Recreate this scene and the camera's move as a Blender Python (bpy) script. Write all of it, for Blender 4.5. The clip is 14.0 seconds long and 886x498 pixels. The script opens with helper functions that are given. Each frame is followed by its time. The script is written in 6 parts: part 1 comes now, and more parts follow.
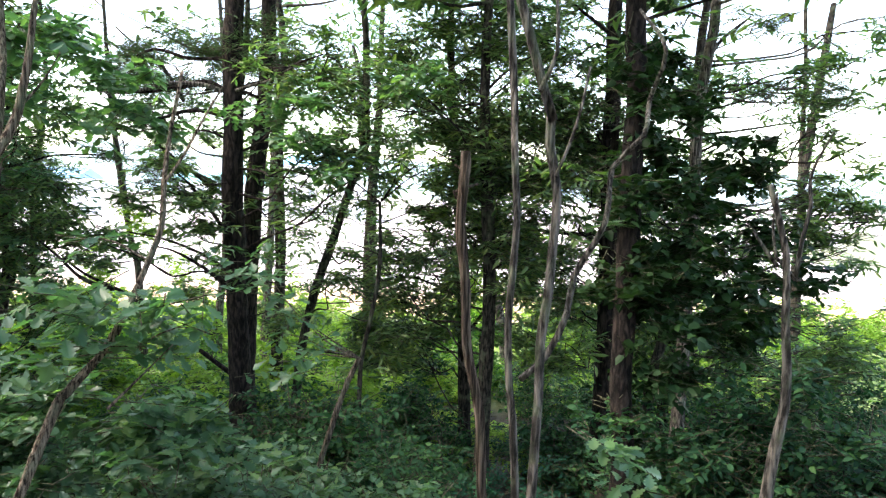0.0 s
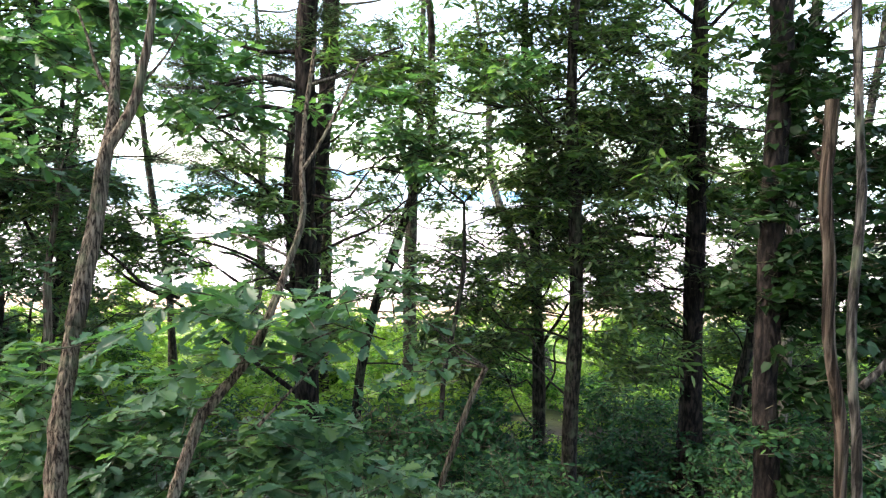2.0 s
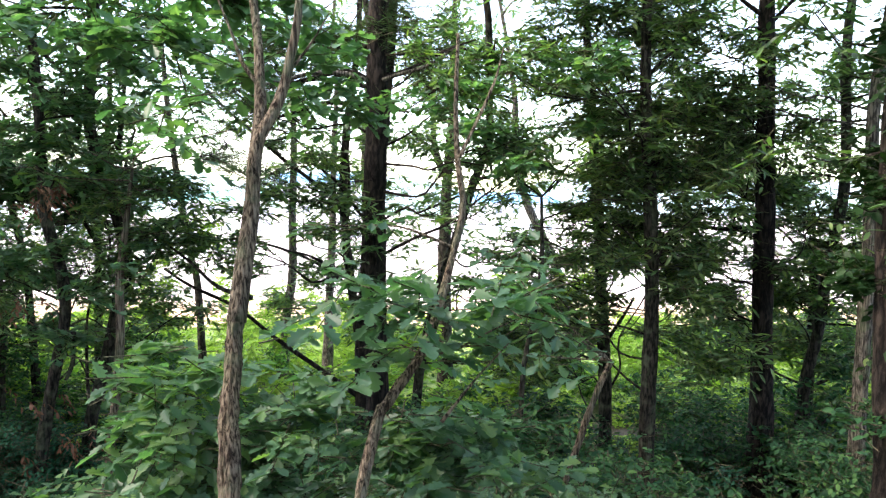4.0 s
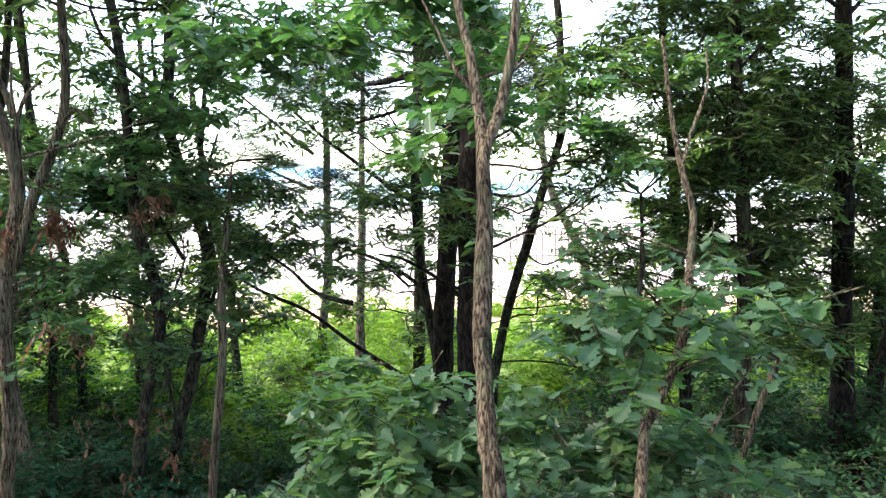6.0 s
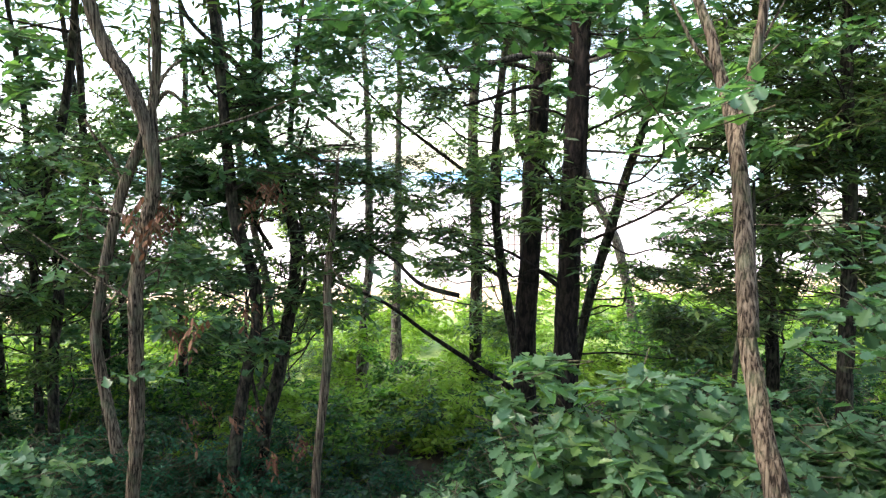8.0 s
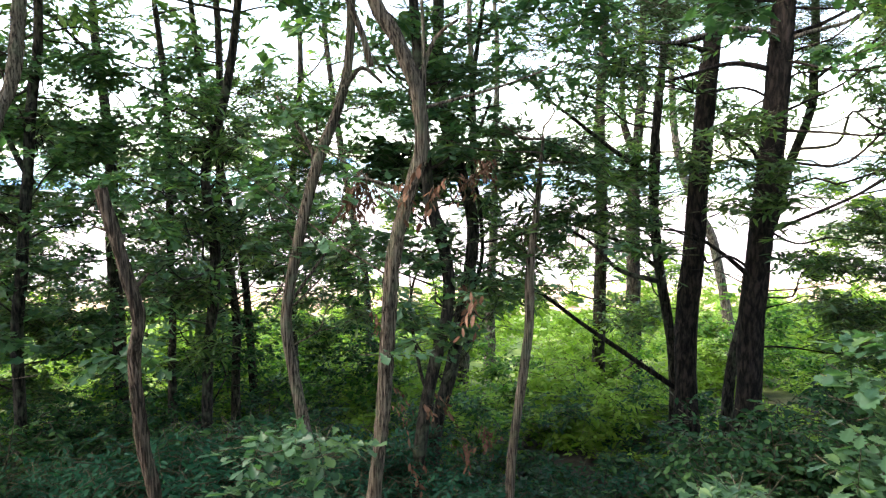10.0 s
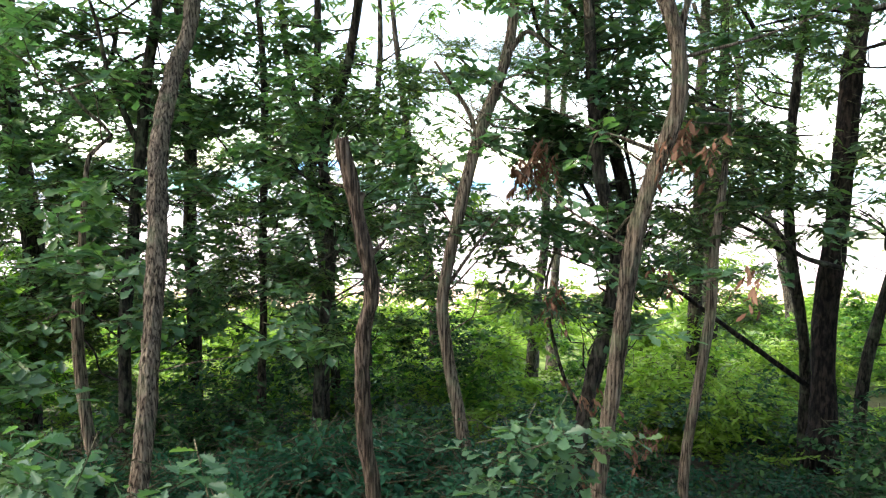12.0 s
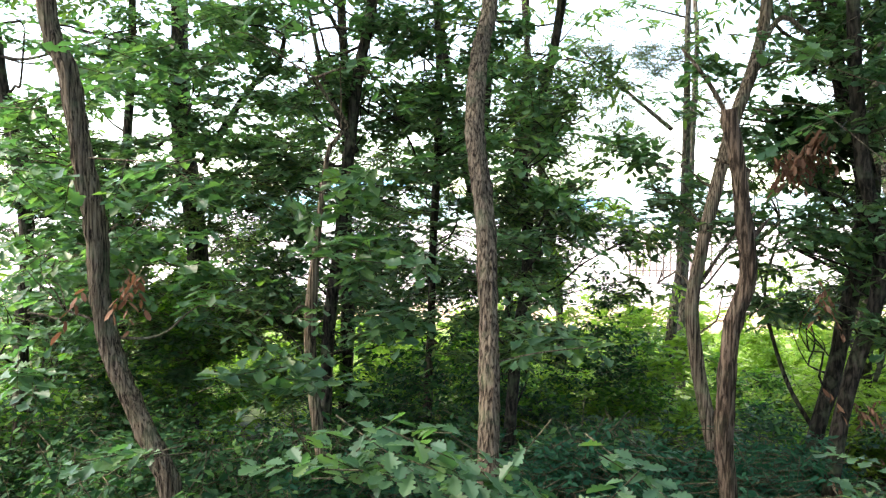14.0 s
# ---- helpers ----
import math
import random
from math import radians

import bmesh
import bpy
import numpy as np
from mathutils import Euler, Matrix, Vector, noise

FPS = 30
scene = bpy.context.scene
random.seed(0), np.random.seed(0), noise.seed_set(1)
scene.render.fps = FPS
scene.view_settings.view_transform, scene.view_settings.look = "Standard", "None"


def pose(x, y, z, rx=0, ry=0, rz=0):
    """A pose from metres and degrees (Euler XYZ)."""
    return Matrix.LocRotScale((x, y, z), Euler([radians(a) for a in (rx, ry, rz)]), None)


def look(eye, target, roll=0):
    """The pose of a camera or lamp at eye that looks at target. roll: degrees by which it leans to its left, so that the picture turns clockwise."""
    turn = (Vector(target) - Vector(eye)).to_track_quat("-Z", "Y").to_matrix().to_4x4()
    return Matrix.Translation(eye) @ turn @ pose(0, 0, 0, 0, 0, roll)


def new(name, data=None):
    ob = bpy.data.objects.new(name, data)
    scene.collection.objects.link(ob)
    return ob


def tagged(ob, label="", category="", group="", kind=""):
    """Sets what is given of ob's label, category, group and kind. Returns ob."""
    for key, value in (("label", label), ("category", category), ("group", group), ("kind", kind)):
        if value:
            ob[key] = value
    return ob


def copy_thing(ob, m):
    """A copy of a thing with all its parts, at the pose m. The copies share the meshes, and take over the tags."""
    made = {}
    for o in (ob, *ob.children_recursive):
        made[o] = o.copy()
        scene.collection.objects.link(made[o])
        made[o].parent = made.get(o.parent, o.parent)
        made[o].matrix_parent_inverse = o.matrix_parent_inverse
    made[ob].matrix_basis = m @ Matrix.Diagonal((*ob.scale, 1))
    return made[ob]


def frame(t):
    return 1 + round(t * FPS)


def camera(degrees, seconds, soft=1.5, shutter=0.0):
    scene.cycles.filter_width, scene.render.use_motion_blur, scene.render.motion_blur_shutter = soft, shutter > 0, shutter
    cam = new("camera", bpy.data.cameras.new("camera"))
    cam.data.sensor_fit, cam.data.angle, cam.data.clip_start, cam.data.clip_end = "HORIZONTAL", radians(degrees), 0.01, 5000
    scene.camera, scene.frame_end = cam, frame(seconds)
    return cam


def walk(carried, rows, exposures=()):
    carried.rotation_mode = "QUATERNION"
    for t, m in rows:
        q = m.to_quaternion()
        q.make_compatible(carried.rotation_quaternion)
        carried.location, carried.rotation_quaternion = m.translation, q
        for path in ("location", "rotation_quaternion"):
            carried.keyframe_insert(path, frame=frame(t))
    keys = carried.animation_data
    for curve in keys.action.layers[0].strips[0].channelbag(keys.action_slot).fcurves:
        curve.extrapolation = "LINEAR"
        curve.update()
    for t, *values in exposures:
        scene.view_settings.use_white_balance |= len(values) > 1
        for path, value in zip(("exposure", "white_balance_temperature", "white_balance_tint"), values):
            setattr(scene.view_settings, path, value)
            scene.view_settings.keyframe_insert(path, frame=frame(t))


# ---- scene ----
cam = camera(66.0, 14.0, soft=1.3)
PATH = [
    (0.0, pose(-0.911, 0.945, 1.730, 85.44, -1.51, 2.57)),
    (0.5, pose(-1.156, 1.064, 1.678, 85.66, -1.42, 3.04)),
    (1.0, pose(-1.397, 1.176, 1.628, 86.01, -1.35, 3.14)),
    (1.5, pose(-1.628, 1.287, 1.595, 86.20, -1.26, 2.90)),
    (2.0, pose(-1.856, 1.340, 1.577, 86.51, -1.15, 2.21)),
    (2.5, pose(-2.061, 1.406, 1.535, 86.73, -1.01, 1.88)),
    (3.0, pose(-2.287, 1.421, 1.481, 86.90, -0.93, 2.01)),
    (3.2, pose(-2.369, 1.432, 1.466, 86.96, -0.89, 2.03)),
    (5.3, pose(-3.494, 1.377, 1.574, 86.11, 0.96, -0.38)),
    (5.5, pose(-3.634, 1.401, 1.582, 86.07, 1.03, -0.49)),
    (6.0, pose(-4.001, 1.479, 1.589, 86.02, 1.06, -1.08)),
    (6.5, pose(-4.324, 1.546, 1.600, 85.79, 1.08, -2.00)),
    (7.0, pose(-4.625, 1.633, 1.603, 85.41, 1.02, -2.77)),
    (7.5, pose(-4.877, 1.737, 1.621, 84.99, 0.95, -3.26)),
    (8.0, pose(-5.201, 1.776, 1.611, 84.97, 0.94, -2.65)),
    (8.5, pose(-5.557, 1.823, 1.566, 84.95, 0.89, -1.91)),
    (9.0, pose(-5.935, 1.865, 1.526, 85.13, 0.83, -1.27)),
    (9.2, pose(-6.109, 1.881, 1.507, 85.19, 0.80, -1.01)),
    (11.3, pose(-7.796, 2.455, 1.252, 85.78, 0.32, -1.41)),
    (11.5, pose(-7.928, 2.491, 1.230, 85.82, 0.22, -1.52)),
    (12.0, pose(-8.239, 2.574, 1.177, 85.84, -0.03, -1.73)),
    (12.5, pose(-8.587, 2.650, 1.143, 86.02, -0.21, -1.41)),
    (13.0, pose(-8.965, 2.707, 1.096, 86.25, -0.34, -0.41)),
    (13.5, pose(-9.363, 2.764, 1.034, 86.74, -0.48, 0.77)),
    (14.0, pose(-9.777, 2.823, 0.974, 87.47, -0.53, 2.01)),
]
walk(cam, PATH, [(0.0, 3.08, 7500, 14), (9.0, 3.08, 7600, 14), (14.0, 3.08, 7900, 12)])

# ---- world, sun, exposure ----
SUN_HEIGHT, SUN_TURN = 52.0, 255.0
world = bpy.data.worlds.new("world")
scene.world = world
world.use_nodes = True
sky = world.node_tree.nodes.new("ShaderNodeTexSky")
sky.sky_type = "NISHITA"
sky.sun_disc = False
sky.sun_elevation = radians(SUN_HEIGHT)
sky.sun_rotation = radians(SUN_TURN)
sky.air_density, sky.dust_density, sky.ozone_density = 1.0, 1.5, 0.4
world.node_tree.links.new(sky.outputs[0], world.node_tree.nodes["Background"].inputs[0])
world.node_tree.nodes["Background"].inputs[1].default_value = 0.15
sun_data = bpy.data.lights.new("sun", "SUN")
sun_data.energy, sun_data.angle, sun_data.color = 1.2, radians(25), (1.0, 0.97, 0.93)
sun = new("sun", sun_data)
az, el = radians(SUN_TURN), radians(SUN_HEIGHT)
sun.matrix_world = look((20 * math.sin(az) * math.cos(el), 20 * math.cos(az) * math.cos(el), 20 * math.sin(el)), (0, 0, 0))

# ---- materials ----


def nodes_of(name):
    m = bpy.data.materials.new(name)
    m.use_nodes = True
    nt = m.node_tree
    return m, nt, nt.nodes["Principled BSDF"]


def add(nt, kind, **inputs):
    n = nt.nodes.new(kind)
    for key, value in inputs.items():
        n.inputs[key.replace("_", " ")].default_value = value
    return n


def ramp(nt, source, stops):
    r = nt.nodes.new("ShaderNodeValToRGB")
    e = r.color_ramp.elements
    while len(e) < len(stops):
        e.new(0.5)
    for k, (p, c) in enumerate(stops):
        e[k].position, e[k].color = p, (*c, 1)
    nt.links.new(source, r.inputs[0])
    return r.outputs[0]


def bark(name, dark, mid, light, stretch=0.16, scale=42.0, depth=0.02, moss=0.0, rough=0.9):
    m, nt, bsdf = nodes_of(name)
    co = nt.nodes.new("ShaderNodeTexCoord")
    mp = nt.nodes.new("ShaderNodeMapping")
    mp.inputs["Scale"].default_value = (1, 1, stretch)
    nt.links.new(co.outputs["Object"], mp.inputs[0])
    grain = add(nt, "ShaderNodeTexNoise", Scale=scale, Detail=6.0, Roughness=0.62, Distortion=0.6)
    nt.links.new(mp.outputs[0], grain.inputs["Vector"])
    plates = nt.nodes.new("ShaderNodeTexVoronoi")
    plates.feature = "DISTANCE_TO_EDGE"
    plates.inputs["Scale"].default_value = scale * 0.6
    nt.links.new(mp.outputs[0], plates.inputs["Vector"])
    patches = add(nt, "ShaderNodeTexNoise", Scale=3.5, Detail=4.0)
    nt.links.new(co.outputs["Object"], patches.inputs["Vector"])
    mix = nt.nodes.new("ShaderNodeMath")
    mix.operation = "MULTIPLY_ADD"
    nt.links.new(plates.outputs["Distance"], mix.inputs[0])
    mix.inputs[1].default_value = 0.55
    nt.links.new(grain.outputs[0], mix.inputs[2])
    col = ramp(nt, mix.outputs[0], [(0.46, dark), (0.55, mid), (0.7, light)])
    tint = ramp(nt, patches.outputs[0], [(0.35, (0.75, 0.75, 0.75)), (0.65, (1.15, 1.1, 1.05))])
    mul = nt.nodes.new("ShaderNodeMix")
    mul.data_type, mul.blend_type = "RGBA", "MULTIPLY"
    mul.inputs[0].default_value = 1.0
    nt.links.new(col, mul.inputs[6])
    nt.links.new(tint, mul.inputs[7])
    out = mul.outputs[2]
    if moss:
        lich = add(nt, "ShaderNodeTexNoise", Scale=9.0, Detail=5.0)
        nt.links.new(co.outputs["Object"], lich.inputs["Vector"])
        f = ramp(nt, lich.outputs[0], [(0.52, (0, 0, 0)), (0.68, (moss, moss, moss))])
        mm = nt.nodes.new("ShaderNodeMix")
        mm.data_type = "RGBA"
        nt.links.new(f, mm.inputs[0])
        nt.links.new(out, mm.inputs[6])
        mm.inputs[7].default_value = (0.16, 0.2, 0.12, 1)
        out = mm.outputs[2]
    nt.links.new(out, bsdf.inputs["Base Color"])
    bsdf.inputs["Roughness"].default_value = rough
    bsdf.inputs["Specular IOR Level"].default_value = 0.15
    bump = add(nt, "ShaderNodeBump", Strength=0.9, Distance=depth)
    nt.links.new(mix.outputs[0], bump.inputs["Height"])
    nt.links.new(bump.outputs[0], bsdf.inputs["Normal"])
    return m


def leaf_stuff(name, colours, back, gloss=0.42, through_part=0.35, shine=0.1):
    """A leaf: glossy face, light coming through, each leaf a little different."""
    m, nt, bsdf = nodes_of(name)
    geo = nt.nodes.new("ShaderNodeNewGeometry")
    co = nt.nodes.new("ShaderNodeTexCoord")
    big = add(nt, "ShaderNodeTexNoise", Scale=1.3, Detail=2.0)
    nt.links.new(co.outputs["Object"], big.inputs["Vector"])
    mix = nt.nodes.new("ShaderNodeMath")
    mix.operation = "MULTIPLY_ADD"
    nt.links.new(geo.outputs["Random Per Island"], mix.inputs[0])
    mix.inputs[1].default_value = 0.6
    half = nt.nodes.new("ShaderNodeMath")
    half.operation = "MULTIPLY"
    nt.links.new(big.outputs[0], half.inputs[0])
    half.inputs[1].default_value = 0.45
    nt.links.new(half.outputs[0], mix.inputs[2])
    col = ramp(nt, mix.outputs[0], [(k / (len(colours) - 1) * 0.8 + 0.1, c) for k, c in enumerate(colours)])
    nt.links.new(col, bsdf.inputs["Base Color"])
    bsdf.inputs["Roughness"].default_value = gloss
    bsdf.inputs["Specular IOR Level"].default_value = shine
    tr = nt.nodes.new("ShaderNodeBsdfTranslucent")
    tint = nt.nodes.new("ShaderNodeMix")
    tint.data_type, tint.blend_type = "RGBA", "MULTIPLY"
    tint.inputs[0].default_value = 1.0
    nt.links.new(col, tint.inputs[6])
    tint.inputs[7].default_value = (*back, 1)
    nt.links.new(tint.outputs[2], tr.inputs[0])
    mx = nt.nodes.new("ShaderNodeMixShader")
    mx.inputs[0].default_value = through_part
    nt.links.new(bsdf.outputs[0], mx.inputs[1])
    nt.links.new(tr.outputs[0], mx.inputs[2])
    nt.links.new(mx.outputs[0], nt.nodes["Material Output"].inputs[0])
    return m


def plain(name, a, b, scale, rough=0.8, bump_d=0.0, detail=6.0):
    m, nt, bsdf = nodes_of(name)
    co = nt.nodes.new("ShaderNodeTexCoord")
    n = add(nt, "ShaderNodeTexNoise", Scale=scale, Detail=detail, Roughness=0.6)
    nt.links.new(co.outputs["Object"], n.inputs["Vector"])
    nt.links.new(ramp(nt, n.outputs[0], [(0.35, a), (0.65, b)]), bsdf.inputs["Base Color"])
    bsdf.inputs["Roughness"].default_value = rough
    if bump_d:
        bp = add(nt, "ShaderNodeBump", Strength=0.7, Distance=bump_d)
        nt.links.new(n.outputs[0], bp.inputs["Height"])
        nt.links.new(bp.outputs[0], bsdf.inputs["Normal"])
    return m


BARK = {
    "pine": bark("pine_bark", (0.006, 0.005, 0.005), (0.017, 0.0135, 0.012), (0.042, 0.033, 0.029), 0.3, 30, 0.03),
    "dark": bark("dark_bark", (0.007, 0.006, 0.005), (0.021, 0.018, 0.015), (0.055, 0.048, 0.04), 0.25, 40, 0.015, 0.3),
    "oak": bark("oak_bark", (0.018, 0.013, 0.01), (0.1, 0.079, 0.06), (0.215, 0.178, 0.138), 0.035, 90, 0.022, 0.3),
    "grey": bark("grey_bark", (0.016, 0.014, 0.012), (0.055, 0.05, 0.044), (0.17, 0.155, 0.135), 0.16, 60, 0.02, 0.4),
    "snag": bark("snag_bark", (0.02, 0.014, 0.01), (0.055, 0.04, 0.03), (0.17, 0.13, 0.1), 0.06, 80, 0.025, 0.1),
}
TWIG = bark("twig_bark", (0.02, 0.022, 0.013), (0.055, 0.056, 0.034), (0.12, 0.115, 0.075), 0.2, 50, 0.004)
LEAF = {
    "oak": leaf_stuff("broad_leaf", [(0.026, 0.07, 0.045), (0.046, 0.112, 0.066), (0.072, 0.15, 0.084), (0.115, 0.19, 0.07)], (1.75, 2.25, 0.85), 0.4, 0.4, 0.4),
    "narrow": leaf_stuff("narrow_leaf", [(0.018, 0.04, 0.023), (0.04, 0.086, 0.042), (0.082, 0.15, 0.062), (0.15, 0.195, 0.07)], (1.8, 2.2, 0.85), 0.42, 0.42, 0.35),
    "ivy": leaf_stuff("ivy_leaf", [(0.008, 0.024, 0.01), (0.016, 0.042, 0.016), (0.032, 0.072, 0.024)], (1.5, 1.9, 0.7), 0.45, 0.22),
    # undergrowth leaves: the shade under the trees is put into this dark colour
    "shade": leaf_stuff("painted_shade_leaf", [(0.006, 0.019, 0.011), (0.014, 0.046, 0.024), (0.03, 0.085, 0.04), (0.075, 0.15, 0.05)], (1.5, 2.0, 0.7), 0.5, 0.28, 0.06),
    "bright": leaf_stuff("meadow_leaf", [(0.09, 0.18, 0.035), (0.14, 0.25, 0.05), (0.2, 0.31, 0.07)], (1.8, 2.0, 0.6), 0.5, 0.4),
    "bush": leaf_stuff("bush_leaf", [(0.01, 0.032, 0.011), (0.03, 0.085, 0.024), (0.075, 0.175, 0.045), (0.17, 0.28, 0.06)], (1.9, 2.4, 0.6), 0.5, 0.4),
    "fern": leaf_stuff("fern_leaf", [(0.008, 0.045, 0.028), (0.014, 0.07, 0.042), (0.024, 0.1, 0.055)], (1.3, 1.8, 0.9), 0.5, 0.3),
    "needle": leaf_stuff("pine_needle", [(0.03, 0.065, 0.032), (0.05, 0.095, 0.042), (0.07, 0.12, 0.05)], (1.3, 1.5, 0.8), 0.5, 0.25),
    "dead": leaf_stuff("dead_leaf", [(0.07, 0.036, 0.025), (0.14, 0.076, 0.05), (0.22, 0.13, 0.09)], (1.5, 1.2, 0.9), 0.7, 0.25),
}

# ---- building helpers ----
HALF = {  # one half of a leaf's outline, from stalk to tip: along, aside
    "oak": [(0, 0.0), (0.22, 0.1), (0.33, 0.07), (0.46, 0.24), (0.55, 0.15), (0.68, 0.33), (0.85, 0.2), (1, 0)],
    "near_oak": [(0, 0.0), (0.14, 0.04), (0.24, 0.14), (0.31, 0.15), (0.35, 0.09), (0.45, 0.25), (0.52, 0.26), (0.56, 0.16), (0.66, 0.33), (0.73, 0.32), (0.76, 0.19), (0.87, 0.22), (0.95, 0.12), (1, 0)],
    "narrow": [(0, 0.0), (0.3, 0.12), (0.68, 0.115), (1, 0)],
    "shade": [(0, 0.0), (0.3, 0.25), (0.68, 0.22), (1, 0)],
    "ivy": [(0, 0.0), (0.12, 0.3), (0.5, 0.34), (1, 0)],
    "bright": [(0, 0.0), (0.35, 0.2), (0.7, 0.15), (1, 0)],
    "bush": [(0, 0.0), (0.3, 0.25), (0.68, 0.24), (1, 0)],
    "fern": [(0, 0.0), (0.3, 0.2), (0.7, 0.17), (1, 0)],
    "needle": [(0, 0.0), (0.3, 0.035), (0.8, 0.03), (1, 0)],
    "dead": [(0, 0.0), (0.3, 0.15), (0.7, 0.17), (1, 0)],
}
SIZE = {"oak": 0.105, "narrow": 0.125, "shade": 0.07, "ivy": 0.085, "bright": 0.1, "bush": 0.074, "fern": 0.055, "needle": 0.11, "dead": 0.07}


def mesh_of(name, verts, loops, starts, counts, mats, index=None, smooth=False):
    me = bpy.data.meshes.new(name)
    me.vertices.add(len(verts))
    me.vertices.foreach_set("co", np.asarray(verts, dtype=np.float32).ravel())
    me.loops.add(len(loops))
    me.loops.foreach_set("vertex_index", np.asarray(loops, dtype=np.int32))
    me.polygons.add(len(starts))
    me.polygons.foreach_set("loop_start", np.asarray(starts, dtype=np.int32))
    if index is not None:
        me.polygons.foreach_set("material_index", np.asarray(index, dtype=np.int32))
    if smooth:
        me.polygons.foreach_set("use_smooth", np.ones(len(starts), dtype=bool))
    me.update(calc_edges=True)
    me.validate()
    for m in mats:
        me.materials.append(m)
    return me


def unit(a):
    return a / np.maximum(np.linalg.norm(a, axis=-1, keepdims=True), 1e-9)


def sprays(name, kind, centres, rng, per=11, spread=0.34, size=1.0, droop=0.15, fine=False):
    """A mesh of leafy twigs, one at each centre: leaves stand alternately along a thin twig."""
    n = len(centres)
    a = rng.uniform(0, 2 * np.pi, n)
    d = unit(np.stack([np.cos(a), np.sin(a), rng.normal(-droop * 0.5, 0.3, n)], 1))
    length = spread * rng.uniform(0.6, 1.3, n)
    s = np.linspace(0.08, 1.0, per)
    side = np.where(np.arange(per) % 2 == 0, 1.0, -1.0)
    up = np.array([0, 0, 1.0])
    across = unit(np.cross(d, up))
    p = centres[:, None] + d[:, None] * ((s - 0.5) * length[:, None])[..., None]
    p[..., 2] -= (droop * length[:, None] * (s ** 2))
    fan = rng.normal(0.95, 0.3, (n, per))
    ld = d[:, None] * np.cos(fan)[..., None] + across[:, None] * (np.sin(fan) * side)[..., None]
    ld[..., 2] += rng.normal(-droop, 0.28, (n, per))
    ld = unit(ld).reshape(-1, 3)
    p = p.reshape(-1, 3)
    nrm = unit(up + rng.normal(0, 0.3 if kind == "oak" else 0.42, (n * per, 3)))
    sd = unit(np.cross(ld, nrm))
    nn = np.cross(sd, ld)
    big = SIZE[kind] * size * rng.uniform(0.6, 1.25, n * per)
    half = HALF["near_oak"] if kind == "oak" and fine else HALF[kind]
    k = len(half)
    fold, curl = rng.uniform(0.05, 0.45, n * per), rng.uniform(0.0, 0.25, n * per)
    cols = []
    for u, v in half:
        cols.append((u, v))
    for u, v in half[-2:0:-1]:
        cols.append((u, -v))
    q = np.empty((n * per, len(cols), 3))
    for j, (u, v) in enumerate(cols):
        q[:, j] = p + big[:, None] * (u * ld + v * sd + (abs(v) * fold - curl * u * u)[:, None] * nn)
    m = len(cols)
    f1 = list(range(k))
    f2 = [0] + list(range(k - 1, m))
    face = np.array(f1 + f2)
    base = (np.arange(n * per) * m)[:, None]
    loops = (base + face).ravel()
    counts = np.tile([len(f1), len(f2)], n * per)
    verts = q.reshape(-1, 3)
    # twigs: three-sided
    r = 0.0022 + 0.006 * length
    t0 = centres - d * (length * 0.75)[:, None]
    t1 = centres + d * (length * 0.5)[:, None]
    t1[:, 2] -= droop * length
    tv = []
    for j in range(3):
        o = across * math.cos(j * 2.094) + up * math.sin(j * 2.094)
        tv += [t0 + o * r[:, None], t1 + o * (r * 0.4)[:, None]]
    tv = np.stack(tv, 1)
    tb = (len(verts) + np.arange(n) * 6)[:, None]
    tf = (tb + np.array([0, 1, 3, 2, 2, 3, 5, 4, 4, 5, 1, 0])).ravel()
    verts = np.concatenate([verts, tv.reshape(-1, 3)])
    loops = np.concatenate([loops, tf])
    counts = np.concatenate([counts, np.full(3 * n, 4)])
    starts = np.concatenate([[0], np.cumsum(counts)[:-1]])
    index = np.concatenate([np.zeros(2 * n * per), np.ones(3 * n)])
    return mesh_of(name, verts, loops, starts, counts, [LEAF[kind], TWIG], index)


def within(rng, n, x, y, z, rx, ry, rz):
    """n places in an ellipsoid, thicker towards its rim, gathered in uneven tufts."""
    tufts = max(3, n // 9)
    c = unit(rng.normal(0, 1, (tufts, 3))) * (rng.uniform(0, 1, (tufts, 1)) ** 0.45)
    q = c[rng.integers(0, tufts, n)] + rng.normal(0, 0.17, (n, 3))
    return np.array([x, y, z]) + q * np.array([rx, ry, rz])


def smooth_line(points, step):
    """A curve through the points, with a place every step metres."""
    p = np.array(points, dtype=float)
    p = np.concatenate([[2 * p[0] - p[1]], p, [2 * p[-1] - p[-2]]])
    out = []
    for k in range(1, len(p) - 2):
        m = max(2, int(np.linalg.norm(p[k + 1] - p[k]) / step))
        for t in np.arange(m) / m:
            out.append(0.5 * (2 * p[k] + (p[k + 1] - p[k - 1]) * t + (2 * p[k - 1] - 5 * p[k] + 4 * p[k + 1] - p[k + 2]) * t * t
                              + (3 * p[k] - p[k - 1] - 3 * p[k + 1] + p[k + 2]) * t ** 3))
    out.append(p[-2])
    return np.array(out)


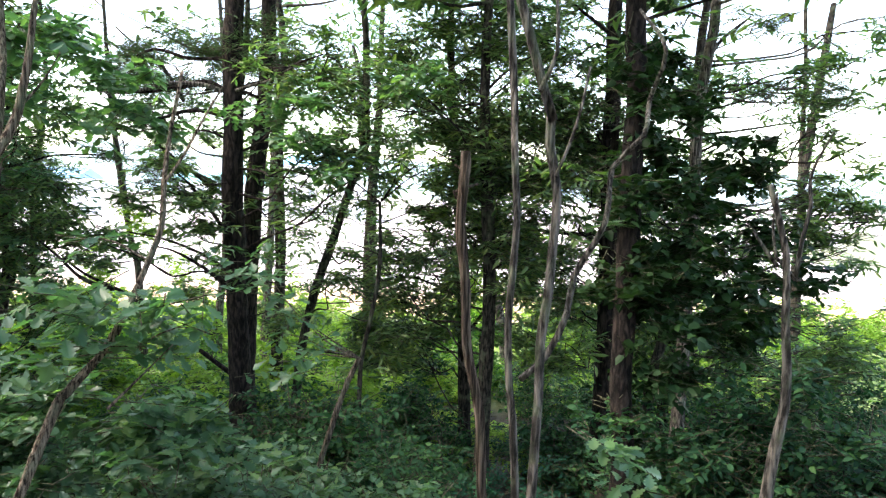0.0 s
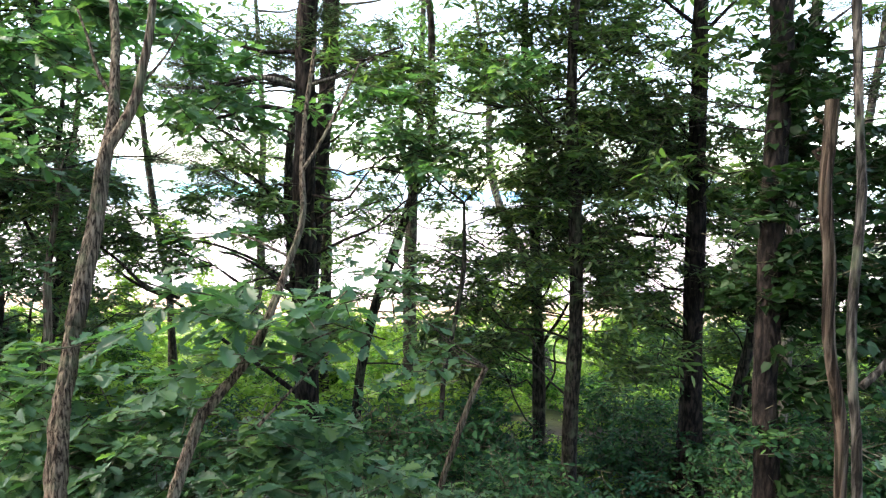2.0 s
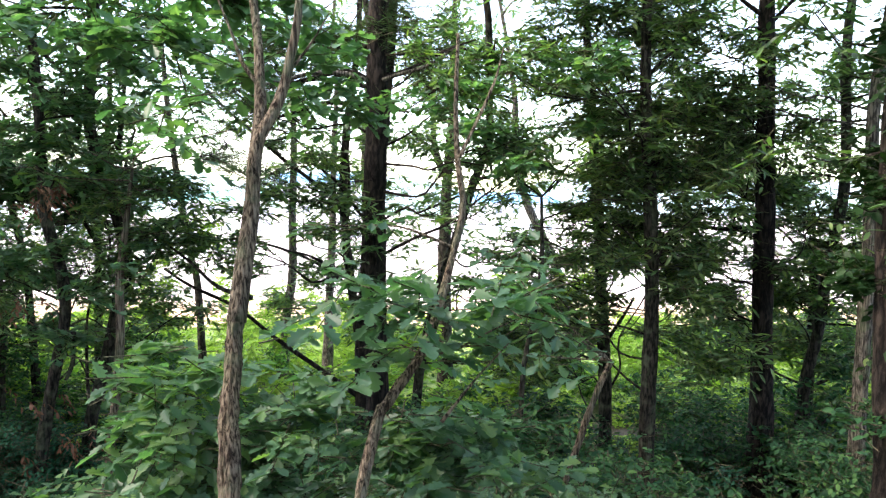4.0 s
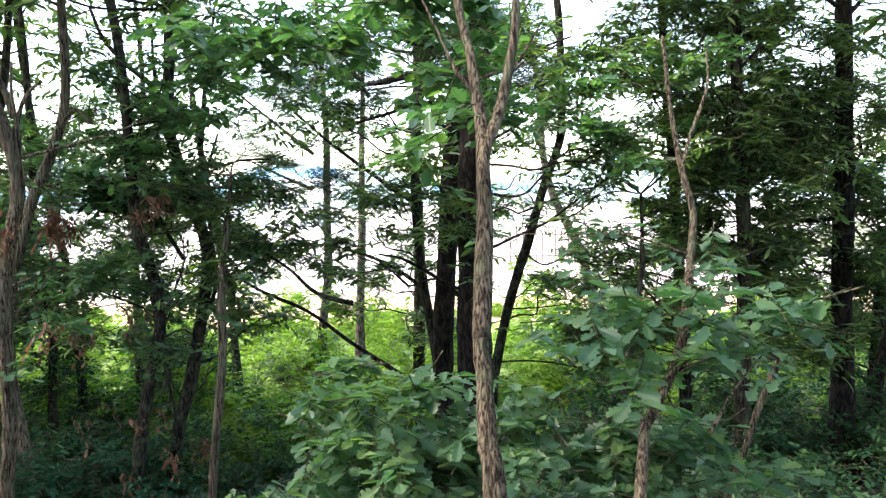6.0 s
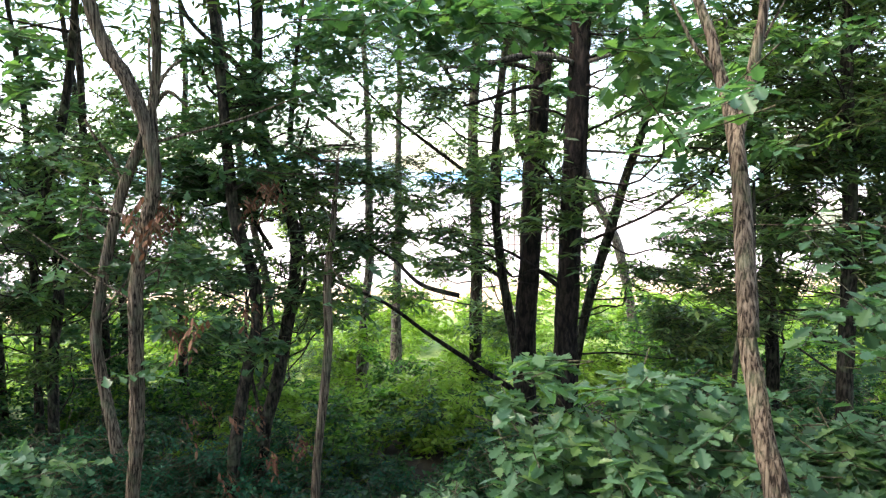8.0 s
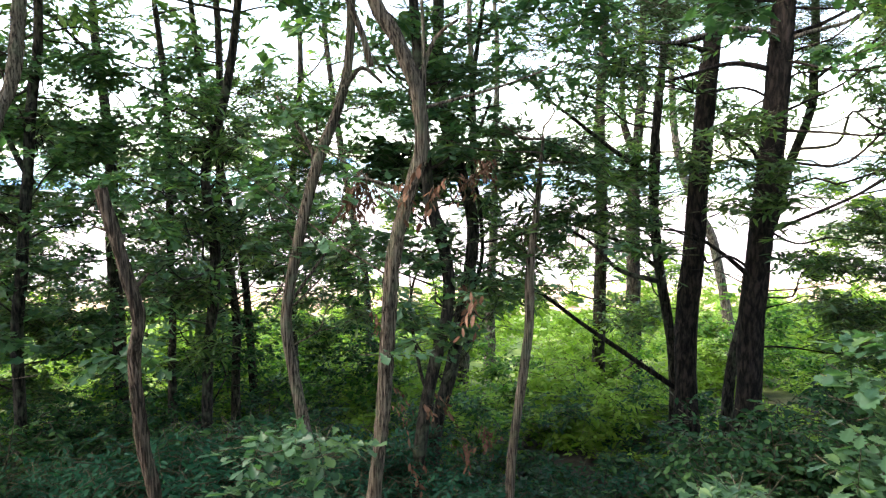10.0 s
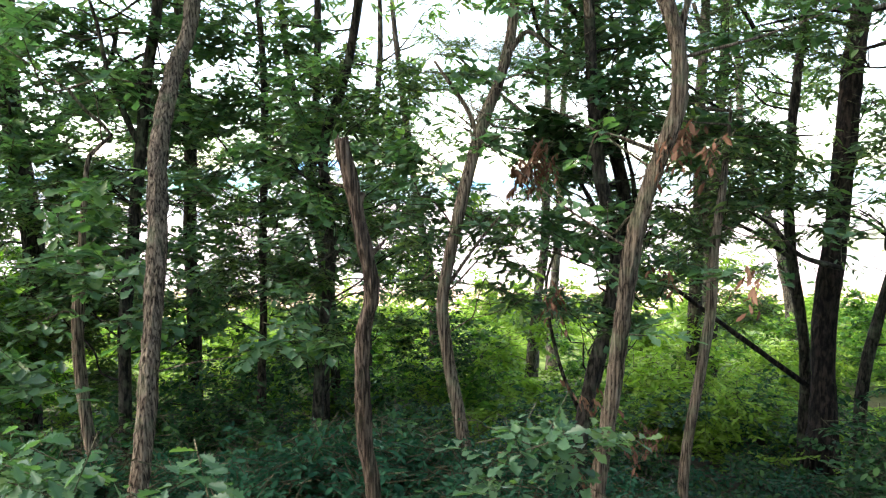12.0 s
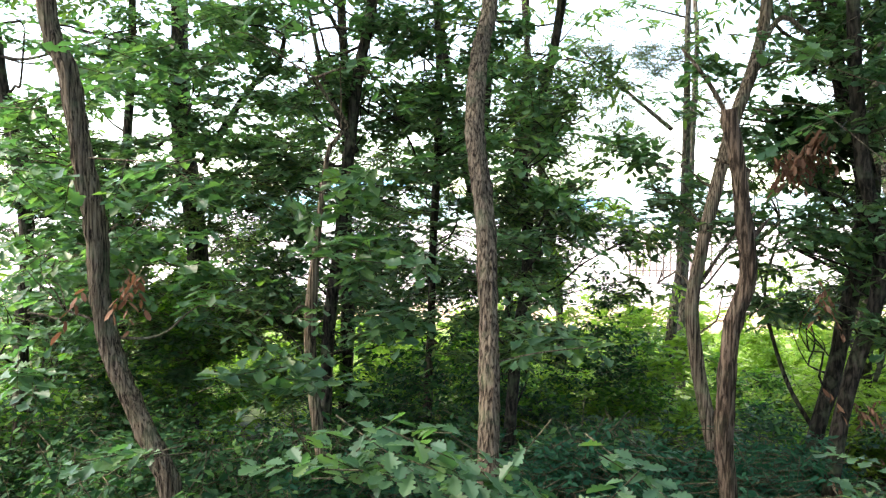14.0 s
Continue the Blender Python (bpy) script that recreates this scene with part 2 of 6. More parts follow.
def tube(name, points, radii, material, rng, sides=12, step=0.07, rough=0.07, furrow=0.0):
    """A tapered, slightly knotty limb through the points; radii at its two ends or at each point. furrow: the depth of long bark ridges."""
    c = smooth_line(points, step)
    n = len(c)
    r = np.interp(np.linspace(0, 1, n), np.linspace(0, 1, len(radii)), radii)
    t = unit(np.gradient(c, axis=0))
    ref = np.array([0.0, 1.0, 0.0]) if abs(t[0][1]) < 0.9 else np.array([1.0, 0, 0])
    a = unit(np.cross(t, ref))
    b = np.cross(t, a)
    th = np.arange(sides) * 2 * np.pi / sides
    ph = rng.uniform(0, 6, 6)
    s = np.arange(n)[:, None] * step
    bump = 1 + rough * (np.sin(2 * th + 3.1 * s + ph[0]) + 0.7 * np.sin(3 * th - 5.3 * s + ph[1]) + 0.6 * np.sin(9.0 * s + ph[2]) + 0.5 * np.sin(th + 14 * s + ph[3]))
    if furrow:
        w = th + 0.22 * np.sin(7 * s + ph[4]) + 0.12 * np.sin(19 * s + ph[5])
        bump = bump + furrow * 0.4 - furrow * np.abs(np.sin(w * 5 + 0.8 * np.sin(5 * s))) ** 0.6 + rng.normal(0, furrow * 0.25, (n, sides))
    v = c[:, None] + (r[:, None] * bump)[..., None] * (a[:, None] * np.cos(th)[:, None] + b[:, None] * np.sin(th)[:, None])
    i = np.arange((n - 1) * sides)
    ring, col = i // sides, i % sides
    nxt = (col + 1) % sides
    quads = np.stack([ring * sides + col, ring * sides + nxt, (ring + 1) * sides + nxt, (ring + 1) * sides + col], 1)
    loops = np.concatenate([quads.ravel(), np.arange(sides)[::-1], (n - 1) * sides + np.arange(sides)])
    counts = np.concatenate([np.full(len(quads), 4), [sides, sides]])
    starts = np.concatenate([[0], np.cumsum(counts)[:-1]])
    return mesh_of(name, v.reshape(-1, 3), loops, starts, counts, [material], None, True)


def part(name, me, parent, label=""):
    """Links a mesh given in world places as a part of a thing."""
    ob = new(name, me)
    ob.parent = parent
    ob.matrix_parent_inverse = Matrix.Translation(parent.location).inverted()
    return tagged(ob, label) if label else ob


def ground_height(x, y):
    """The lie of the land: a bank that falls from the path into the wood and flattens out in a meadow."""
    x, y = np.asarray(x, dtype=float), np.asarray(y, dtype=float)
    near = 0.12 + 0.072 * np.minimum(x, 0) * (x > -14) - 1.0 * (x <= -14) + 0.02 * np.clip(x, 0, 8)
    k = np.clip((y - 1.5) / 8.5, 0, 1)
    z = near * (1 - k) + -2.05 * k
    # unseen slope added behind the path to cut off light
    z = z + 0.75 * np.clip(-1.5 - y, 0, 7)
    z = z - 0.05 * np.clip(y - 10, 0, 20) + 0.07 * np.sin(x * 1.3 + 0.6 * y) * np.clip(y - 2.5, 0, 1) * (y < 60)
    return z


TRUNKS, LEAFY = [], []
TOP = {"pine": 8.2, "dark": 6.8, "oak": 6.4, "grey": 7.5, "snag": 0.0}
KIND = {"pine": ("pine_tree", "pine"), "dark": ("woodland_tree", "tree"), "oak": ("oak_tree", "tree"), "grey": ("woodland_tree", "tree"), "snag": ("dead_tree", "dead tree")}


def tree(kind, label, seed, y, radius, line, crown="narrow", leaves=90, top=None, lean=0.0, twigs=5):
    """A tree whose trunk runs through the line (x, z), in the plane that stands at y and leans back by lean metres a metre, rooted in the ground, and grows on above it."""
    rng = np.random.default_rng(seed)
    name, category = KIND[kind]
    x0, z0 = line[0]
    slope = (line[1][0] - x0) / max(line[1][1] - z0, 0.1)
    g = float(ground_height(x0, y)) - 0.12
    pts = [(x, z) for x, z in line if z > g + 0.25]
    if pts[0][1] - g > 0.15:
        pts = [(pts[0][0] - 0.5 * slope * (pts[0][1] - g), g)] + pts
    p = [(x, y + lean * (z - 0.5) + 0.03 * math.sin(2.1 * z + seed), z) for x, z in pts]
    base = new(name)
    base.location = (p[0][0], p[0][1], g + 0.12)
    tagged(base, label, category, "trees of the wood")
    high = TOP[kind] + 0.6 * math.sin(seed * 1.7) if top is None else top
    seen = len(p)
    if kind != "snag" and high > p[-1][2] + 0.4:
        dx = (p[-1][0] - p[-2][0]) / max(p[-1][2] - p[-2][2], 0.1)
        for k in (0.35, 0.7, 1.0):
            h = (high - p[-1][2]) * k if k == 0.35 else (high - p[seen - 1][2]) * k
            p.append((p[seen - 1][0] + 0.5 * dx * h + 0.12 * math.sin(seed + 4 * k), p[seen - 1][1] + 0.5 * lean * h + 0.15 * math.sin(seed * 2 + 3 * k), p[seen - 1][2] + h))
    zs = np.array([q[2] for q in p])
    rr = radius * np.interp(zs, [g, g + 0.35, 1.0, max(high, 2.0)], [1.7, 1.12, 0.98, 0.25 if kind != "snag" else 0.8])
    TRUNKS.append((base, kind, radius, smooth_line(p, 0.12)))
    near = kind in ("oak", "snag") and y < 7.5
    part("trunk", tube("trunk", p, rr, BARK[kind], rng, 30 if near else 16, 0.05 if near else 0.09, 0.055 if near else 0.035, 0.24 if near else 0.06), base)
    rg = np.random.default_rng(seed + 5000)
    if kind == "snag":
        for k in range(3):
            q = np.array(p[-1 - k]) + np.array([0, 0, -0.1])
            part("stub", tube("stub", [q, q + np.array([rg.uniform(-2, 2) * radius, 0.01, 1.5 * radius]), q + np.array([rg.uniform(-3, 3) * radius, 0.015, 3 * radius])], [radius * 0.5, radius * 0.3, 0.004], BARK[kind], rg, 7, 0.04), base)
        return base
    # thin side twigs on the bare part of the trunk
    line3 = smooth_line(p, 0.1)
    ends = []
    for k in range(twigs):
        q = line3[np.argmin(np.abs(line3[:, 2] - rg.uniform(0.0, 3.6)))]
        a = rg.uniform(0, 2 * np.pi)
        ln = rg.uniform(0.4, 1.3)
        way = np.array([math.cos(a), 0.6 * math.sin(a), rg.uniform(-0.1, 0.7)]) * ln
        m1 = q + way * 0.4 + rg.normal(0, 0.05, 3)
        m2 = q + way * 0.75 + rg.normal(0, 0.07, 3)
        e = q + way + np.array([0, 0, rg.uniform(-0.15, 0.1)])
        r = min(radius * 0.35, rg.uniform(0.006, 0.014))
        part("branch", tube("branch", [q, m1, m2, e], [r, r * 0.7, r * 0.4, 0.002], BARK[kind], rg, 6, 0.07), base)
        ends += [m2, e]
    if ends:
        ends = np.array(ends)
        cs = ends[rg.integers(0, len(ends), 4 * twigs)] + rg.normal(0, 0.12, (4 * twigs, 3))
        part("side_leaves", sprays("side_leaves", "narrow" if crown == "needle" else crown, cs, rg, 9, 0.3), base)
    # upper limbs and crown, mostly unseen; leaf counts raised to shade the undergrowth
    lo = max(3.2, p[seen - 1][2] + (0.9 if kind == "pine" else 0.0))
    if high < lo + 0.5:
        return base
    tips = []
    c = smooth_line(p, 0.1)
    for k in range(5 if kind != "pine" else 8):
        z = lo + (high - lo) * (k + rng.uniform(0.1, 0.9)) / (5 if kind != "pine" else 8)
        q = c[np.argmin(np.abs(c[:, 2] - z))]
        a = rng.uniform(0, 2 * np.pi)
        ln = rng.uniform(0.9, 1.8)
        e = q + np.array([math.cos(a) * ln, math.sin(a) * ln, rng.uniform(0.1, 0.8)])
        mid = (q + e) / 2 + np.array([0, 0, -0.12]) + rng.normal(0, 0.1, 3)
        part("branch", tube("branch", [q, mid, e], [radius * 0.32, radius * 0.2, 0.006], BARK[kind], rng, 7, 0.12), base)
        tips += [mid, e, (mid + e) / 2, e]
    if leaves:
        tips = np.array(tips)
        cs = tips[rng.integers(0, len(tips), leaves)] + rng.normal(0, 0.38, (leaves, 3)) * np.array([1, 1, 0.7])
        cs = cs[cs[:, 2] > lo]
        part("crown", sprays("crown", crown, cs, rng, 13, 0.46, 1.45), base)
    return base


def limb(t, r0, r1, line, seed=1, bark_kind="oak"):
    """A bough of the tree t through the places given."""
    rng = np.random.default_rng(seed)
    return part("branch", tube("branch", line, [r0, (r0 + r1) / 2, r1], BARK[bark_kind], rng, 9, 0.06, 0.06), t)


def foliage(t, kind, seed, blobs, per=11, spread=0.34, size=1.0, droop=0.15, name="crown"):
    """Leafy twigs of the tree t in the blobs (x, y, z, half width, half height, twigs)."""
    rng = np.random.default_rng(seed)
    cs = np.concatenate([within(rng, int(n), x, y, z, rx, max(0.35, (rx + rz) / 2), rz) for x, y, z, rx, rz, n in blobs])
    if kind in ("oak", "narrow", "needle"):
        LEAFY.extend(blobs)
    return part(name, sprays(name, kind, cs, rng, per if kind != "narrow" or per != 11 else 7, spread, size, droop, float(cs[:, 1].min()) < 5.6), t)

# ---- ground and distance ----


def sheet(name, xs, ys, material, lift=0.0, label="", category=""):
    gx, gy = np.meshgrid(xs, ys)
    v = np.stack([gx, gy, ground_height(gx, gy) + lift], -1).reshape(-1, 3)
    w = len(xs)
    i = np.arange((len(ys) - 1) * (w - 1))
    r, c = i // (w - 1), i % (w - 1)
    q = np.stack([r * w + c, r * w + c + 1, (r + 1) * w + c + 1, (r + 1) * w + c], 1)
    me = mesh_of(name, v, q.ravel(), np.arange(len(q)) * 4, None, [material], None, True)
    return tagged(new(name, me), label, category, kind="structure")


def land_stuff():
    """Dark forest soil near the path, meadow green beyond the trees, then pale bare sand to the horizon."""
    m, nt, bsdf = nodes_of("land")
    co = nt.nodes.new("ShaderNodeTexCoord")
    sep = nt.nodes.new("ShaderNodeSeparateXYZ")
    nt.links.new(co.outputs["Object"], sep.inputs[0])
    fine = add(nt, "ShaderNodeTexNoise", Scale=4.0, Detail=8.0, Roughness=0.65)
    nt.links.new(co.outputs["Object"], fine.inputs["Vector"])
    wide = add(nt, "ShaderNodeTexNoise", Scale=0.35, Detail=4.0)
    nt.links.new(co.outputs["Object"], wide.inputs["Vector"])
    edge = nt.nodes.new("ShaderNodeMath")
    edge.operation = "MULTIPLY_ADD"
    nt.links.new(wide.outputs[0], edge.inputs[0])
    edge.inputs[1].default_value = 3.0
    nt.links.new(sep.outputs[1], edge.inputs[2])
    soil = ramp(nt, fine.outputs[0], [(0.35, (0.013, 0.011, 0.008)), (0.65, (0.042, 0.034, 0.021))])
    meadow = ramp(nt, fine.outputs[0], [(0.35, (0.08, 0.15, 0.03)), (0.65, (0.2, 0.27, 0.07))])
    sand = ramp(nt, wide.outputs[0], [(0.3, (0.4, 0.34, 0.32)), (0.5, (0.52, 0.46, 0.45)), (0.7, (0.6, 0.57, 0.56))])

    def step(at, soft, a, b):
        f = nt.nodes.new("ShaderNodeMapRange")
        f.inputs["From Min"].default_value, f.inputs["From Max"].default_value = at, at + soft
        nt.links.new(edge.outputs[0], f.inputs["Value"])
        mm = nt.nodes.new("ShaderNodeMix")
        mm.data_type = "RGBA"
        nt.links.new(f.outputs[0], mm.inputs[0])
        nt.links.new(a, mm.inputs[6])
        nt.links.new(b, mm.inputs[7])
        return mm.outputs[2]

    earth = ramp(nt, fine.outputs[0], [(0.35, (0.42, 0.27, 0.15)), (0.65, (0.55, 0.42, 0.28))])
    out = step(34.0, 6.0, step(27.0, 1.0, step(14.0, 3.0, soil, meadow), earth), sand)
    nt.links.new(out, bsdf.inputs["Base Color"])
    bsdf.inputs["Roughness"].default_value = 0.95
    bp = add(nt, "ShaderNodeBump", Strength=0.6, Distance=0.05)
    nt.links.new(fine.outputs[0], bp.inputs["Height"])
    nt.links.new(bp.outputs[0], bsdf.inputs["Normal"])
    return m


near_x = np.arange(-24, 16.1, 0.4)
near_y = np.arange(-10, 30.1, 0.4)
grow = np.array([2, 5, 10, 20, 40, 80, 160, 320, 700, 1500])
xs = np.concatenate([-24 - grow[::-1], near_x, 16 + grow])
ys = np.concatenate([-10 - grow[::-1], near_y, 30 + grow])
sheet("ground", xs, ys, land_stuff(), 0.0, "dark leaf-littered forest floor falling to meadow and sand", "ground")

WALL = plain("rendered_wall", (0.76, 0.75, 0.74), (0.82, 0.81, 0.8), 0.8, 0.85)
GLASS = plain("dark_glass", (0.25, 0.3, 0.34), (0.35, 0.4, 0.44), 0.5, 0.15)
ROOF = {"blue": plain("blue_sheet_roof", (0.14, 0.34, 0.55), (0.18, 0.4, 0.62), 0.7, 0.4),
        "teal": plain("teal_sheet_roof", (0.2, 0.5, 0.52), (0.25, 0.56, 0.56), 0.7, 0.4),
        }
STEEL = plain("rusty_steel", (0.12, 0.09, 0.08), (0.2, 0.15, 0.12), 5.0, 0.6)


def box(name, x0, x1, y0, y1, z0, z1, material, parent, bevel=0.0):
    bm = bmesh.new()
    bmesh.ops.create_cube(bm, size=1, matrix=Matrix.Translation(((x0 + x1) / 2, (y0 + y1) / 2, (z0 + z1) / 2)) @ Matrix.Diagonal((x1 - x0, y1 - y0, z1 - z0, 1)))
    if bevel:
        bmesh.ops.bevel(bm, geom=bm.edges[:], offset=bevel, segments=2, affect="EDGES")
    me = bpy.data.meshes.new(name)
    bm.to_mesh(me)
    bm.free()
    me.materials.append(material)
    return part(name, me, parent)


def house(x, y, wide, deep, storeys, roof, label):
    """A far building with storeys, windows and a pitched sheet roof."""
    g = float(ground_height(x, y)) - 0.1
    base = new("house")
    base.location = (x, y, g)
    tagged(base, label, "house", "buildings beyond the wood")
    h = 3.0 * storeys
    box("wall", x - wide / 2, x + wide / 2, y, y + deep, g, g + h, WALL, base)
    for s in range(storeys):
        n = max(2, int(wide / 3))
        for k in range(n):
            cx = x - wide / 2 + wide * (k + 0.5) / n
            w = box("window", cx - 0.7, cx + 0.7, y - 0.06, y - 0.005, g + 3 * s + 1.0, g + 3 * s + 2.3, WALL, base)
            pane = box("pane", cx - 0.6, cx + 0.6, y - 0.075, y - 0.062, g + 3 * s + 1.1, g + 3 * s + 2.2, GLASS, base)
            pane.parent = w
            pane.matrix_parent_inverse = Matrix.Translation(base.location).inverted()
            pane.matrix_parent_inverse = w.matrix_parent_inverse.inverted() @ pane.matrix_parent_inverse
    bm = bmesh.new()
    o = 0.5
    rise = deep * 0.22
    v = [bm.verts.new(q) for q in ((x - wide / 2 - o, y - o, g + h), (x + wide / 2 + o, y - o, g + h), (x + wide / 2 + o, y + deep + o, g + h), (x - wide / 2 - o, y + deep + o, g + h),
                                   (x - wide / 2 - o, y + deep / 2, g + h + rise), (x + wide / 2 + o, y + deep / 2, g + h + rise))]
    for f in ((0, 1, 5, 4), (2, 3, 4, 5), (0, 4, 3), (1, 2, 5), (3, 2, 1, 0)):
        bm.faces.new([v[k] for k in f])
    me = bpy.data.meshes.new("roof")
    bm.to_mesh(me)
    bm.free()
    me.materials.append(ROOF[roof])
    part("roof", me, base)


house(-26.0, 112, 12, 8, 3, "blue", "pale three-storey building with a bright blue roof")
house(-46.0, 120, 16, 9, 2, "teal", "pale low building with a teal sheet roof")
house(6.0, 125, 18, 9, 2, "blue", "white low hall with a blue sheet roof")
house(-72.0, 110, 12, 8, 2, "blue", "white building with blue roof beyond the sand")

# a row of steel posts on the bare ground
fence = new("post_fence")
fence.location = (4.0, 52.0, float(ground_height(4.0, 52.0)))
tagged(fence, "row of upright rusty steel posts on bare ground", "fence")
for k in range(13):
    px = 1.9 + 0.48 * k
    zg = float(ground_height(px, 52.0))
    box("post", px - 0.05, px + 0.05, 51.95, 52.05, zg - 0.2, zg + 2.5 + 0.25 * math.sin(k * 2.3), STEEL, fence)
box("rail", 1.8, 7.8, 51.9, 51.94, float(ground_height(4, 52)) + 0.5, float(ground_height(4, 52)) + 0.6, STEEL, fence)


def ridge(name, cx, cy, wide, deep, high, material, label, seed):
    """A long low hill with an uneven crest."""
    u = np.linspace(-1, 1, 60)
    w = np.linspace(-1, 1, 14)
    gx, gy = np.meshgrid(u, w)
    crest = 0.7 + 0.3 * np.sin(gx * 5 + seed) * np.cos(gx * 11 + 2 * seed) + 0.08 * np.sin(gx * 37 + seed)
    z = high * crest * np.clip(1 - np.abs(gx) ** 3, 0, 1) * np.clip(1 - gy ** 2, 0, 1) - 5.5
    v = np.stack([cx + gx * wide, cy + gy * deep, z], -1).reshape(-1, 3)
    i = np.arange(13 * 59)
    r, c = i // 59, i % 59
    q = np.stack([r * 60 + c, r * 60 + c + 1, (r + 1) * 60 + c + 1, (r + 1) * 60 + c], 1)
    return tagged(new(name, mesh_of(name, v, q.ravel(), np.arange(len(q)) * 4, None, [material], None, True)), label, "hill", kind="structure")


# distance haze is painted into the far hills' pale blue-green
ridge("backdrop", -60, 900, 900, 150, 75, plain("painted_haze_hill", (0.3, 0.42, 0.45), (0.38, 0.49, 0.51), 0.01, 1.0), "hills on the skyline with haze in their pale colour", 1.0)
ridge("grassy_mound", 35, 58, 11, 8, 6.0, plain("mound_grass", (0.13, 0.16, 0.11), (0.19, 0.2, 0.15), 0.9, 0.95), "grey-green grassy mound beyond the wood", 2.2)

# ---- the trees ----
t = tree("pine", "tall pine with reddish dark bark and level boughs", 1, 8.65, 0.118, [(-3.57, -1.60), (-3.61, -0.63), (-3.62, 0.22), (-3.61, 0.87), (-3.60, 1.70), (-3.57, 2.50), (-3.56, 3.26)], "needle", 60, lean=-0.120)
limb(t, 0.030, 0.010, [(-3.65, 8.30, 2.78), (-3.87, 8.25, 2.84), (-4.15, 8.20, 2.84), (-4.41, 8.20, 2.78), (-4.65, 8.15, 2.72), (-4.92, 8.10, 2.72)], 13, "grey")
limb(t, 0.024, 0.008, [(-3.50, 8.30, 2.79), (-3.31, 8.25, 2.84), (-3.07, 8.20, 2.90), (-2.75, 8.10, 3.07)], 14, "grey")
limb(t, 0.025, 0.011, [(-3.64, 8.37, 2.81), (-3.88, 8.38, 2.89), (-4.20, 8.35, 2.82), (-4.52, 8.41, 2.77), (-4.89, 8.33, 2.77)], 3, "pine")
limb(t, 0.022, 0.008, [(-3.56, 8.37, 2.81), (-3.24, 8.37, 2.91), (-2.88, 8.32, 3.08), (-2.57, 8.36, 3.20)], 4, "pine")
limb(t, 0.024, 0.009, [(-3.64, 8.33, 3.13), (-4.03, 8.35, 3.13), (-4.38, 8.30, 3.21), (-4.68, 8.37, 3.12)], 5, "pine")
limb(t, 0.027, 0.009, [(-3.68, 8.64, 0.57), (-3.99, 8.62, 0.82), (-4.30, 8.57, 1.00), (-4.55, 8.62, 1.05)], 6, "pine")
limb(t, 0.023, 0.009, [(-3.62, 8.20, 1.33), (-3.79, 8.18, 1.56), (-3.96, 8.12, 1.79), (-4.19, 8.16, 1.95)], 7, "pine")
limb(t, 0.027, 0.012, [(-3.67, 8.41, 2.53), (-4.02, 8.41, 2.58), (-4.43, 8.39, 2.47), (-4.78, 8.46, 2.38)], 8, "pine")
foliage(t, "narrow", 100, [(-4.25, 8.00, 1.89, 0.50, 0.19, 34), (-3.97, 8.00, 1.33, 0.50, 0.25, 44), (-4.72, 8.00, 1.71, 0.33, 0.22, 19), (-3.80, 8.00, 1.73, 0.33, 0.22, 19)])
foliage(t, "needle", 101, [(-4.37, 8.60, 3.18, 0.73, 0.36, 204), (-3.39, 8.60, 3.31, 0.55, 0.30, 111), (-4.80, 8.60, 2.64, 0.48, 0.24, 57), (-3.02, 8.60, 2.84, 0.36, 0.24, 42), (-3.21, 8.60, 3.49, 0.48, 0.24, 68)])
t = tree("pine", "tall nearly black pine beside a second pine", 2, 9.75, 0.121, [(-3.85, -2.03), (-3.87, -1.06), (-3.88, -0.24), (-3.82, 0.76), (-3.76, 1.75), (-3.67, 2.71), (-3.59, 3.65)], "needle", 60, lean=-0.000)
limb(t, 0.028, 0.012, [(-3.70, 9.70, 2.90), (-3.90, 9.60, 2.98), (-4.13, 9.55, 3.00), (-4.33, 9.50, 2.96)], 15, "pine")
limb(t, 0.025, 0.009, [(-3.80, 9.50, 2.92), (-4.02, 9.51, 2.98), (-4.40, 9.48, 3.01), (-4.84, 9.54, 2.93)], 3, "pine")
limb(t, 0.033, 0.017, [(-3.94, 9.90, -0.90), (-4.45, 9.91, -0.54), (-5.00, 9.88, -0.15), (-5.53, 9.94, 0.24), (-6.07, 9.85, 0.52), (-6.46, 9.96, 0.73)], 4, "pine")
foliage(t, "needle", 107, [(-5.49, 10.20, 3.35, 0.70, 0.42, 141), (-5.11, 10.20, 1.93, 0.56, 0.21, 78), (-2.73, 10.20, 3.33, 0.42, 0.35, 56), (-3.98, 10.20, 3.47, 0.42, 0.35, 70), (-5.79, 10.20, 2.28, 0.42, 0.28, 39)])
t = tree("dark", "thin dark tree leaning over beside the pines", 4, 10.00, 0.061, [(-3.25, -0.90), (-3.17, -0.32), (-3.02, 0.34), (-2.79, 1.05), (-2.57, 1.76), (-2.37, 2.34), (-2.36, 2.82), (-2.38, 3.79)], "narrow", 45, twigs=8)
foliage(t, "narrow", 121, [(-3.14, 10.00, 3.36, 0.51, 0.58, 73), (-3.35, 10.00, 2.37, 0.51, 0.36, 46), (-2.97, 10.00, 1.65, 0.36, 0.29, 10), (-3.11, 10.00, 1.14, 0.36, 0.22, 9), (-2.55, 10.00, 2.74, 0.43, 0.36, 39)])
foliage(t, "narrow", 122, [(-2.71, 9.80, 1.54, 0.47, 0.27, 17), (-2.30, 9.80, 1.33, 0.40, 0.27, 14), (-2.02, 9.80, 0.92, 0.40, 0.27, 16), (-2.78, 9.80, 2.47, 0.27, 0.27, 7), (-2.36, 9.80, 0.59, 0.60, 0.27, 34), (-2.00, 9.80, 0.03, 0.53, 0.33, 84)])
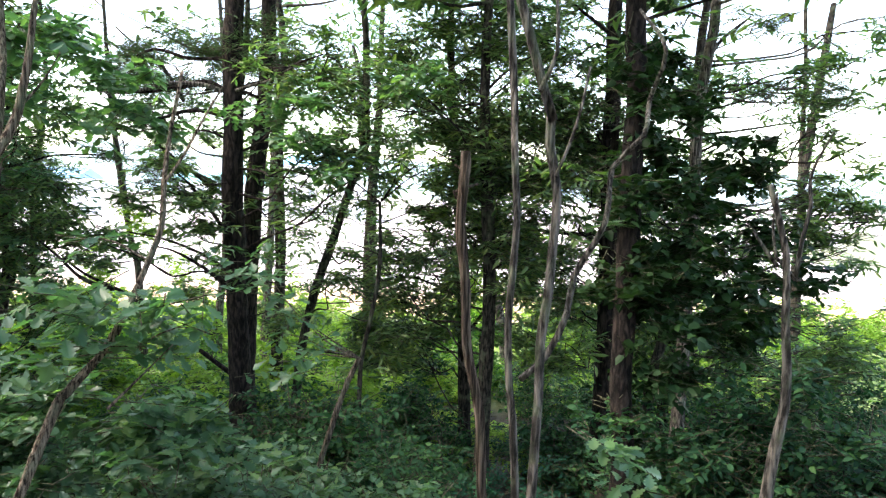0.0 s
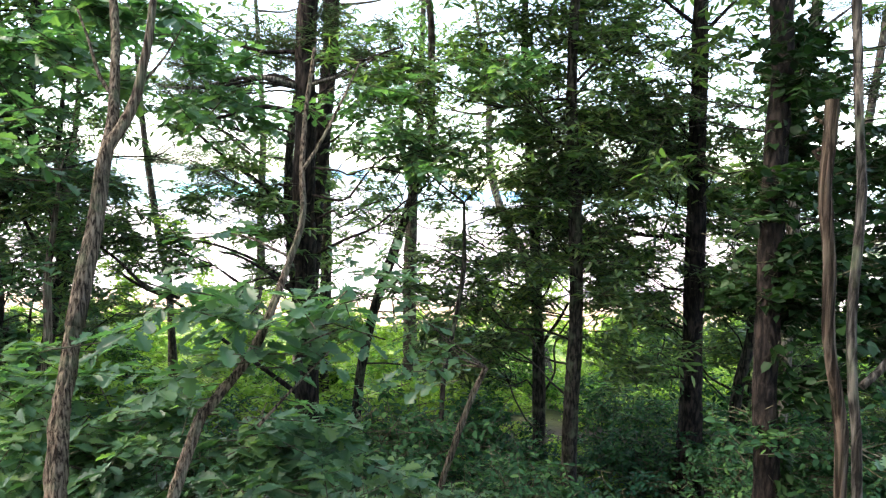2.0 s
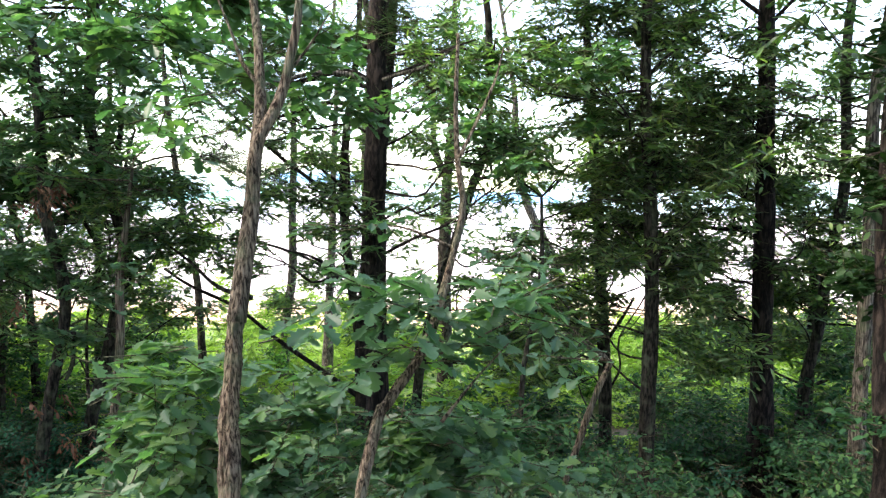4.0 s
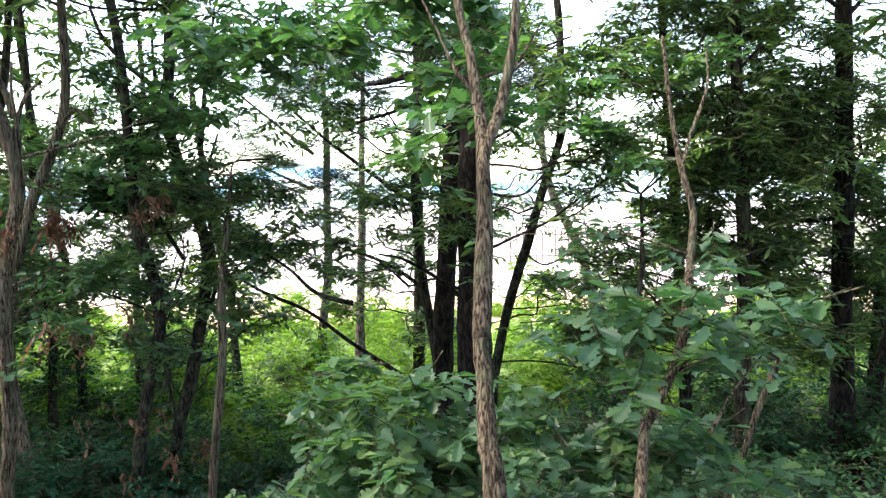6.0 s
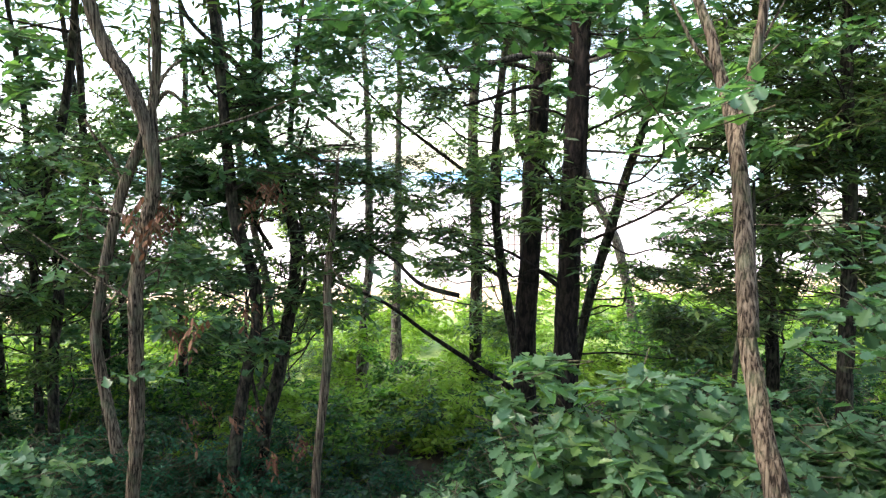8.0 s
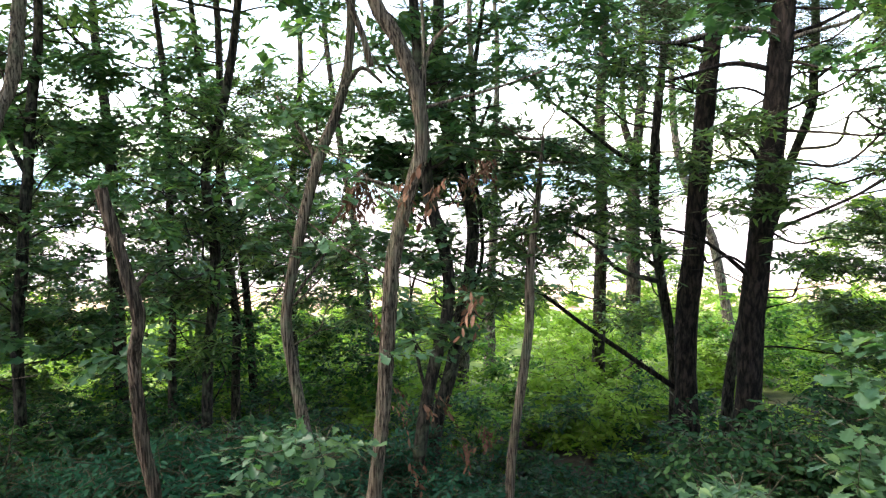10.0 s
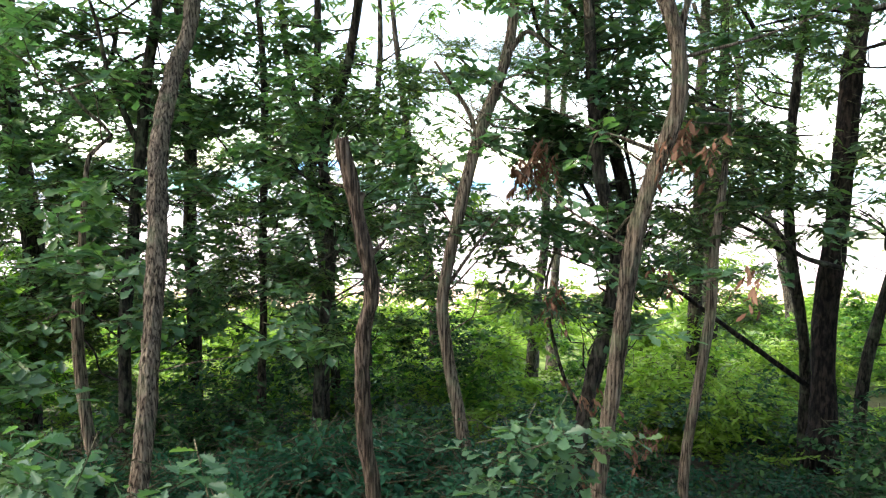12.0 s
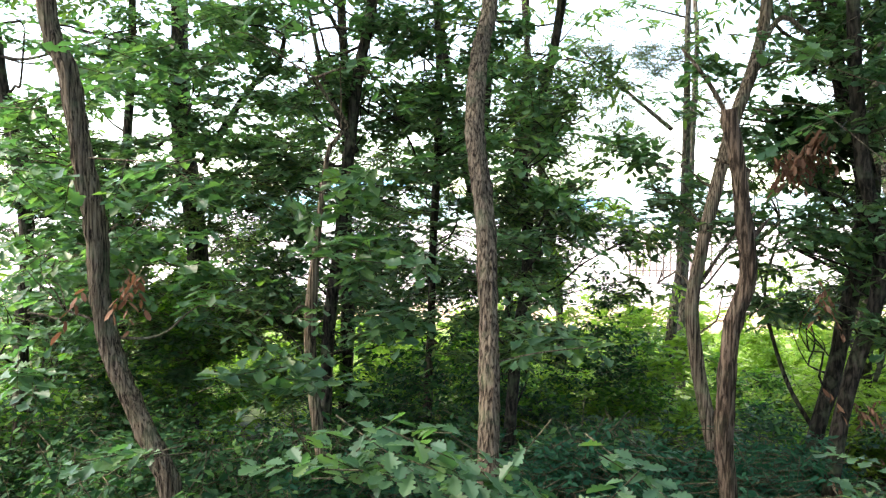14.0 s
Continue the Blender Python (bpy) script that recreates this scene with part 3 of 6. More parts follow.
t = tree("dark", "slender dark-barked broadleaf tree among shrubs", 5, 14.80, 0.134, [(-2.97, -1.59), (-3.00, -0.22), (-3.00, 0.92), (-2.95, 2.26), (-2.86, 3.37), (-2.86, 4.24), (-2.83, 5.54)], "narrow", 45, twigs=8)
limb(t, 0.073, 0.034, [(-3.02, 14.80, 2.15), (-3.22, 14.81, 2.81), (-3.24, 14.78, 3.91), (-3.42, 14.84, 4.67)], 3, "dark")
foliage(t, "narrow", 128, [(-2.75, 13.50, 4.58, 0.91, 0.61, 138), (-2.94, 13.50, 3.69, 0.71, 0.61, 94), (-2.12, 13.50, 3.01, 0.71, 0.40, 54), (-1.60, 13.50, 2.22, 0.71, 0.35, 34)])
t = tree("dark", "slender dark-barked broadleaf tree among shrubs", 6, 9.55, 0.075, [(-0.90, -1.93), (-0.96, -0.72), (-1.01, 0.32), (-1.07, 1.35), (-1.13, 2.03), (-1.22, 3.03), (-1.25, 4.02)], "narrow", 220, twigs=8)
foliage(t, "narrow", 134, [(-2.17, 9.10, 1.73, 0.42, 0.16, 28), (-1.56, 9.20, 1.53, 0.42, 0.16, 28), (-2.14, 9.00, 1.12, 0.42, 0.16, 28), (-1.42, 9.30, 0.90, 0.42, 0.16, 28), (-1.95, 9.00, 0.51, 0.42, 0.16, 28), (-1.04, 9.20, 1.22, 0.42, 0.16, 28), (-1.00, 9.00, 1.76, 0.42, 0.16, 28), (-2.42, 9.20, 0.62, 0.42, 0.16, 28), (-1.27, 9.40, 2.03, 0.42, 0.16, 28), (-1.02, 9.10, 0.60, 0.42, 0.16, 28)])
limb(t, 0.024, 0.007, [(-1.21, 9.55, 2.96), (-1.44, 9.56, 3.23), (-1.64, 9.53, 3.42)], 3, "dark")
limb(t, 0.027, 0.014, [(-0.97, 9.55, -0.09), (-0.74, 9.56, 0.26), (-0.64, 9.53, 0.47)], 4, "dark")
foliage(t, "narrow", 135, [(-1.57, 9.20, 3.09, 0.72, 0.33, 74), (-1.65, 9.20, 3.53, 0.59, 0.33, 54), (-1.74, 9.20, 2.00, 0.46, 0.26, 21), (-1.46, 9.20, 1.35, 0.39, 0.33, 17), (-1.30, 9.20, 2.52, 0.46, 0.33, 38), (-1.43, 9.20, 0.30, 0.46, 0.39, 71), (-1.75, 9.20, -0.11, 0.52, 0.26, 48), (-1.41, 9.20, 1.74, 0.39, 0.26, 20)])
foliage(t, "narrow", 136, [(-1.97, 9.40, 0.63, 0.51, 0.38, 45), (-2.03, 9.40, -0.16, 0.57, 0.38, 122), (-1.94, 9.40, 2.42, 0.44, 0.44, 55), (-1.85, 9.40, 1.27, 0.38, 0.38, 27), (-1.63, 9.40, 3.04, 0.51, 0.38, 60)])
foliage(t, "bright", 137, [(-0.99, 12.36, 0.34, 0.50, 0.22, 24), (0.02, 12.36, 0.96, 0.49, 0.26, 30), (-0.20, 12.36, 1.22, 0.55, 0.29, 34), (-0.50, 12.36, 1.45, 0.37, 0.36, 29), (-0.46, 12.36, 0.24, 0.31, 0.24, 13), (-0.81, 12.36, 0.25, 0.32, 0.34, 23), (-0.73, 12.36, 0.53, 0.31, 0.24, 13), (-0.32, 12.36, 0.68, 0.57, 0.33, 39)])
foliage(t, "narrow", 138, [(-1.59, 9.02, 0.66, 0.37, 0.22, 13), (-1.26, 9.02, 1.50, 0.33, 0.26, 42), (-1.82, 9.02, 1.19, 0.42, 0.22, 18), (-1.96, 9.02, 0.87, 0.31, 0.23, 13), (-1.59, 9.02, 0.42, 0.41, 0.18, 32), (-1.59, 9.02, -0.14, 0.47, 0.16, 26), (-1.11, 9.02, 0.17, 0.47, 0.21, 42), (-1.72, 9.02, 0.75, 0.28, 0.15, 6)])
t = tree("dark", "slender dark-barked broadleaf tree among shrubs", 7, 8.55, 0.075, [(-0.73, -1.49), (-0.73, -0.56), (-0.70, 0.18), (-0.72, 1.09), (-0.78, 1.98), (-0.82, 2.86), (-0.81, 3.73)], "narrow", 400, twigs=8)
limb(t, 0.018, 0.006, [(-0.82, 8.55, 2.86), (-0.58, 8.56, 3.10), (-0.30, 8.53, 3.27)], 3, "dark")
foliage(t, "narrow", 142, [(-0.51, 8.60, 2.99, 0.42, 0.55, 72), (-0.43, 8.60, 2.23, 0.48, 0.42, 107), (-0.23, 8.60, 1.64, 0.48, 0.36, 92), (-0.45, 8.60, 1.21, 0.42, 0.36, 80), (-0.31, 8.60, 0.67, 0.48, 0.36, 77), (-0.06, 8.60, 2.00, 0.36, 0.42, 67), (-0.64, 8.60, 3.40, 0.55, 0.30, 41), (-0.05, 8.60, 0.07, 0.55, 0.42, 121)])
foliage(t, "narrow", 143, [(-1.36, 8.60, 2.60, 0.34, 0.40, 46), (-1.04, 8.60, 1.75, 0.40, 0.45, 101), (-1.13, 8.60, 1.00, 0.40, 0.34, 70), (-0.64, 8.60, 2.31, 0.28, 0.51, 54), (-0.48, 8.60, 1.28, 0.28, 0.45, 67), (-1.37, 8.60, 3.10, 0.45, 0.28, 36)])
foliage(t, "narrow", 144, [(-1.51, 9.52, 3.86, 0.41, 0.28, 30), (-0.73, 9.52, 2.33, 0.62, 0.41, 97), (0.19, 9.52, 2.72, 0.47, 0.38, 46), (-0.56, 9.52, 3.44, 0.57, 0.33, 62), (0.49, 9.52, 2.56, 0.40, 0.21, 26), (0.92, 9.52, 2.53, 0.51, 0.22, 28), (0.67, 9.52, 2.51, 0.43, 0.27, 38), (0.21, 9.52, 3.75, 0.68, 0.37, 69), (0.08, 9.52, 2.39, 0.64, 0.30, 70), (-0.96, 9.52, 3.58, 0.67, 0.20, 43), (-0.08, 9.52, 3.16, 0.36, 0.37, 54), (-0.35, 9.52, 2.72, 0.38, 0.23, 21)])
foliage(t, "narrow", 145, [(-1.04, 9.09, 3.81, 0.51, 0.20, 32), (-0.07, 9.09, 2.64, 0.56, 0.21, 35)])
foliage(t, "narrow", 146, [(0.23, 9.18, 2.15, 0.42, 0.24, 46), (-0.62, 9.18, 2.04, 0.40, 0.38, 74), (-0.63, 9.18, 3.62, 0.40, 0.22, 21), (-0.55, 9.18, 3.98, 0.60, 0.32, 51), (0.76, 9.18, 2.34, 0.62, 0.34, 52), (0.29, 9.18, 2.08, 0.38, 0.37, 73), (-0.79, 9.18, 2.57, 0.59, 0.34, 78), (-1.42, 9.18, 2.53, 0.58, 0.31, 49), (0.20, 9.18, 3.95, 0.50, 0.28, 33), (0.52, 9.18, 3.38, 0.48, 0.19, 28), (0.08, 9.18, 2.82, 0.64, 0.19, 43), (-1.10, 9.18, 3.85, 0.44, 0.26, 35)])
foliage(t, "narrow", 147, [(-0.83, 8.77, 1.99, 0.40, 0.27, 58), (0.18, 8.77, 2.56, 0.37, 0.20, 27)])
foliage(t, "narrow", 148, [(-2.96, 7.92, 3.01, 0.31, 0.24, 28), (-2.64, 7.92, 2.69, 0.26, 0.13, 10), (-2.17, 7.92, 2.71, 0.42, 0.22, 25), (-2.33, 7.92, 2.95, 0.37, 0.24, 34), (-2.34, 7.92, 2.08, 0.39, 0.17, 20), (-2.55, 7.92, 3.01, 0.38, 0.13, 18), (-2.14, 7.92, 1.98, 0.39, 0.20, 28), (-2.89, 7.92, 2.68, 0.29, 0.21, 14), (-2.62, 7.92, 1.69, 0.33, 0.15, 9), (-2.84, 7.92, 1.91, 0.27, 0.13, 4)])
foliage(t, "oak", 149, [(-2.39, 7.54, 2.00, 0.24, 0.12, 3), (-3.00, 7.54, 2.47, 0.39, 0.12, 5), (-2.44, 7.54, 2.28, 0.26, 0.19, 5), (-2.47, 7.54, 1.97, 0.34, 0.23, 8), (-2.84, 7.54, 2.23, 0.28, 0.15, 6), (-2.58, 7.54, 2.54, 0.27, 0.13, 6), (-2.95, 7.54, 2.59, 0.27, 0.18, 5), (-2.84, 7.54, 2.49, 0.38, 0.19, 10)])
foliage(t, "oak", 150, [(-2.24, 7.88, 2.11, 0.33, 0.15, 7), (-2.48, 7.88, 1.93, 0.35, 0.24, 6), (-2.31, 7.88, 2.89, 0.25, 0.25, 6), (-1.52, 7.88, 2.85, 0.41, 0.23, 15), (-2.57, 7.88, 2.70, 0.27, 0.13, 6), (-1.82, 7.88, 3.03, 0.30, 0.18, 7), (-2.24, 7.88, 2.18, 0.40, 0.25, 15), (-1.52, 7.88, 2.75, 0.29, 0.24, 9), (-1.75, 7.88, 2.36, 0.39, 0.14, 6)])
foliage(t, "narrow", 151, [(-0.81, 8.72, 2.42, 0.52, 0.17, 21), (-1.38, 8.72, 2.85, 0.29, 0.19, 17), (0.36, 8.72, 2.67, 0.48, 0.16, 26), (-0.16, 8.72, 3.48, 0.35, 0.23, 26), (-1.75, 8.72, 2.80, 0.33, 0.23, 22), (-1.12, 8.72, 3.00, 0.30, 0.26, 16), (0.00, 8.72, 3.25, 0.46, 0.23, 27), (0.38, 8.72, 2.73, 0.48, 0.19, 22), (-0.35, 8.72, 3.87, 0.39, 0.26, 32)])
t = tree("snag", "thin tree with orange-brown flaking bark", 8, 3.15, 0.019, [(-0.86, 0.83), (-0.88, 1.06), (-0.92, 1.25), (-0.93, 1.45), (-0.95, 1.64), (-0.94, 1.81), (-0.94, 1.87)], "narrow", 45)
t = tree("grey", "pale thin tree with a long climbing stem", 9, 3.30, 0.014, [(-0.74, 0.78), (-0.77, 1.09), (-0.78, 1.29), (-0.77, 1.47), (-0.76, 1.65), (-0.77, 1.81), (-0.78, 2.00), (-0.79, 2.19)], "narrow", 45, twigs=0)
limb(t, 0.012, 0.006, [(-0.73, 3.30, 1.09), (-0.64, 3.31, 1.18), (-0.58, 3.28, 1.33), (-0.55, 3.34, 1.46), (-0.47, 3.25, 1.65), (-0.43, 3.36, 1.84), (-0.36, 3.23, 1.94), (-0.31, 3.38, 2.08), (-0.31, 3.20, 2.21), (-0.35, 3.41, 2.39)], 3, "grey")
limb(t, 0.005, 0.002, [(-0.45, 3.30, 1.70), (-0.45, 3.31, 1.83), (-0.39, 3.28, 1.87)], 4, "grey")
t = tree("grey", "pale grey-barked tree at the wood's edge", 10, 3.15, 0.017, [(-0.69, 0.85), (-0.68, 1.07), (-0.68, 1.26), (-0.66, 1.41), (-0.65, 1.56), (-0.64, 1.74), (-0.67, 1.90), (-0.67, 2.02), (-0.71, 2.12)], "narrow", 45, twigs=0)
limb(t, 0.008, 0.005, [(-0.71, 3.15, 2.07), (-0.66, 3.16, 2.19), (-0.67, 3.13, 2.35)], 3, "grey")
limb(t, 0.006, 0.004, [(-0.65, 3.15, 1.80), (-0.61, 3.16, 1.90), (-0.58, 3.13, 2.02), (-0.55, 3.19, 2.15)], 4, "grey")
foliage(t, "oak", 163, [(-0.38, 3.60, 0.64, 0.13, 0.11, 4)], size=0.80)
t = tree("pine", "pine trunk wrapped in dark climbing ivy", 11, 6.25, 0.085, [(0.32, -0.22), (0.28, 0.27), (0.29, 0.85), (0.30, 1.41), (0.29, 2.04), (0.30, 2.59), (0.26, 3.05)], "needle", 380)
rng = np.random.default_rng(1111)
turn, high = rng.uniform(-1.4, 1.3, 120), rng.uniform(-0.5, 4.2, 120)
hug = np.stack([0.29 + 0.15 * np.cos(turn), 6.25 + 0.15 * np.sin(turn), high], 1) + rng.normal(0, 0.035, (120, 3))
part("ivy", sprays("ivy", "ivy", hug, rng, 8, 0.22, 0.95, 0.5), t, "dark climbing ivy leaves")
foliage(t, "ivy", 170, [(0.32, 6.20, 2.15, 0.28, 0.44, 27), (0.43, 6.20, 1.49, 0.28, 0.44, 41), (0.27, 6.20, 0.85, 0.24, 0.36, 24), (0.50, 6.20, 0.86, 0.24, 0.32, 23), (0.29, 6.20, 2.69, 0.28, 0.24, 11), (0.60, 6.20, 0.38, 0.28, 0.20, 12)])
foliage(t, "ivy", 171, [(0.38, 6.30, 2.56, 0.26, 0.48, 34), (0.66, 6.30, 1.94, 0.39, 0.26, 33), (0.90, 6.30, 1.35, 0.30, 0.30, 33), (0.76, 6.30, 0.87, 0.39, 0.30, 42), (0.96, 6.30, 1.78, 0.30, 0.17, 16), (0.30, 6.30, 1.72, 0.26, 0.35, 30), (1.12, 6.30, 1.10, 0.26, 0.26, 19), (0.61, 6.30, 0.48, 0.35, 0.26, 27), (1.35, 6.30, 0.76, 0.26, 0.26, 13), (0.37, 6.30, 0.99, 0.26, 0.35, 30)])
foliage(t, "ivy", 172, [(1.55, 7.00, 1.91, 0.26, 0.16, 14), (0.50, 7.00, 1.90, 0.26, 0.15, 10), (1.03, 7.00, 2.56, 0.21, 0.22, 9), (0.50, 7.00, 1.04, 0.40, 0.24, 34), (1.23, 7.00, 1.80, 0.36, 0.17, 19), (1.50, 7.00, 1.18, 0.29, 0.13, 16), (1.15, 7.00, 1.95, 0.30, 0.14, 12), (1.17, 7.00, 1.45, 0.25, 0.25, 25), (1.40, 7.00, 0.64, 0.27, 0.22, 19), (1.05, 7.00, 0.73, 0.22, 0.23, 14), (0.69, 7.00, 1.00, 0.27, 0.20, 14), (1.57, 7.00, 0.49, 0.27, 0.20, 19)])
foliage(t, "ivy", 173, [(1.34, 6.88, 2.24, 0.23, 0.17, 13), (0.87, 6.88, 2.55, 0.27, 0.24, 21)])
# low leaves at the foot, in the colour that holds the shade
foliage(t, "shade", 174, [(0.66, 6.05, -0.03, 0.24, 0.24, 25), (1.39, 6.05, 0.14, 0.26, 0.14, 23), (1.05, 6.05, -0.14, 0.35, 0.21, 40), (1.57, 6.05, -0.01, 0.39, 0.25, 36), (1.72, 6.05, 0.19, 0.37, 0.24, 54), (1.53, 6.05, -0.31, 0.33, 0.21, 36), (0.22, 6.05, 0.08, 0.27, 0.18, 23), (1.35, 6.05, 0.39, 0.39, 0.26, 45), (0.90, 6.05, -0.22, 0.27, 0.26, 42), (0.71, 6.05, -0.20, 0.28, 0.24, 25)])
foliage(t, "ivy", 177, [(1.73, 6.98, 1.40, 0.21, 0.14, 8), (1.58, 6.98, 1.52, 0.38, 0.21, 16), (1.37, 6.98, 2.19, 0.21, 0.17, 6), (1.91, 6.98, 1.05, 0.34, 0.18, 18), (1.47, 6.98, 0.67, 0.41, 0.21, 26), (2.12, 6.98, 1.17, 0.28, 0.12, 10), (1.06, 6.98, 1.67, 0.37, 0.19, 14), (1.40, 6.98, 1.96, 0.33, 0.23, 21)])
# next four: unseen leaf canopy overhead, added to shade the ground below
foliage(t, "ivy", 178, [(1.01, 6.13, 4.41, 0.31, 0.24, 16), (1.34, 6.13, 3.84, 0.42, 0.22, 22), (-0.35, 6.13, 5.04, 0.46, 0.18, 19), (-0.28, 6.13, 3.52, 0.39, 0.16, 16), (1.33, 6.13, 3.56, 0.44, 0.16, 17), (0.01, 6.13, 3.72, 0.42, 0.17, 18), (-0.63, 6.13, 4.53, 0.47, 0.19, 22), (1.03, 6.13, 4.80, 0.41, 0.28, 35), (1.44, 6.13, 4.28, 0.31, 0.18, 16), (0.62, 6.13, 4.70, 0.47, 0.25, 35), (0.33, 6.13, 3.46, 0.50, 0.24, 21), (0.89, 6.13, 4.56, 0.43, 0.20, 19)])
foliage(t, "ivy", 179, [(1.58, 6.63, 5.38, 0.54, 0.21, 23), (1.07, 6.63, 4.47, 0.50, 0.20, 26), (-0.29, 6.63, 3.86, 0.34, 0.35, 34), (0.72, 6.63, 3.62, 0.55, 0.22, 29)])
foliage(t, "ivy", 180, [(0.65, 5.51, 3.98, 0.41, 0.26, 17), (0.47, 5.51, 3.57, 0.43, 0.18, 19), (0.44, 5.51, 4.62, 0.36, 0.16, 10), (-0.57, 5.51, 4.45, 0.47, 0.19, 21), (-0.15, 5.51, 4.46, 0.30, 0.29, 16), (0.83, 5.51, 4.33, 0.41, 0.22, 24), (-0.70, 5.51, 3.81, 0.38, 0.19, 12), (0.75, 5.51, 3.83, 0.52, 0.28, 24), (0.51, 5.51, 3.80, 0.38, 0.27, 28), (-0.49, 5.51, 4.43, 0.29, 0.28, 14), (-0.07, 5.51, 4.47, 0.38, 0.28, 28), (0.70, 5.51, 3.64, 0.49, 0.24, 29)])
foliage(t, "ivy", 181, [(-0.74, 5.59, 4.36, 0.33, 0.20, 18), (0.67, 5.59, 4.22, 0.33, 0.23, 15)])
t = tree("dark", "slender dark-barked broadleaf tree among shrubs", 12, 10.20, 0.073, [(1.76, -1.52), (1.76, -0.78), (1.82, -0.04), (1.84, 1.06)], "narrow", 0, top=1.1, twigs=8)
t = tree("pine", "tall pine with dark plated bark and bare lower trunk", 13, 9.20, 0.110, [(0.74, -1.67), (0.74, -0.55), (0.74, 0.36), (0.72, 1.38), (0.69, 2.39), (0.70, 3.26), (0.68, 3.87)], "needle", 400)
limb(t, 0.029, 0.010, [(0.69, 9.20, 1.32), (0.28, 9.21, 1.30), (-0.16, 9.18, 1.33), (-0.60, 9.24, 1.29)], 3, "pine")
limb(t, 0.032, 0.013, [(0.69, 9.20, 3.63), (0.44, 9.21, 3.81), (0.19, 9.18, 3.99)], 4, "pine")
limb(t, 0.032, 0.013, [(0.71, 9.20, 3.57), (0.93, 9.21, 3.81), (1.11, 9.18, 4.00)], 5, "pine")
foliage(t, "narrow", 184, [(0.25, 9.00, 2.66, 0.38, 0.38, 32), (0.69, 9.00, 2.42, 0.38, 0.38, 32), (-0.06, 9.00, 0.97, 0.44, 0.38, 73), (0.34, 9.00, 0.41, 0.38, 0.32, 42), (0.84, 9.00, 3.15, 0.32, 0.32, 16), (1.01, 9.00, 2.05, 0.38, 0.38, 44), (0.94, 9.00, 0.93, 0.38, 0.38, 50)])
foliage(t, "narrow", 185, [(0.88, 9.65, 1.76, 0.53, 0.19, 57), (-0.16, 9.65, 1.96, 0.52, 0.21, 60), (-0.59, 9.65, 1.40, 0.54, 0.18, 33), (-0.53, 9.65, 1.76, 0.57, 0.21, 62), (0.43, 9.65, 0.37, 0.33, 0.22, 45), (0.96, 9.65, 0.69, 0.59, 0.29, 80), (1.32, 9.65, 0.56, 0.36, 0.28, 53), (0.78, 9.65, 0.84, 0.31, 0.26, 38), (0.15, 9.65, 2.00, 0.57, 0.18, 49), (-0.52, 9.65, 1.45, 0.44, 0.21, 58), (-0.75, 9.65, 1.07, 0.58, 0.23, 62), (1.14, 9.65, 0.55, 0.30, 0.27, 29)])
t = tree("dark", "slender dark-barked broadleaf tree among shrubs", 14, 14.40, 0.122, [(5.42, -1.97), (5.40, 0.02), (5.40, 1.32), (5.34, 2.91), (5.30, 4.17), (5.23, 5.51)], "narrow", 45, twigs=8)
limb(t, 0.099, 0.055, [(5.37, 14.40, 2.06), (5.47, 14.41, 3.02), (5.59, 14.38, 4.17), (5.76, 14.44, 5.51)], 3, "dark")
foliage(t, "narrow", 191, [(3.10, 8.50, 3.54, 0.38, 0.25, 15), (3.24, 8.50, 2.42, 0.31, 0.38, 13), (2.03, 8.50, 1.97, 0.31, 0.16, 11), (3.00, 8.50, 1.69, 0.25, 0.31, 12)])
foliage(t, "narrow", 192, [(3.84, 9.71, -0.24, 0.45, 0.30, 84), (3.37, 9.71, 0.40, 0.32, 0.17, 23), (3.17, 9.71, -0.28, 0.58, 0.33, 98), (3.36, 9.71, -0.67, 0.44, 0.32, 69), (3.78, 9.71, 0.04, 0.37, 0.30, 46), (3.46, 9.71, -0.59, 0.35, 0.19, 35)])
foliage(t, "narrow", 193, [(3.23, 8.49, 2.90, 0.21, 0.19, 6), (2.58, 8.49, 1.90, 0.36, 0.22, 13), (2.59, 8.49, 3.18, 0.24, 0.22, 9), (3.22, 8.49, 1.52, 0.32, 0.19, 15), (2.50, 8.49, 1.58, 0.34, 0.21, 19), (3.35, 8.49, 2.85, 0.25, 0.11, 5), (2.62, 8.49, 3.40, 0.21, 0.19, 6), (2.83, 8.49, 1.84, 0.34, 0.17, 9)])
# next two: more overhead leaves out of view, placed to block skylight
foliage(t, "narrow", 194, [(1.10, 6.45, 5.20, 0.39, 0.28, 46), (0.27, 6.45, 4.98, 0.32, 0.19, 19), (2.28, 6.45, 4.43, 0.50, 0.19, 32), (2.15, 6.45, 4.56, 0.46, 0.27, 54), (1.58, 6.45, 4.58, 0.35, 0.33, 47), (1.14, 6.45, 5.04, 0.50, 0.25, 43), (2.45, 6.45, 3.80, 0.42, 0.16, 29), (0.24, 6.45, 4.26, 0.55, 0.30, 44), (0.40, 6.45, 4.68, 0.42, 0.28, 29), (1.39, 6.45, 5.14, 0.31, 0.32, 29), (1.94, 6.45, 4.70, 0.33, 0.20, 19), (0.68, 6.45, 3.77, 0.51, 0.33, 60)])
foliage(t, "narrow", 195, [(1.61, 6.24, 3.50, 0.50, 0.17, 28), (0.67, 6.24, 5.05, 0.31, 0.32, 26)])
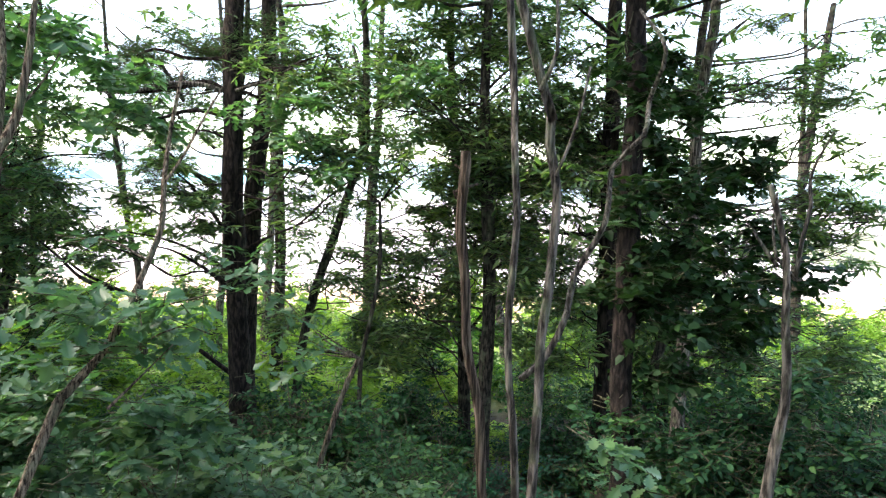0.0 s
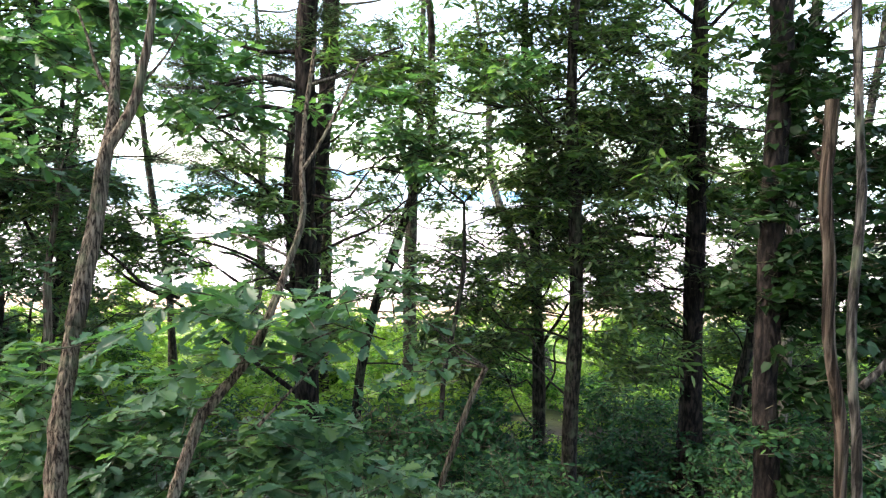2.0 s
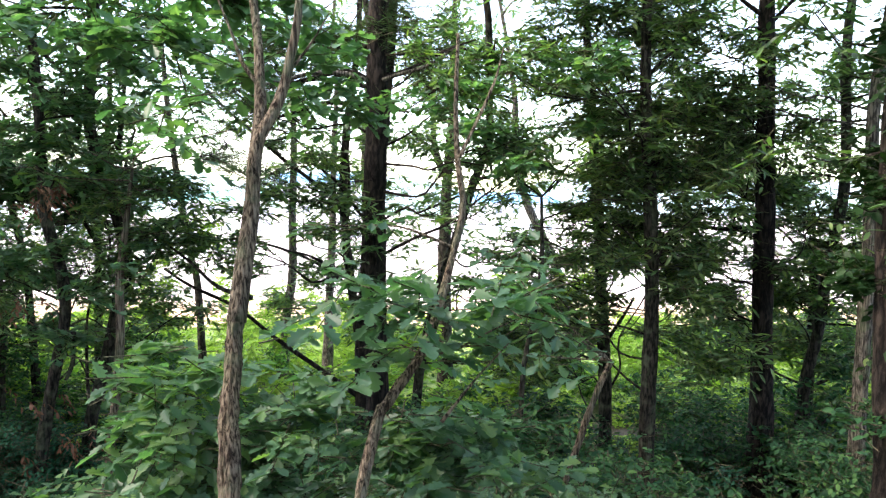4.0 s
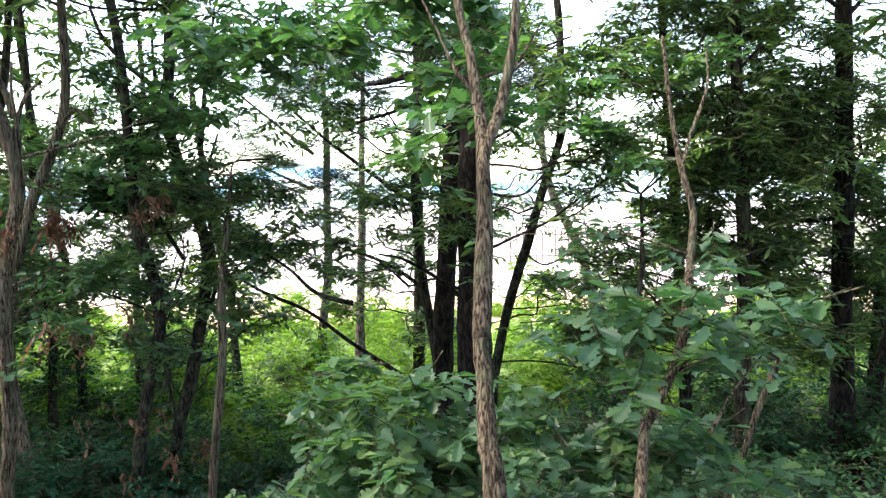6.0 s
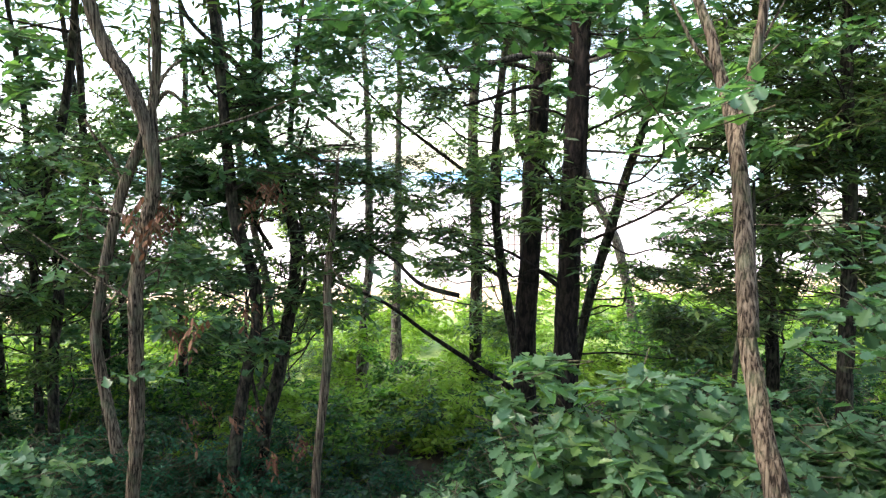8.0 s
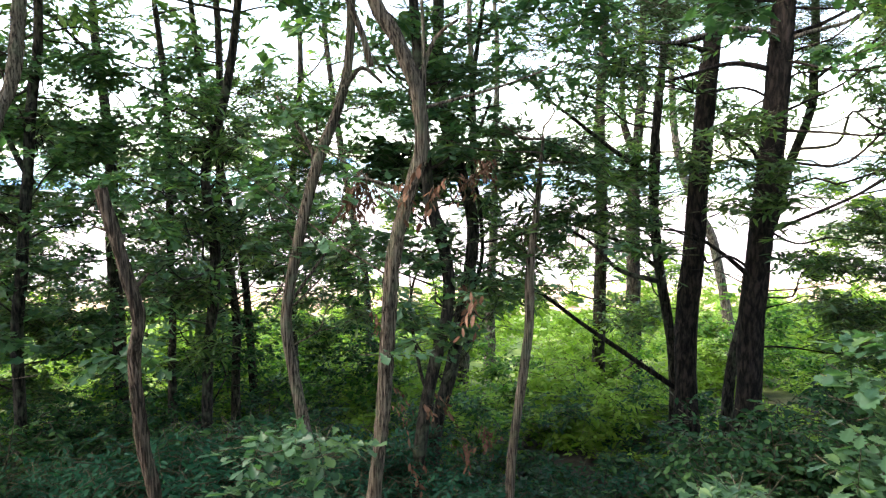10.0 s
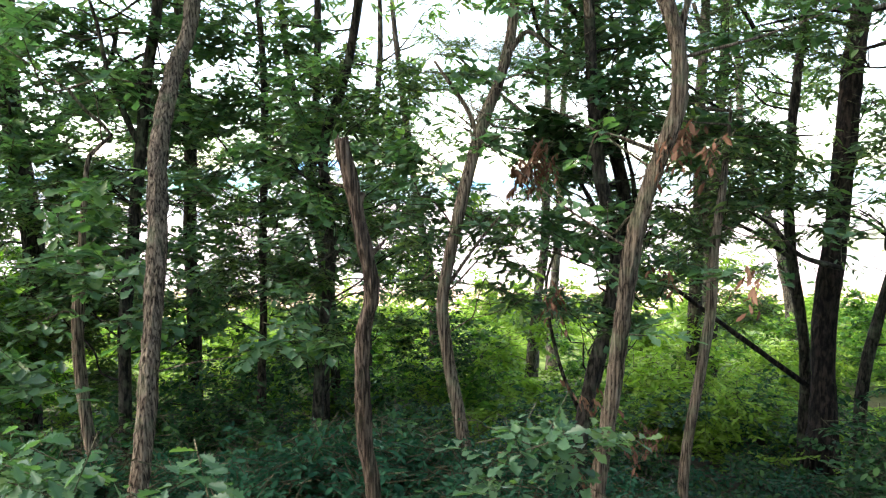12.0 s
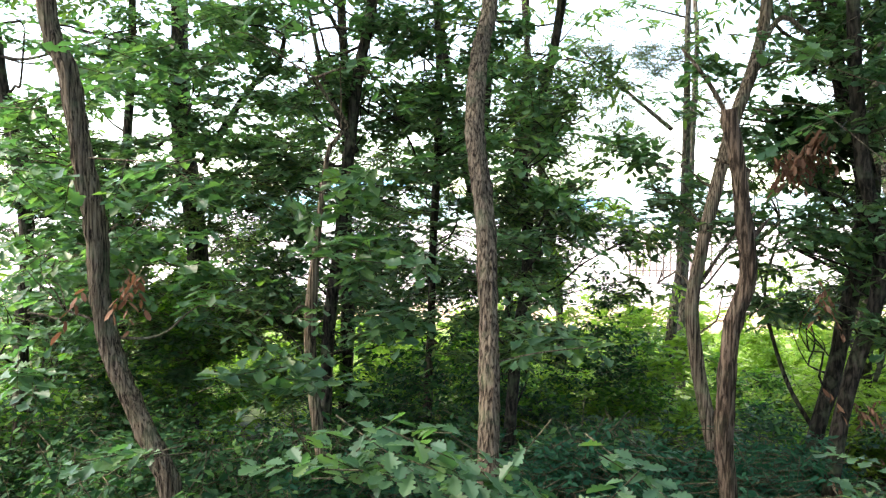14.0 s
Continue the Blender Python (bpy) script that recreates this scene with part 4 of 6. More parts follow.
foliage(t, "narrow", 196, [(2.83, 9.02, 3.06, 0.25, 0.15, 7), (3.06, 9.02, 3.21, 0.50, 0.26, 22), (3.35, 9.02, 2.90, 0.35, 0.15, 11), (2.87, 9.02, 2.43, 0.43, 0.21, 21), (2.94, 9.02, 2.66, 0.50, 0.30, 22), (2.64, 9.02, 2.89, 0.34, 0.28, 14), (3.51, 9.02, 3.61, 0.25, 0.30, 14), (3.30, 9.02, 2.77, 0.33, 0.23, 12), (3.30, 9.02, 3.39, 0.45, 0.20, 18)])
foliage(t, "narrow", 197, [(2.96, 8.66, 1.75, 0.36, 0.21, 32), (3.08, 8.66, 1.93, 0.40, 0.22, 37), (3.20, 8.66, 1.19, 0.39, 0.15, 20), (2.77, 8.66, 1.48, 0.27, 0.19, 15), (3.44, 8.66, 1.90, 0.24, 0.29, 35), (3.56, 8.66, 1.68, 0.33, 0.15, 22), (2.95, 8.66, 1.57, 0.28, 0.27, 34)])
t = tree("grey", "pale grey-barked tree at the wood's edge", 15, 3.60, 0.027, [(0.27, 0.63), (0.31, 0.99), (0.29, 1.29), (0.28, 1.55), (0.21, 1.80)], "narrow", 0, top=1.95, twigs=0)
limb(t, 0.009, 0.004, [(0.26, 3.60, 1.49), (0.20, 3.61, 1.57), (0.15, 3.58, 1.63)], 3, "grey")
limb(t, 0.010, 0.004, [(0.33, 3.60, 1.45), (0.35, 3.61, 1.59), (0.36, 3.58, 1.73), (0.38, 3.64, 1.84), (0.41, 3.55, 2.00)], 4, "grey")
limb(t, 0.009, 0.004, [(0.33, 3.60, 1.44), (0.27, 3.61, 1.51), (0.24, 3.58, 1.54), (0.25, 3.64, 1.65), (0.22, 3.55, 1.77)], 5, "grey")
t = tree("grey", "pale grey-barked tree at the wood's edge", 16, 8.50, 0.074, [(1.45, 0.47), (1.47, 1.15), (1.49, 1.93), (1.48, 2.52), (1.53, 3.17), (1.59, 3.81)], "narrow", 45)
limb(t, 0.025, 0.009, [(1.54, 8.50, 3.23), (1.69, 8.51, 3.46), (1.97, 8.48, 3.70)], 3, "grey")
foliage(t, "needle", 205, [(2.03, 8.50, 3.64, 0.49, 0.25, 47), (2.82, 8.50, 2.96, 0.31, 0.37, 44), (2.19, 8.50, 2.89, 0.37, 0.25, 26)])
t = tree("oak", "slim oak forking at head height, ridged bark", 17, 4.45, 0.049, [(-3.74, 0.30), (-3.77, 0.53), (-3.77, 0.77), (-3.78, 0.96), (-3.76, 1.21), (-3.74, 1.46), (-3.74, 1.73), (-3.72, 1.96)], "oak", 0, top=2.05, twigs=0, lean=0.280)
limb(t, 0.046, 0.019, [(-3.775, 4.58, 0.96), (-3.76, 4.65, 1.21), (-3.745, 4.72, 1.46), (-3.742, 4.78, 1.73), (-3.74, 4.88, 1.97), (-3.76, 4.95, 2.14), (-3.78, 5.00, 2.32), (-3.82, 5.08, 2.52), (-3.88, 5.15, 2.90)], 3, "oak")
limb(t, 0.034, 0.015, [(-3.74, 4.76, 1.66), (-3.73, 4.81, 1.84), (-3.67, 4.86, 1.97), (-3.62, 4.91, 2.13), (-3.59, 4.92, 2.28), (-3.56, 4.93, 2.45), (-3.55, 5.00, 2.85)], 4, "oak")
limb(t, 0.013, 0.005, [(-3.76, 4.95, 2.12), (-3.86, 4.98, 2.25), (-3.93, 5.02, 2.42), (-4.02, 5.06, 2.62)], 5, "oak")
limb(t, 0.010, 0.003, [(-3.61, 4.92, 2.18), (-3.50, 4.98, 2.35), (-3.40, 4.99, 2.52)], 6, "oak")
foliage(t, "oak", 211, [(-4.55, 5.6, 2.72, 0.45, 0.22, 20), (-4.15, 5.4, 2.78, 0.40, 0.20, 16), (-4.95, 5.9, 2.55, 0.40, 0.22, 16), (-3.75, 5.6, 2.85, 0.40, 0.18, 14), (-4.45, 6.3, 2.75, 0.50, 0.25, 20), (-3.55, 6.2, 2.62, 0.35, 0.2, 8), (-4.05, 6.4, 2.3, 0.3, 0.16, 7)], size=1.1)
foliage(t, "oak", 210, [(-3.75, 5.6, 2.2, 0.28, 0.16, 8), (-3.5, 6.0, 2.45, 0.35, 0.2, 12), (-3.3, 6.3, 2.2, 0.3, 0.2, 9), (-5.5, 5.8, 2.62, 0.3, 0.16, 9)], size=1.1)
foliage(t, "oak", 212, [(-5.29, 6.80, 3.00, 0.41, 0.23, 12), (-4.82, 6.80, 3.01, 0.41, 0.18, 7), (-5.49, 6.80, 2.68, 0.27, 0.27, 7)])
foliage(t, "oak", 213, [(-5.75, 6.80, 2.88, 0.40, 0.31, 17), (-5.11, 6.80, 2.93, 0.49, 0.18, 10), (-5.47, 6.80, 2.67, 0.40, 0.18, 6), (-4.88, 6.80, 2.63, 0.27, 0.18, 3)])
foliage(t, "oak", 214, [(-4.23, 5.10, 0.56, 0.35, 0.15, 9), (-4.48, 5.10, 0.32, 0.35, 0.15, 9), (-4.09, 5.10, 0.19, 0.32, 0.18, 12), (-4.50, 5.10, 0.63, 0.18, 0.09, 4), (-4.30, 5.10, 0.10, 0.44, 0.15, 14), (-3.96, 5.10, 0.43, 0.21, 0.12, 4)], size=1.12)
foliage(t, "oak", 215, [(-3.99, 4.60, 2.00, 0.10, 0.13, 3), (-4.02, 4.60, 1.83, 0.09, 0.05, 3)], size=0.95)
foliage(t, "oak", 216, [(-4.54, 5.30, 0.63, 0.26, 0.14, 6), (-4.65, 5.30, 0.39, 0.17, 0.14, 4), (-4.41, 5.30, 0.21, 0.31, 0.14, 9), (-3.91, 5.30, 0.25, 0.26, 0.17, 9), (-3.70, 5.30, 0.43, 0.17, 0.14, 4), (-4.50, 5.30, -0.04, 0.34, 0.14, 9), (-3.93, 5.30, -0.05, 0.34, 0.11, 8), (-3.86, 5.30, 2.31, 0.20, 0.14, 4)], size=1.12)
t = tree("oak", "thin crooked oak sapling with broad leaves low down", 18, 4.35, 0.026, [(-3.11, 0.44), (-3.04, 0.63), (-2.90, 0.83), (-2.82, 1.04), (-2.75, 1.31), (-2.71, 1.52), (-2.74, 1.77), (-2.75, 2.07), (-2.74, 2.45)], "oak", 0, top=2.6, twigs=1, lean=0.440)
limb(t, 0.010, 0.005, [(-2.73, 4.90, 1.76), (-2.65, 4.99, 1.93), (-2.55, 5.05, 2.16), (-2.49, 5.21, 2.38)], 3, "oak")
limb(t, 0.006, 0.002, [(-2.89, 4.49, 0.83), (-2.75, 4.51, 0.85), (-2.58, 4.52, 0.94), (-2.37, 4.61, 1.02)], 4, "oak")
limb(t, 0.006, 0.002, [(-2.89, 4.49, 0.83), (-3.03, 4.53, 0.88), (-3.19, 4.48, 0.86)], 5, "oak")
limb(t, 0.009, 0.003, [(-2.80, 4.37, 0.56), (-2.65, 4.46, 0.73), (-2.50, 4.49, 0.89)], 6, "oak")
foliage(t, "oak", 219, [(-3.13, 4.40, 1.18, 0.26, 0.08, 4), (-2.69, 4.40, 1.14, 0.28, 0.08, 4), (-3.35, 4.40, 0.99, 0.19, 0.09, 4), (-2.88, 4.40, 1.00, 0.31, 0.09, 4), (-2.49, 4.40, 1.11, 0.14, 0.09, 4), (-3.15, 4.40, 1.05, 0.19, 0.09, 4)], size=1.12)
foliage(t, "oak", 220, [(-2.69, 5.00, 0.36, 0.37, 0.17, 14), (-2.99, 5.00, 0.19, 0.37, 0.17, 14), (-2.45, 5.00, 0.17, 0.26, 0.17, 9)], size=1.12)
foliage(t, "oak", 221, [(-2.88, 4.60, 0.98, 0.29, 0.11, 4), (-3.04, 4.60, 0.82, 0.16, 0.11, 4), (-2.67, 4.60, 0.88, 0.13, 0.11, 4)], size=1.12)
foliage(t, "oak", 222, [(-3.56, 5.00, 0.29, 0.39, 0.15, 12), (-4.18, 5.00, 0.40, 0.33, 0.15, 8), (-4.34, 5.00, 0.15, 0.44, 0.18, 16), (-2.95, 5.00, 0.25, 0.33, 0.15, 9), (-3.78, 5.00, 0.01, 0.44, 0.12, 10)], size=1.12)
foliage(t, "oak", 223, [(-3.51, 5.00, 0.43, 0.42, 0.16, 17), (-3.69, 5.00, 0.10, 0.42, 0.20, 22), (-2.98, 5.00, 0.24, 0.36, 0.13, 11), (-3.16, 5.00, -0.09, 0.49, 0.16, 21), (-2.71, 5.00, 0.04, 0.33, 0.16, 13)])
t = tree("dark", "dark forked tree with withered leaf bunches", 19, 8.75, 0.064, [(-6.76, -0.84), (-6.63, -0.37), (-6.52, 0.16), (-6.42, 0.69), (-6.39, 1.15), (-6.50, 1.61), (-6.65, 2.12), (-6.71, 2.56)], "narrow", 170, twigs=8)
foliage(t, "ivy", 344, [(-7.02, 8.20, 1.72, 0.30, 0.20, 17), (-7.25, 8.20, 1.79, 0.24, 0.16, 10), (-6.74, 8.20, 1.66, 0.24, 0.18, 10)], size=1.25)
foliage(t, "dead", 345, [(-7.41, 7.81, 1.49, 0.16, 0.10, 13)], per=7, droop=0.90, spread=0.16, size=1.3, name="withered_leaves")
foliage(t, "narrow", 343, [(-6.64, 9.00, 0.84, 0.35, 0.20, 14), (-6.31, 9.00, 1.25, 0.35, 0.20, 14), (-6.37, 9.20, 0.32, 0.35, 0.20, 14), (-6.78, 9.20, 0.11, 0.35, 0.20, 14), (-6.19, 9.00, 0.65, 0.35, 0.20, 14)])
limb(t, 0.035, 0.017, [(-6.69, 8.75, 2.40), (-6.84, 8.76, 2.79), (-7.11, 8.73, 3.06), (-7.37, 8.79, 3.34), (-7.46, 8.70, 3.66)], 3, "dark")
limb(t, 0.029, 0.014, [(-6.41, 8.75, 2.12), (-6.35, 8.76, 2.67), (-6.28, 8.73, 3.17), (-6.21, 8.79, 3.60)], 4, "dark")
limb(t, 0.023, 0.012, [(-6.86, 8.75, 2.23), (-6.81, 8.76, 2.57), (-6.84, 8.73, 3.01), (-6.87, 8.79, 3.50)], 5, "dark")
limb(t, 0.025, 0.013, [(-6.63, 8.75, 1.03), (-6.89, 8.76, 1.49), (-6.95, 8.73, 1.69), (-7.05, 8.79, 1.99)], 6, "dark")
limb(t, 0.025, 0.013, [(-6.50, 8.75, 0.21), (-6.31, 8.76, 0.73), (-6.32, 8.73, 1.29), (-6.39, 8.79, 1.79), (-6.20, 8.70, 2.34)], 7, "dark")
limb(t, 0.020, 0.010, [(-7.27, 8.75, 2.92), (-7.17, 8.76, 2.62), (-6.91, 8.73, 2.48), (-6.61, 8.79, 2.63)], 8, "dark")
foliage(t, "oak", 226, [(-6.97, 8.60, 2.76, 0.51, 0.34, 18), (-6.28, 8.60, 2.27, 0.28, 0.28, 7), (-6.13, 8.60, 1.77, 0.34, 0.23, 14), (-7.21, 8.60, 2.17, 0.40, 0.23, 9), (-7.07, 8.60, 1.73, 0.40, 0.28, 25), (-6.87, 8.60, 1.39, 0.34, 0.23, 13), (-6.09, 8.60, 3.02, 0.45, 0.34, 16), (-6.58, 8.60, 3.13, 0.45, 0.28, 11)])
foliage(t, "oak", 227, [(-6.81, 8.70, 1.73, 0.35, 0.25, 21), (-7.16, 8.70, 1.78, 0.20, 0.20, 8), (-6.46, 8.70, 2.03, 0.30, 0.25, 10), (-6.97, 8.70, 2.37, 0.35, 0.30, 12), (-6.63, 8.70, 2.62, 0.35, 0.25, 10), (-6.11, 8.70, 1.84, 0.25, 0.20, 6), (-6.94, 8.70, 0.78, 0.30, 0.20, 11), (-6.48, 8.70, 0.53, 0.25, 0.20, 8), (-6.18, 8.70, 2.67, 0.30, 0.25, 8), (-6.07, 8.70, 0.53, 0.20, 0.25, 7)])
foliage(t, "dead", 228, [(-7.42, 7.60, 1.42, 0.12, 0.07, 9), (-7.29, 7.60, 1.44, 0.07, 0.08, 5), (-7.19, 7.60, 0.45, 0.07, 0.09, 5), (-7.05, 7.60, -0.25, 0.06, 0.07, 3)], per=7, droop=0.90, spread=0.16, name="withered_leaves")
t = tree("oak", "twisting oak stem with withered brown leaves", 20, 6.40, 0.047, [(-7.20, -0.54), (-7.15, -0.16), (-7.11, 0.24), (-7.08, 0.63), (-7.04, 1.02), (-6.93, 1.43), (-6.85, 1.72), (-6.88, 2.04), (-6.99, 2.35), (-7.16, 2.72)], "oak", 220, lean=-0.080)
limb(t, 0.019, 0.009, [(-6.88, 6.28, 2.04), (-6.76, 6.26, 2.35), (-6.62, 6.22, 2.45)], 3, "oak")
limb(t, 0.017, 0.008, [(-6.84, 6.29, 1.82), (-6.83, 6.28, 2.11), (-6.83, 6.23, 2.38), (-6.84, 6.27, 2.59)], 4, "oak")
limb(t, 0.028, 0.017, [(-7.20, 6.86, 2.30), (-7.25, 6.85, 2.50), (-7.34, 6.80, 2.73), (-7.44, 6.84, 2.92)], 5, "oak")
foliage(t, "dead", 233, [(-6.96, 6.10, 1.52, 0.06, 0.05, 3), (-6.77, 6.10, 1.49, 0.06, 0.05, 3), (-6.59, 6.10, 0.76, 0.05, 0.05, 3)], per=7, droop=0.90, spread=0.16, name="withered_leaves")
foliage(t, "dead", 234, [(-6.79, 8.02, -0.44, 0.12, 0.08, 5), (-6.40, 8.02, -0.73, 0.14, 0.09, 8), (-6.55, 8.02, -0.86, 0.07, 0.07, 3), (-6.93, 8.02, -0.98, 0.07, 0.08, 3)], per=7, droop=0.90, spread=0.16, name="withered_leaves")
foliage(t, "oak", 235, [(-6.97, 6.40, 0.64, 0.11, 0.23, 4), (-6.51, 6.40, 0.78, 0.15, 0.15, 3), (-7.40, 6.40, 2.65, 0.34, 0.23, 8), (-7.63, 6.40, 2.47, 0.23, 0.23, 5)])
t = tree("oak", "bowed grey oak stem bending to its side", 21, 8.00, 0.049, [(-7.84, -1.14), (-7.93, -0.65), (-8.03, -0.11), (-8.08, 0.33), (-8.02, 0.73), (-7.91, 1.22), (-7.78, 1.71), (-7.58, 2.25), (-7.49, 2.75)], "oak", 220, lean=0.080)
limb(t, 0.022, 0.011, [(-7.79, 8.09, 1.67), (-7.87, 8.12, 1.89), (-8.03, 8.11, 2.12), (-8.14, 8.18, 2.29)], 3, "oak")
limb(t, 0.027, 0.013, [(-7.55, 8.15, 2.34), (-7.39, 8.17, 2.53), (-7.21, 8.13, 2.39)], 4, "oak")
limb(t, 0.018, 0.009, [(-8.02, 8.00, 0.51), (-7.80, 8.04, 0.82), (-7.62, 8.02, 1.04)], 5, "oak")
foliage(t, "oak", 240, [(-7.86, 6.00, 0.00, 0.19, 0.11, 6), (-7.57, 6.00, 0.06, 0.17, 0.11, 5), (-7.54, 6.00, -0.15, 0.19, 0.08, 4), (-7.20, 6.00, -0.00, 0.17, 0.08, 3), (-7.88, 6.00, -0.29, 0.17, 0.08, 4)], size=0.90)
foliage(t, "narrow", 241, [(-7.82, 8.20, 0.86, 0.23, 0.14, 7), (-7.45, 8.20, 0.76, 0.28, 0.18, 18), (-8.28, 8.20, 0.85, 0.18, 0.18, 7), (-7.63, 8.20, 0.39, 0.28, 0.18, 18), (-8.02, 8.20, 2.31, 0.18, 0.23, 4), (-8.20, 8.20, 1.86, 0.18, 0.14, 3)])
t = tree("oak", "young oak with furrowed grey-brown bark", 22, 7.85, 0.040, [(-6.12, -0.91), (-6.03, -0.23), (-5.97, 0.29), (-5.96, 0.80), (-5.90, 1.30), (-5.84, 1.87)], "oak", 0, top=2.0)
foliage(t, "narrow", 247, [(-5.65, 8.00, 1.70, 0.26, 0.15, 12), (-6.04, 8.00, 2.01, 0.21, 0.21, 9), (-6.07, 8.00, 1.19, 0.31, 0.21, 17)])
t = tree("grey", "pale grey-barked tree at the wood's edge", 23, 16.25, 0.089, [(-5.62, -2.37), (-5.58, -0.90), (-5.49, 0.79), (-5.45, 2.56), (-5.39, 4.30)], "narrow", 45)
foliage(t, "narrow", 254, [(-7.12, 15.00, -1.49, 0.66, 0.55, 109), (-6.23, 15.00, -1.29, 0.55, 0.44, 63)])
limb(t, 0.026, 0.010, [(-4.70, 9.75, 2.85), (-4.99, 9.76, 3.29), (-5.31, 9.73, 3.54), (-5.62, 9.79, 3.79)], 3, "dark")
foliage(t, "narrow", 261, [(-4.37, 11.50, 2.28, 0.56, 0.48, 60), (-4.80, 11.50, 0.52, 0.48, 0.28, 41), (-4.08, 11.50, -0.24, 0.48, 0.32, 47), (-5.21, 11.50, 0.12, 0.48, 0.32, 47)])
t = tree("dark", "slender dark-barked broadleaf tree among shrubs", 25, 10.05, 0.058, [(-3.94, -0.59), (-4.01, -0.02), (-4.11, 0.60), (-4.19, 1.56), (-4.15, 2.43)], "narrow", 45, twigs=8)
limb(t, 0.027, 0.010, [(-4.14, 10.05, 0.53), (-4.56, 10.06, 0.82), (-5.11, 10.03, 1.03), (-5.65, 10.09, 1.11)], 3, "dark")
limb(t, 0.031, 0.010, [(-4.16, 10.05, 1.56), (-4.56, 10.06, 1.83), (-5.10, 10.03, 2.24), (-5.50, 10.09, 2.58), (-5.89, 10.00, 2.98)], 4, "dark")
limb(t, 0.024, 0.010, [(-4.14, 10.05, 1.36), (-4.12, 10.06, 1.89), (-4.17, 10.03, 2.43)], 5, "dark")
foliage(t, "narrow", 268, [(-4.72, 9.90, 1.71, 0.54, 0.27, 50), (-5.12, 9.90, 1.51, 0.47, 0.27, 39), (-4.32, 9.90, 1.30, 0.40, 0.27, 38), (-5.37, 9.90, 2.51, 0.47, 0.34, 30), (-4.83, 9.90, 2.70, 0.47, 0.40, 42), (-4.39, 9.90, 0.69, 0.40, 0.27, 28), (-5.47, 9.90, 0.98, 0.40, 0.24, 29)])
t = tree("dark", "slender dark-barked broadleaf tree among shrubs", 26, 12.45, 0.091, [(-4.24, -1.63), (-4.22, -0.52), (-4.19, 0.41), (-4.20, 1.41), (-4.23, 2.48)], "narrow", 45, twigs=8)
foliage(t, "narrow", 275, [(-4.14, 11.80, 1.97, 0.45, 0.45, 23), (-3.64, 11.80, 1.14, 0.45, 0.38, 27), (-4.32, 11.80, 0.68, 0.38, 0.30, 40), (-3.45, 11.80, 0.37, 0.45, 0.30, 21), (-2.88, 11.80, 1.60, 0.38, 0.45, 27), (-3.86, 11.80, 2.72, 0.45, 0.45, 45), (-3.09, 11.80, 2.80, 0.38, 0.45, 32), (-3.43, 11.80, 3.39, 0.45, 0.30, 22), (-3.89, 11.80, -0.41, 0.45, 0.38, 60)])
t = tree("snag", "broken dead trunk with peeling brown bark", 27, 6.00, 0.040, [(-8.50, -0.38), (-8.54, -0.10), (-8.55, 0.23), (-8.54, 0.51), (-8.49, 0.72), (-8.53, 0.97), (-8.58, 1.24), (-8.63, 1.47)], "narrow", 45, lean=-0.080)
t = tree("oak", "straight young oak with deeply ridged bark", 28, 6.20, 0.051, [(-9.67, -0.30), (-9.66, -0.02), (-9.66, 0.32), (-9.67, 0.65), (-9.68, 0.92), (-9.71, 1.19), (-9.74, 1.51), (-9.71, 1.95), (-9.65, 2.34)], "oak", 240, twigs=1, lean=0.360)
limb(t, 0.004, 0.002, [(-9.63, 6.12, 0.28), (-9.44, 6.15, 0.32), (-9.18, 6.13, 0.36)], 3, "oak")
foliage(t, "oak", 289, [(-9.24, 8.30, 2.00, 0.27, 0.36, 15), (-9.36, 8.30, 1.55, 0.32, 0.27, 19), (-9.09, 8.30, 1.15, 0.27, 0.23, 13), (-9.31, 8.30, 0.83, 0.27, 0.23, 13), (-9.01, 8.30, 1.69, 0.23, 0.18, 5), (-9.20, 8.30, 2.31, 0.23, 0.23, 6), (-9.35, 8.30, 0.38, 0.32, 0.23, 13), (-8.81, 8.30, 0.84, 0.18, 0.14, 3)])
foliage(t, "oak", 290, [(-10.39, 5.60, -0.07, 0.14, 0.06, 3), (-10.18, 5.60, -0.09, 0.18, 0.06, 3), (-9.64, 5.60, -0.09, 0.14, 0.06, 3), (-11.40, 5.60, -0.07, 0.10, 0.05, 3), (-10.39, 5.60, 0.07, 0.07, 0.05, 3)])
foliage(t, "oak", 291, [(-10.04, 5.40, 0.14, 0.13, 0.06, 3), (-9.82, 5.40, 0.12, 0.11, 0.06, 3), (-9.61, 5.40, 0.05, 0.11, 0.06, 3), (-9.24, 5.40, 0.05, 0.18, 0.06, 3)])
t = tree("dark", "slender dark-barked broadleaf tree among shrubs", 29, 9.00, 0.058, [(-11.07, -0.84), (-11.02, 0.07), (-10.93, 0.70), (-10.90, 1.12), (-10.84, 1.69), (-10.77, 2.30), (-10.64, 2.95)], "narrow", 300, twigs=8)
limb(t, 0.031, 0.015, [(-10.78, 9.00, 1.57), (-10.94, 9.01, 1.87), (-11.10, 8.98, 2.33), (-11.20, 9.04, 2.73), (-11.25, 8.95, 3.03)], 3, "dark")
